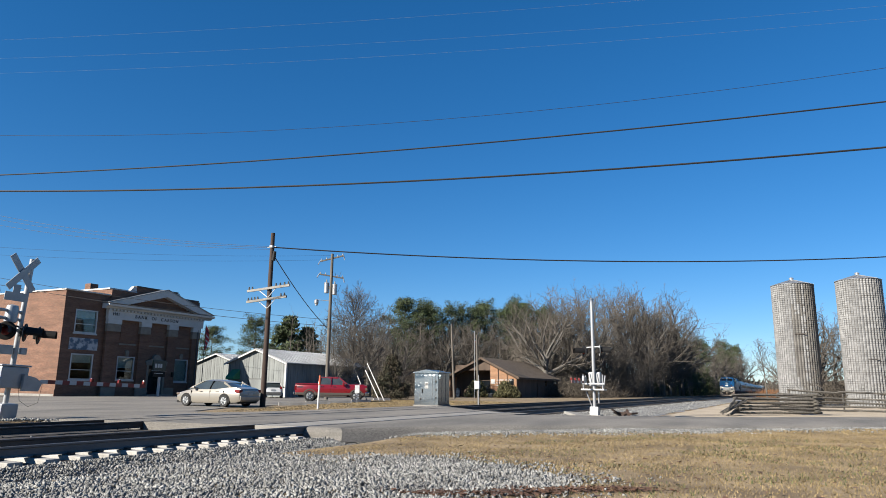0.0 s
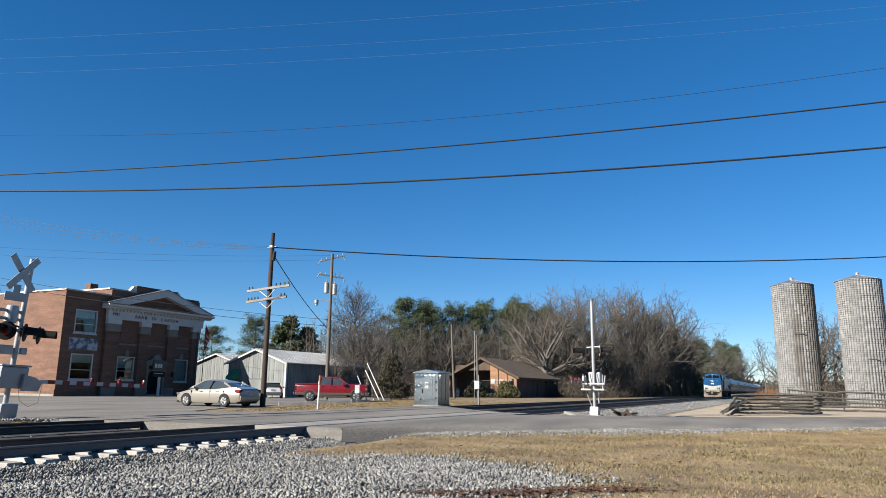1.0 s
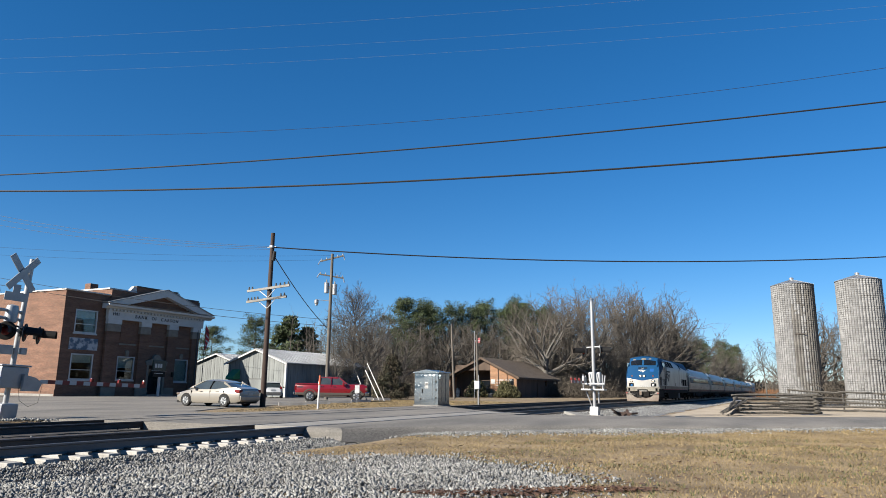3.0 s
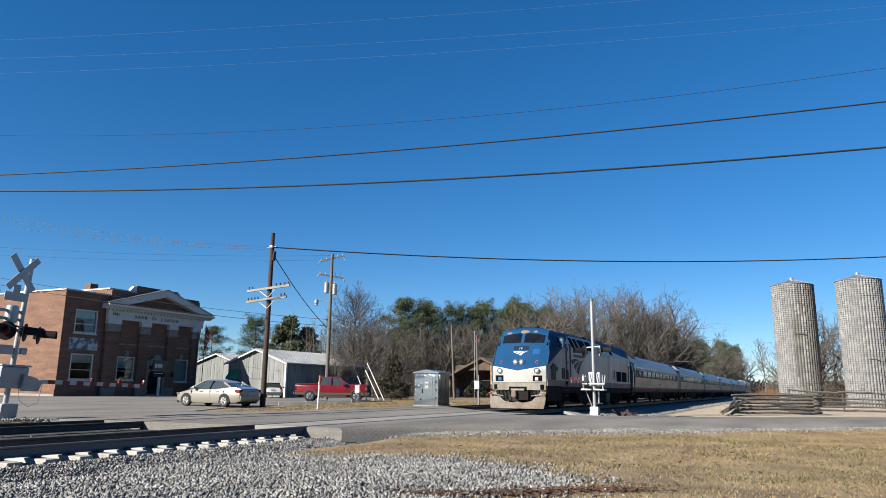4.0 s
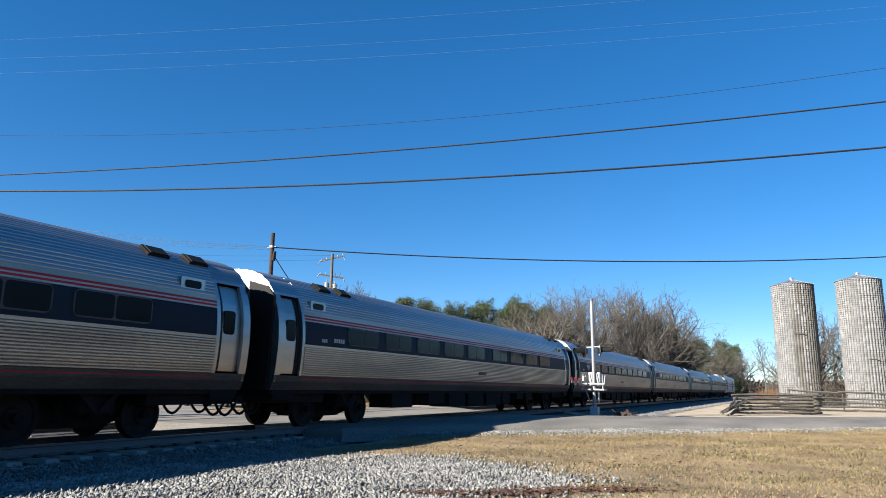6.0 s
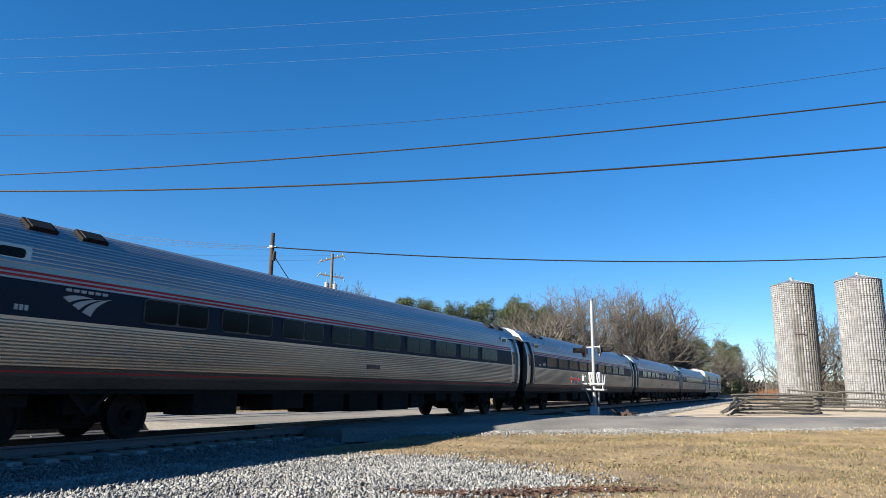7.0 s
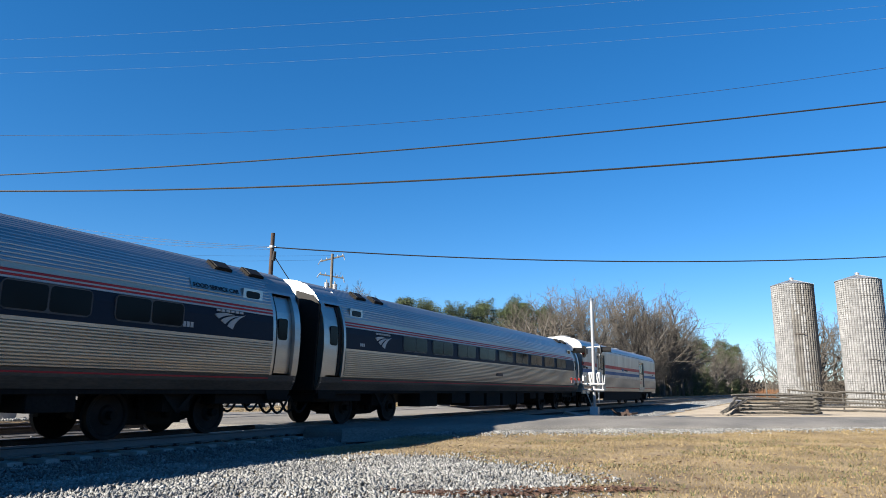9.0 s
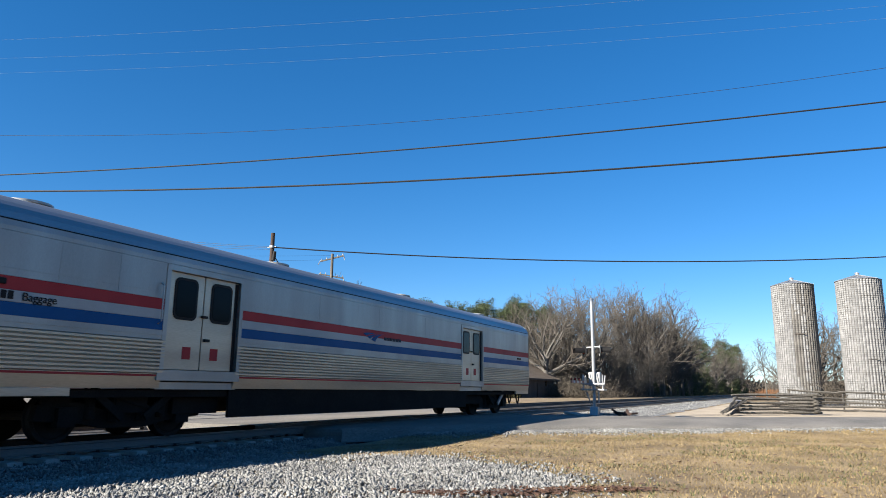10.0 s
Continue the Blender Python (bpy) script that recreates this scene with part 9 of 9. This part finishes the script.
spots = [(rng.uniform(95, 150), rng.uniform(-14, 0.5), rng.uniform(1.2, 3.5)) for _ in range(150)] + [(84.3 + rng.uniform(-0.5, 1.2), y + rng.uniform(-1.5, 0.3), rng.uniform(1.5, 4.0)) for y in (-2.2, -3.0, -8.6, -9.0) for _ in range(2)]
brush("silo_brush", spots, "dry brown brush round the silos", "undergrowth", 6, M_SCRUB, n=150, size=0.5, up=0.6)
spots = [(rng.uniform(170, 330), rng.uniform(3.0, 7.0), rng.uniform(0.8, 1.8)) for _ in range(120)]
brush("broom_grass", spots, "tall rusty dry grass beside the line", "grass", 7, mat("rusty_grass", (0.36, 0.17, 0.07), (0.28, 0.13, 0.06), 1, 0.9, island=0.3), n=70, size=0.7)
spots = [(rng.uniform(190, 420), 24.6 + rng.uniform(0, 3), rng.uniform(2.0, 6.0)) for _ in range(160)]
brush("line_side_evergreens", spots, "dark evergreen bushes beside the line", "undergrowth", 8, M_PINE, n=130, size=0.7, up=0.5)


# distant woods that close the view all round
def woods(name, pts, h, label, seed, m, n, slim=1.0, wide=14):
    r = random.Random(seed)
    v, f = [], []
    for _ in range(n):
        k = r.random() * (len(pts) - 1)
        i = int(k)
        a, b = Vector(pts[i]), Vector(pts[i + 1])
        p = a.lerp(b, k - i)
        x, y = p.x + r.gauss(0, wide), p.y + r.gauss(0, wide)
        hh = h * (0.55 + 0.45 * noise.noise((x * 0.03, y * 0.03, seed))) * (1 - 0.25 * r.random())
        z = ground_z(x, y) + hh * r.random() ** 0.8
        d = Vector((r.gauss(0, 0.8), r.gauss(0, 0.8), r.gauss(0.8, 0.6))).normalized() * r.uniform(1.2, 3.2)
        w = d.orthogonal().normalized()
        w.rotate(Matrix.Rotation(r.uniform(0, math.tau), 3, d.normalized()))
        w *= r.uniform(0.3, 0.9) * slim
        o = len(v)
        q = Vector((x, y, z))
        v += [q - w, q + w, q + d]
        f.append((o, o + 1, o + 2))
    me = bpy.data.meshes.new(name)
    me.from_pydata([tuple(a) for a in v], [], f)
    me.materials.append(m)
    return tagged(new(name, me), label, "woods", kind="stuff")


def thicket(name, pts, h, label, seed, n, wide):
    """A wood of slender stems, each with a few branches and twigs, in one mesh."""
    r = random.Random(seed)
    v, f = [], []

    def sliver(p, d, w):
        o = len(v)
        side = d.orthogonal().normalized()
        side.rotate(Matrix.Rotation(r.uniform(0, math.tau), 3, d.normalized()))
        v.extend((p - side * w, p + side * w, p + d))
        f.append((o, o + 1, o + 2))

    for _ in range(n):
        k = r.random() * (len(pts) - 1)
        i = int(k)
        p = Vector(pts[i]).lerp(Vector(pts[i + 1]), k - i)
        x, y = p.x + r.gauss(0, wide), p.y + r.gauss(0, wide)
        z, hh = ground_z(x, y) - 0.1, h * r.uniform(0.45, 1.05)
        foot, head = Vector((x, y, z)), Vector((x + r.gauss(0, 0.5), y + r.gauss(0, 0.5), z + hh))
        mid = foot.lerp(head, 0.5) + Vector((r.gauss(0, 0.2), r.gauss(0, 0.2), 0))
        rad = hh * r.uniform(0.006, 0.011)
        tube_into(v, f, [foot, mid, head], [rad, rad * 0.7, 0.015], 4)
        for _ in range(16):
            t = r.uniform(0.15, 1.0)
            az, up = r.uniform(0, math.tau), r.uniform(0.3, 1.6)
            d = Vector((math.cos(az), math.sin(az), up)).normalized() * hh * r.uniform(0.10, 0.24) * (1.25 - 0.6 * t)
            q = foot.lerp(head, t)
            sliver(q, d, 0.03)
            for _ in range(4):
                sliver(q + d * r.uniform(0.3, 0.95), (d.normalized() + Vector((r.gauss(0, 0.6), r.gauss(0, 0.6), r.gauss(0.1, 0.4)))).normalized() * r.uniform(0.5, 1.2), 0.013)
    me = bpy.data.meshes.new(name)
    me.from_pydata([tuple(a) for a in v], [], f)
    me.materials.append(M_TWIG)
    return tagged(new(name, me), label, "woods", kind="stuff")


thicket("tree_screen", [(99, 68), (108, 65), (122, 60), (140, 52), (158, 43), (185, 37), (230, 34), (320, 32), (420, 31)], 12.5, "dense grey-brown leafless woods behind the post office", 13, 2000, 5)
thicket("tree_screen", [(112, 44), (120, 38), (132, 32), (150, 27), (190, 25), (260, 24.5)], 9.5, "slender leafless saplings at the edge of the woods", 14, 620, 2.2)
woods("far_woods", [(140, 180), (190, 120), (260, 80), (420, 50), (560, 45), (800, 40)], 14, "distant leafless woods beyond the houses", 3, M_SCRUB, 42000)
woods("far_woods", [(800, -40), (520, -20), (360, -25), (260, -60), (180, -120)], 10, "distant low woods beyond the field", 4, M_SCRUB, 20000)
woods("far_woods", [(-60, 190), (40, 200), (140, 180)], 13, "distant woods behind the bank", 5, M_SCRUB, 10000)


# Added out of view: woods that darken reflections and block the low sky.
woods("near_woods", [(-260, 60), (-200, -20), (-90, -55), (40, -62), (150, -75), (300, -120), (520, -190)], 17, "added dark woods behind the viewer, out of view", 6, M_PINE, 26000)
woods("near_woods", [(-200, -20), (-90, -50), (40, -56), (150, -70), (300, -110)], 12, "added leafless woods behind the viewer, out of view", 7, M_SCRUB, 16000)


# ---- grass ----
def blades(name, n, area, h, m, label, seed, keep):
    r = np.random.default_rng(seed)
    x, y = r.uniform(area[0], area[1], n * 3), r.uniform(area[2], area[3], n * 3)
    ok = [i for i in range(n * 3) if keep(x[i], y[i])][:n]
    x, y = x[ok], y[ok]
    k = len(ok)
    z = np.array([ground_z(a, b) for a, b in zip(x, y)])
    hh = h * r.uniform(0.4, 1.3, k)
    az = r.uniform(0, math.tau, k)
    lean = r.uniform(0.2, 1.6, k) * hh
    w = 0.004 + 0.006 * r.random(k) + 0.0004 * np.hypot(x, y)
    v = np.zeros((k, 3, 3))
    v[:, 0] = np.stack([x - w * np.sin(az), y + w * np.cos(az), z - 0.01], 1)
    v[:, 1] = np.stack([x + w * np.sin(az), y - w * np.cos(az), z - 0.01], 1)
    v[:, 2] = np.stack([x + lean * np.cos(az), y + lean * np.sin(az), z + hh], 1)
    me = bpy.data.meshes.new(name)
    me.from_pydata(v.reshape(-1, 3).tolist(), [], np.arange(3 * k).reshape(-1, 3).tolist())
    me.materials.append(m)
    return tagged(new(name, me), label, "grass", kind="stuff")


def lawn(x, y):
    if x + y > 27.3 or y > 9.0:
        return False
    if x < 15 and patch_depth(x, y) > -0.05:
        return False
    return noise.noise((x * 0.6, y * 0.6, 9.0)) > -0.35 or (int(x * 977 + y * 613) % 3 == 0)


blades("dry_grass", 130000, (6.8, 30, -9, 9.6), 0.026, M_BLADE, "short dry tan winter grass", 41, lawn)
blades("green_grass", 5000, (7, 22, -6, 6), 0.05, M_GREENBLADE, "sparse green blades in the dry lawn", 42, lambda x, y: lawn(x, y) and noise.noise((x * 0.45, y * 0.45, 3.0)) > 0.05)
blades("verge_grass", 26000, (22, 60, 20.5, 36), 0.045, M_BLADE, "dry grass of the verge beyond the tracks", 43, lambda x, y: 21.4 + max(0, (30 - x) * 0.1) < y < 21.5 + (x - 23) * 0.36 + 1.5)
rl = np.random.default_rng(9)
leaves_v, leaves_f = [], []
for i in range(3200):
    x, y = (rl.uniform(7.6, 22), rl.uniform(-5, 9)) if i < 1000 else (rl.uniform(7.75, 9.9), 0)
    if i >= 1000:
        y = 3.67 - (x - 8.21) * 1.0 + rl.normal(0, 0.22) + 0.12 * math.sin(x * 5)
    if (i < 1000 and not lawn(x, y)) or (i < 1000 and i % 2 and not (x < 14 and y < 4.5)):
        continue
    z = ground_z(x, y) + 0.02
    s, a, b = rl.uniform(0.03, 0.07) * (1 if i < 1000 else 0.55), rl.uniform(0, math.tau), rl.uniform(0.4, 0.8)
    o = len(leaves_v)
    for k in range(4):
        t = a + k * math.pi / 2
        q = s * (1 if k % 2 == 0 else b)
        leaves_v.append((x + q * math.cos(t), y + q * math.sin(t), z + rl.uniform(0, 0.03)))
    leaves_f.append((o, o + 1, o + 2, o + 3))
me = bpy.data.meshes.new("fallen_leaves")
me.from_pydata(leaves_v, [], leaves_f)
me.materials.append(M_LEAF)
tagged(new("fallen_leaves", me), "scattered brown leaves on the lawn", "leaves", kind="stuff")


# ---- what moves ----
# distance along the track of the coupling behind the locomotive, by time
PASSAGE = [(0.0, 189.2), (1.0, 156.4), (2.0, 122.9), (2.7, 99.4), (3.8, 62.0), (4.5, 38.3), (5.6, 0.5), (6.8, -40.75), (7.5, -64.35), (8.3, -91.6), (9.0, -115.5), (9.8, -143.1), (10.0, -150.1)]


def motions():
    for ob, ahead in [(LOCO, -LOCO_LEN - 0.48), (BAGGAGE, 26.0 * 6 + 12.88)] + [(c, 26.0 * i + 13.0) for i, c in enumerate(CARS)]:
        walk(ob, [(t, pose(s + ahead, TRACKS[0], 0)) for t, s in PASSAGE])

    walk(FLAG, [(t, pose(0, 0, 0, 0, 0, a)) for t, a in ((0.0, 84), (1.2, 62), (2.5, 24), (4.0, 52), (5.5, 72), (7.0, 32), (8.5, 64), (10.0, 40))])


motions()
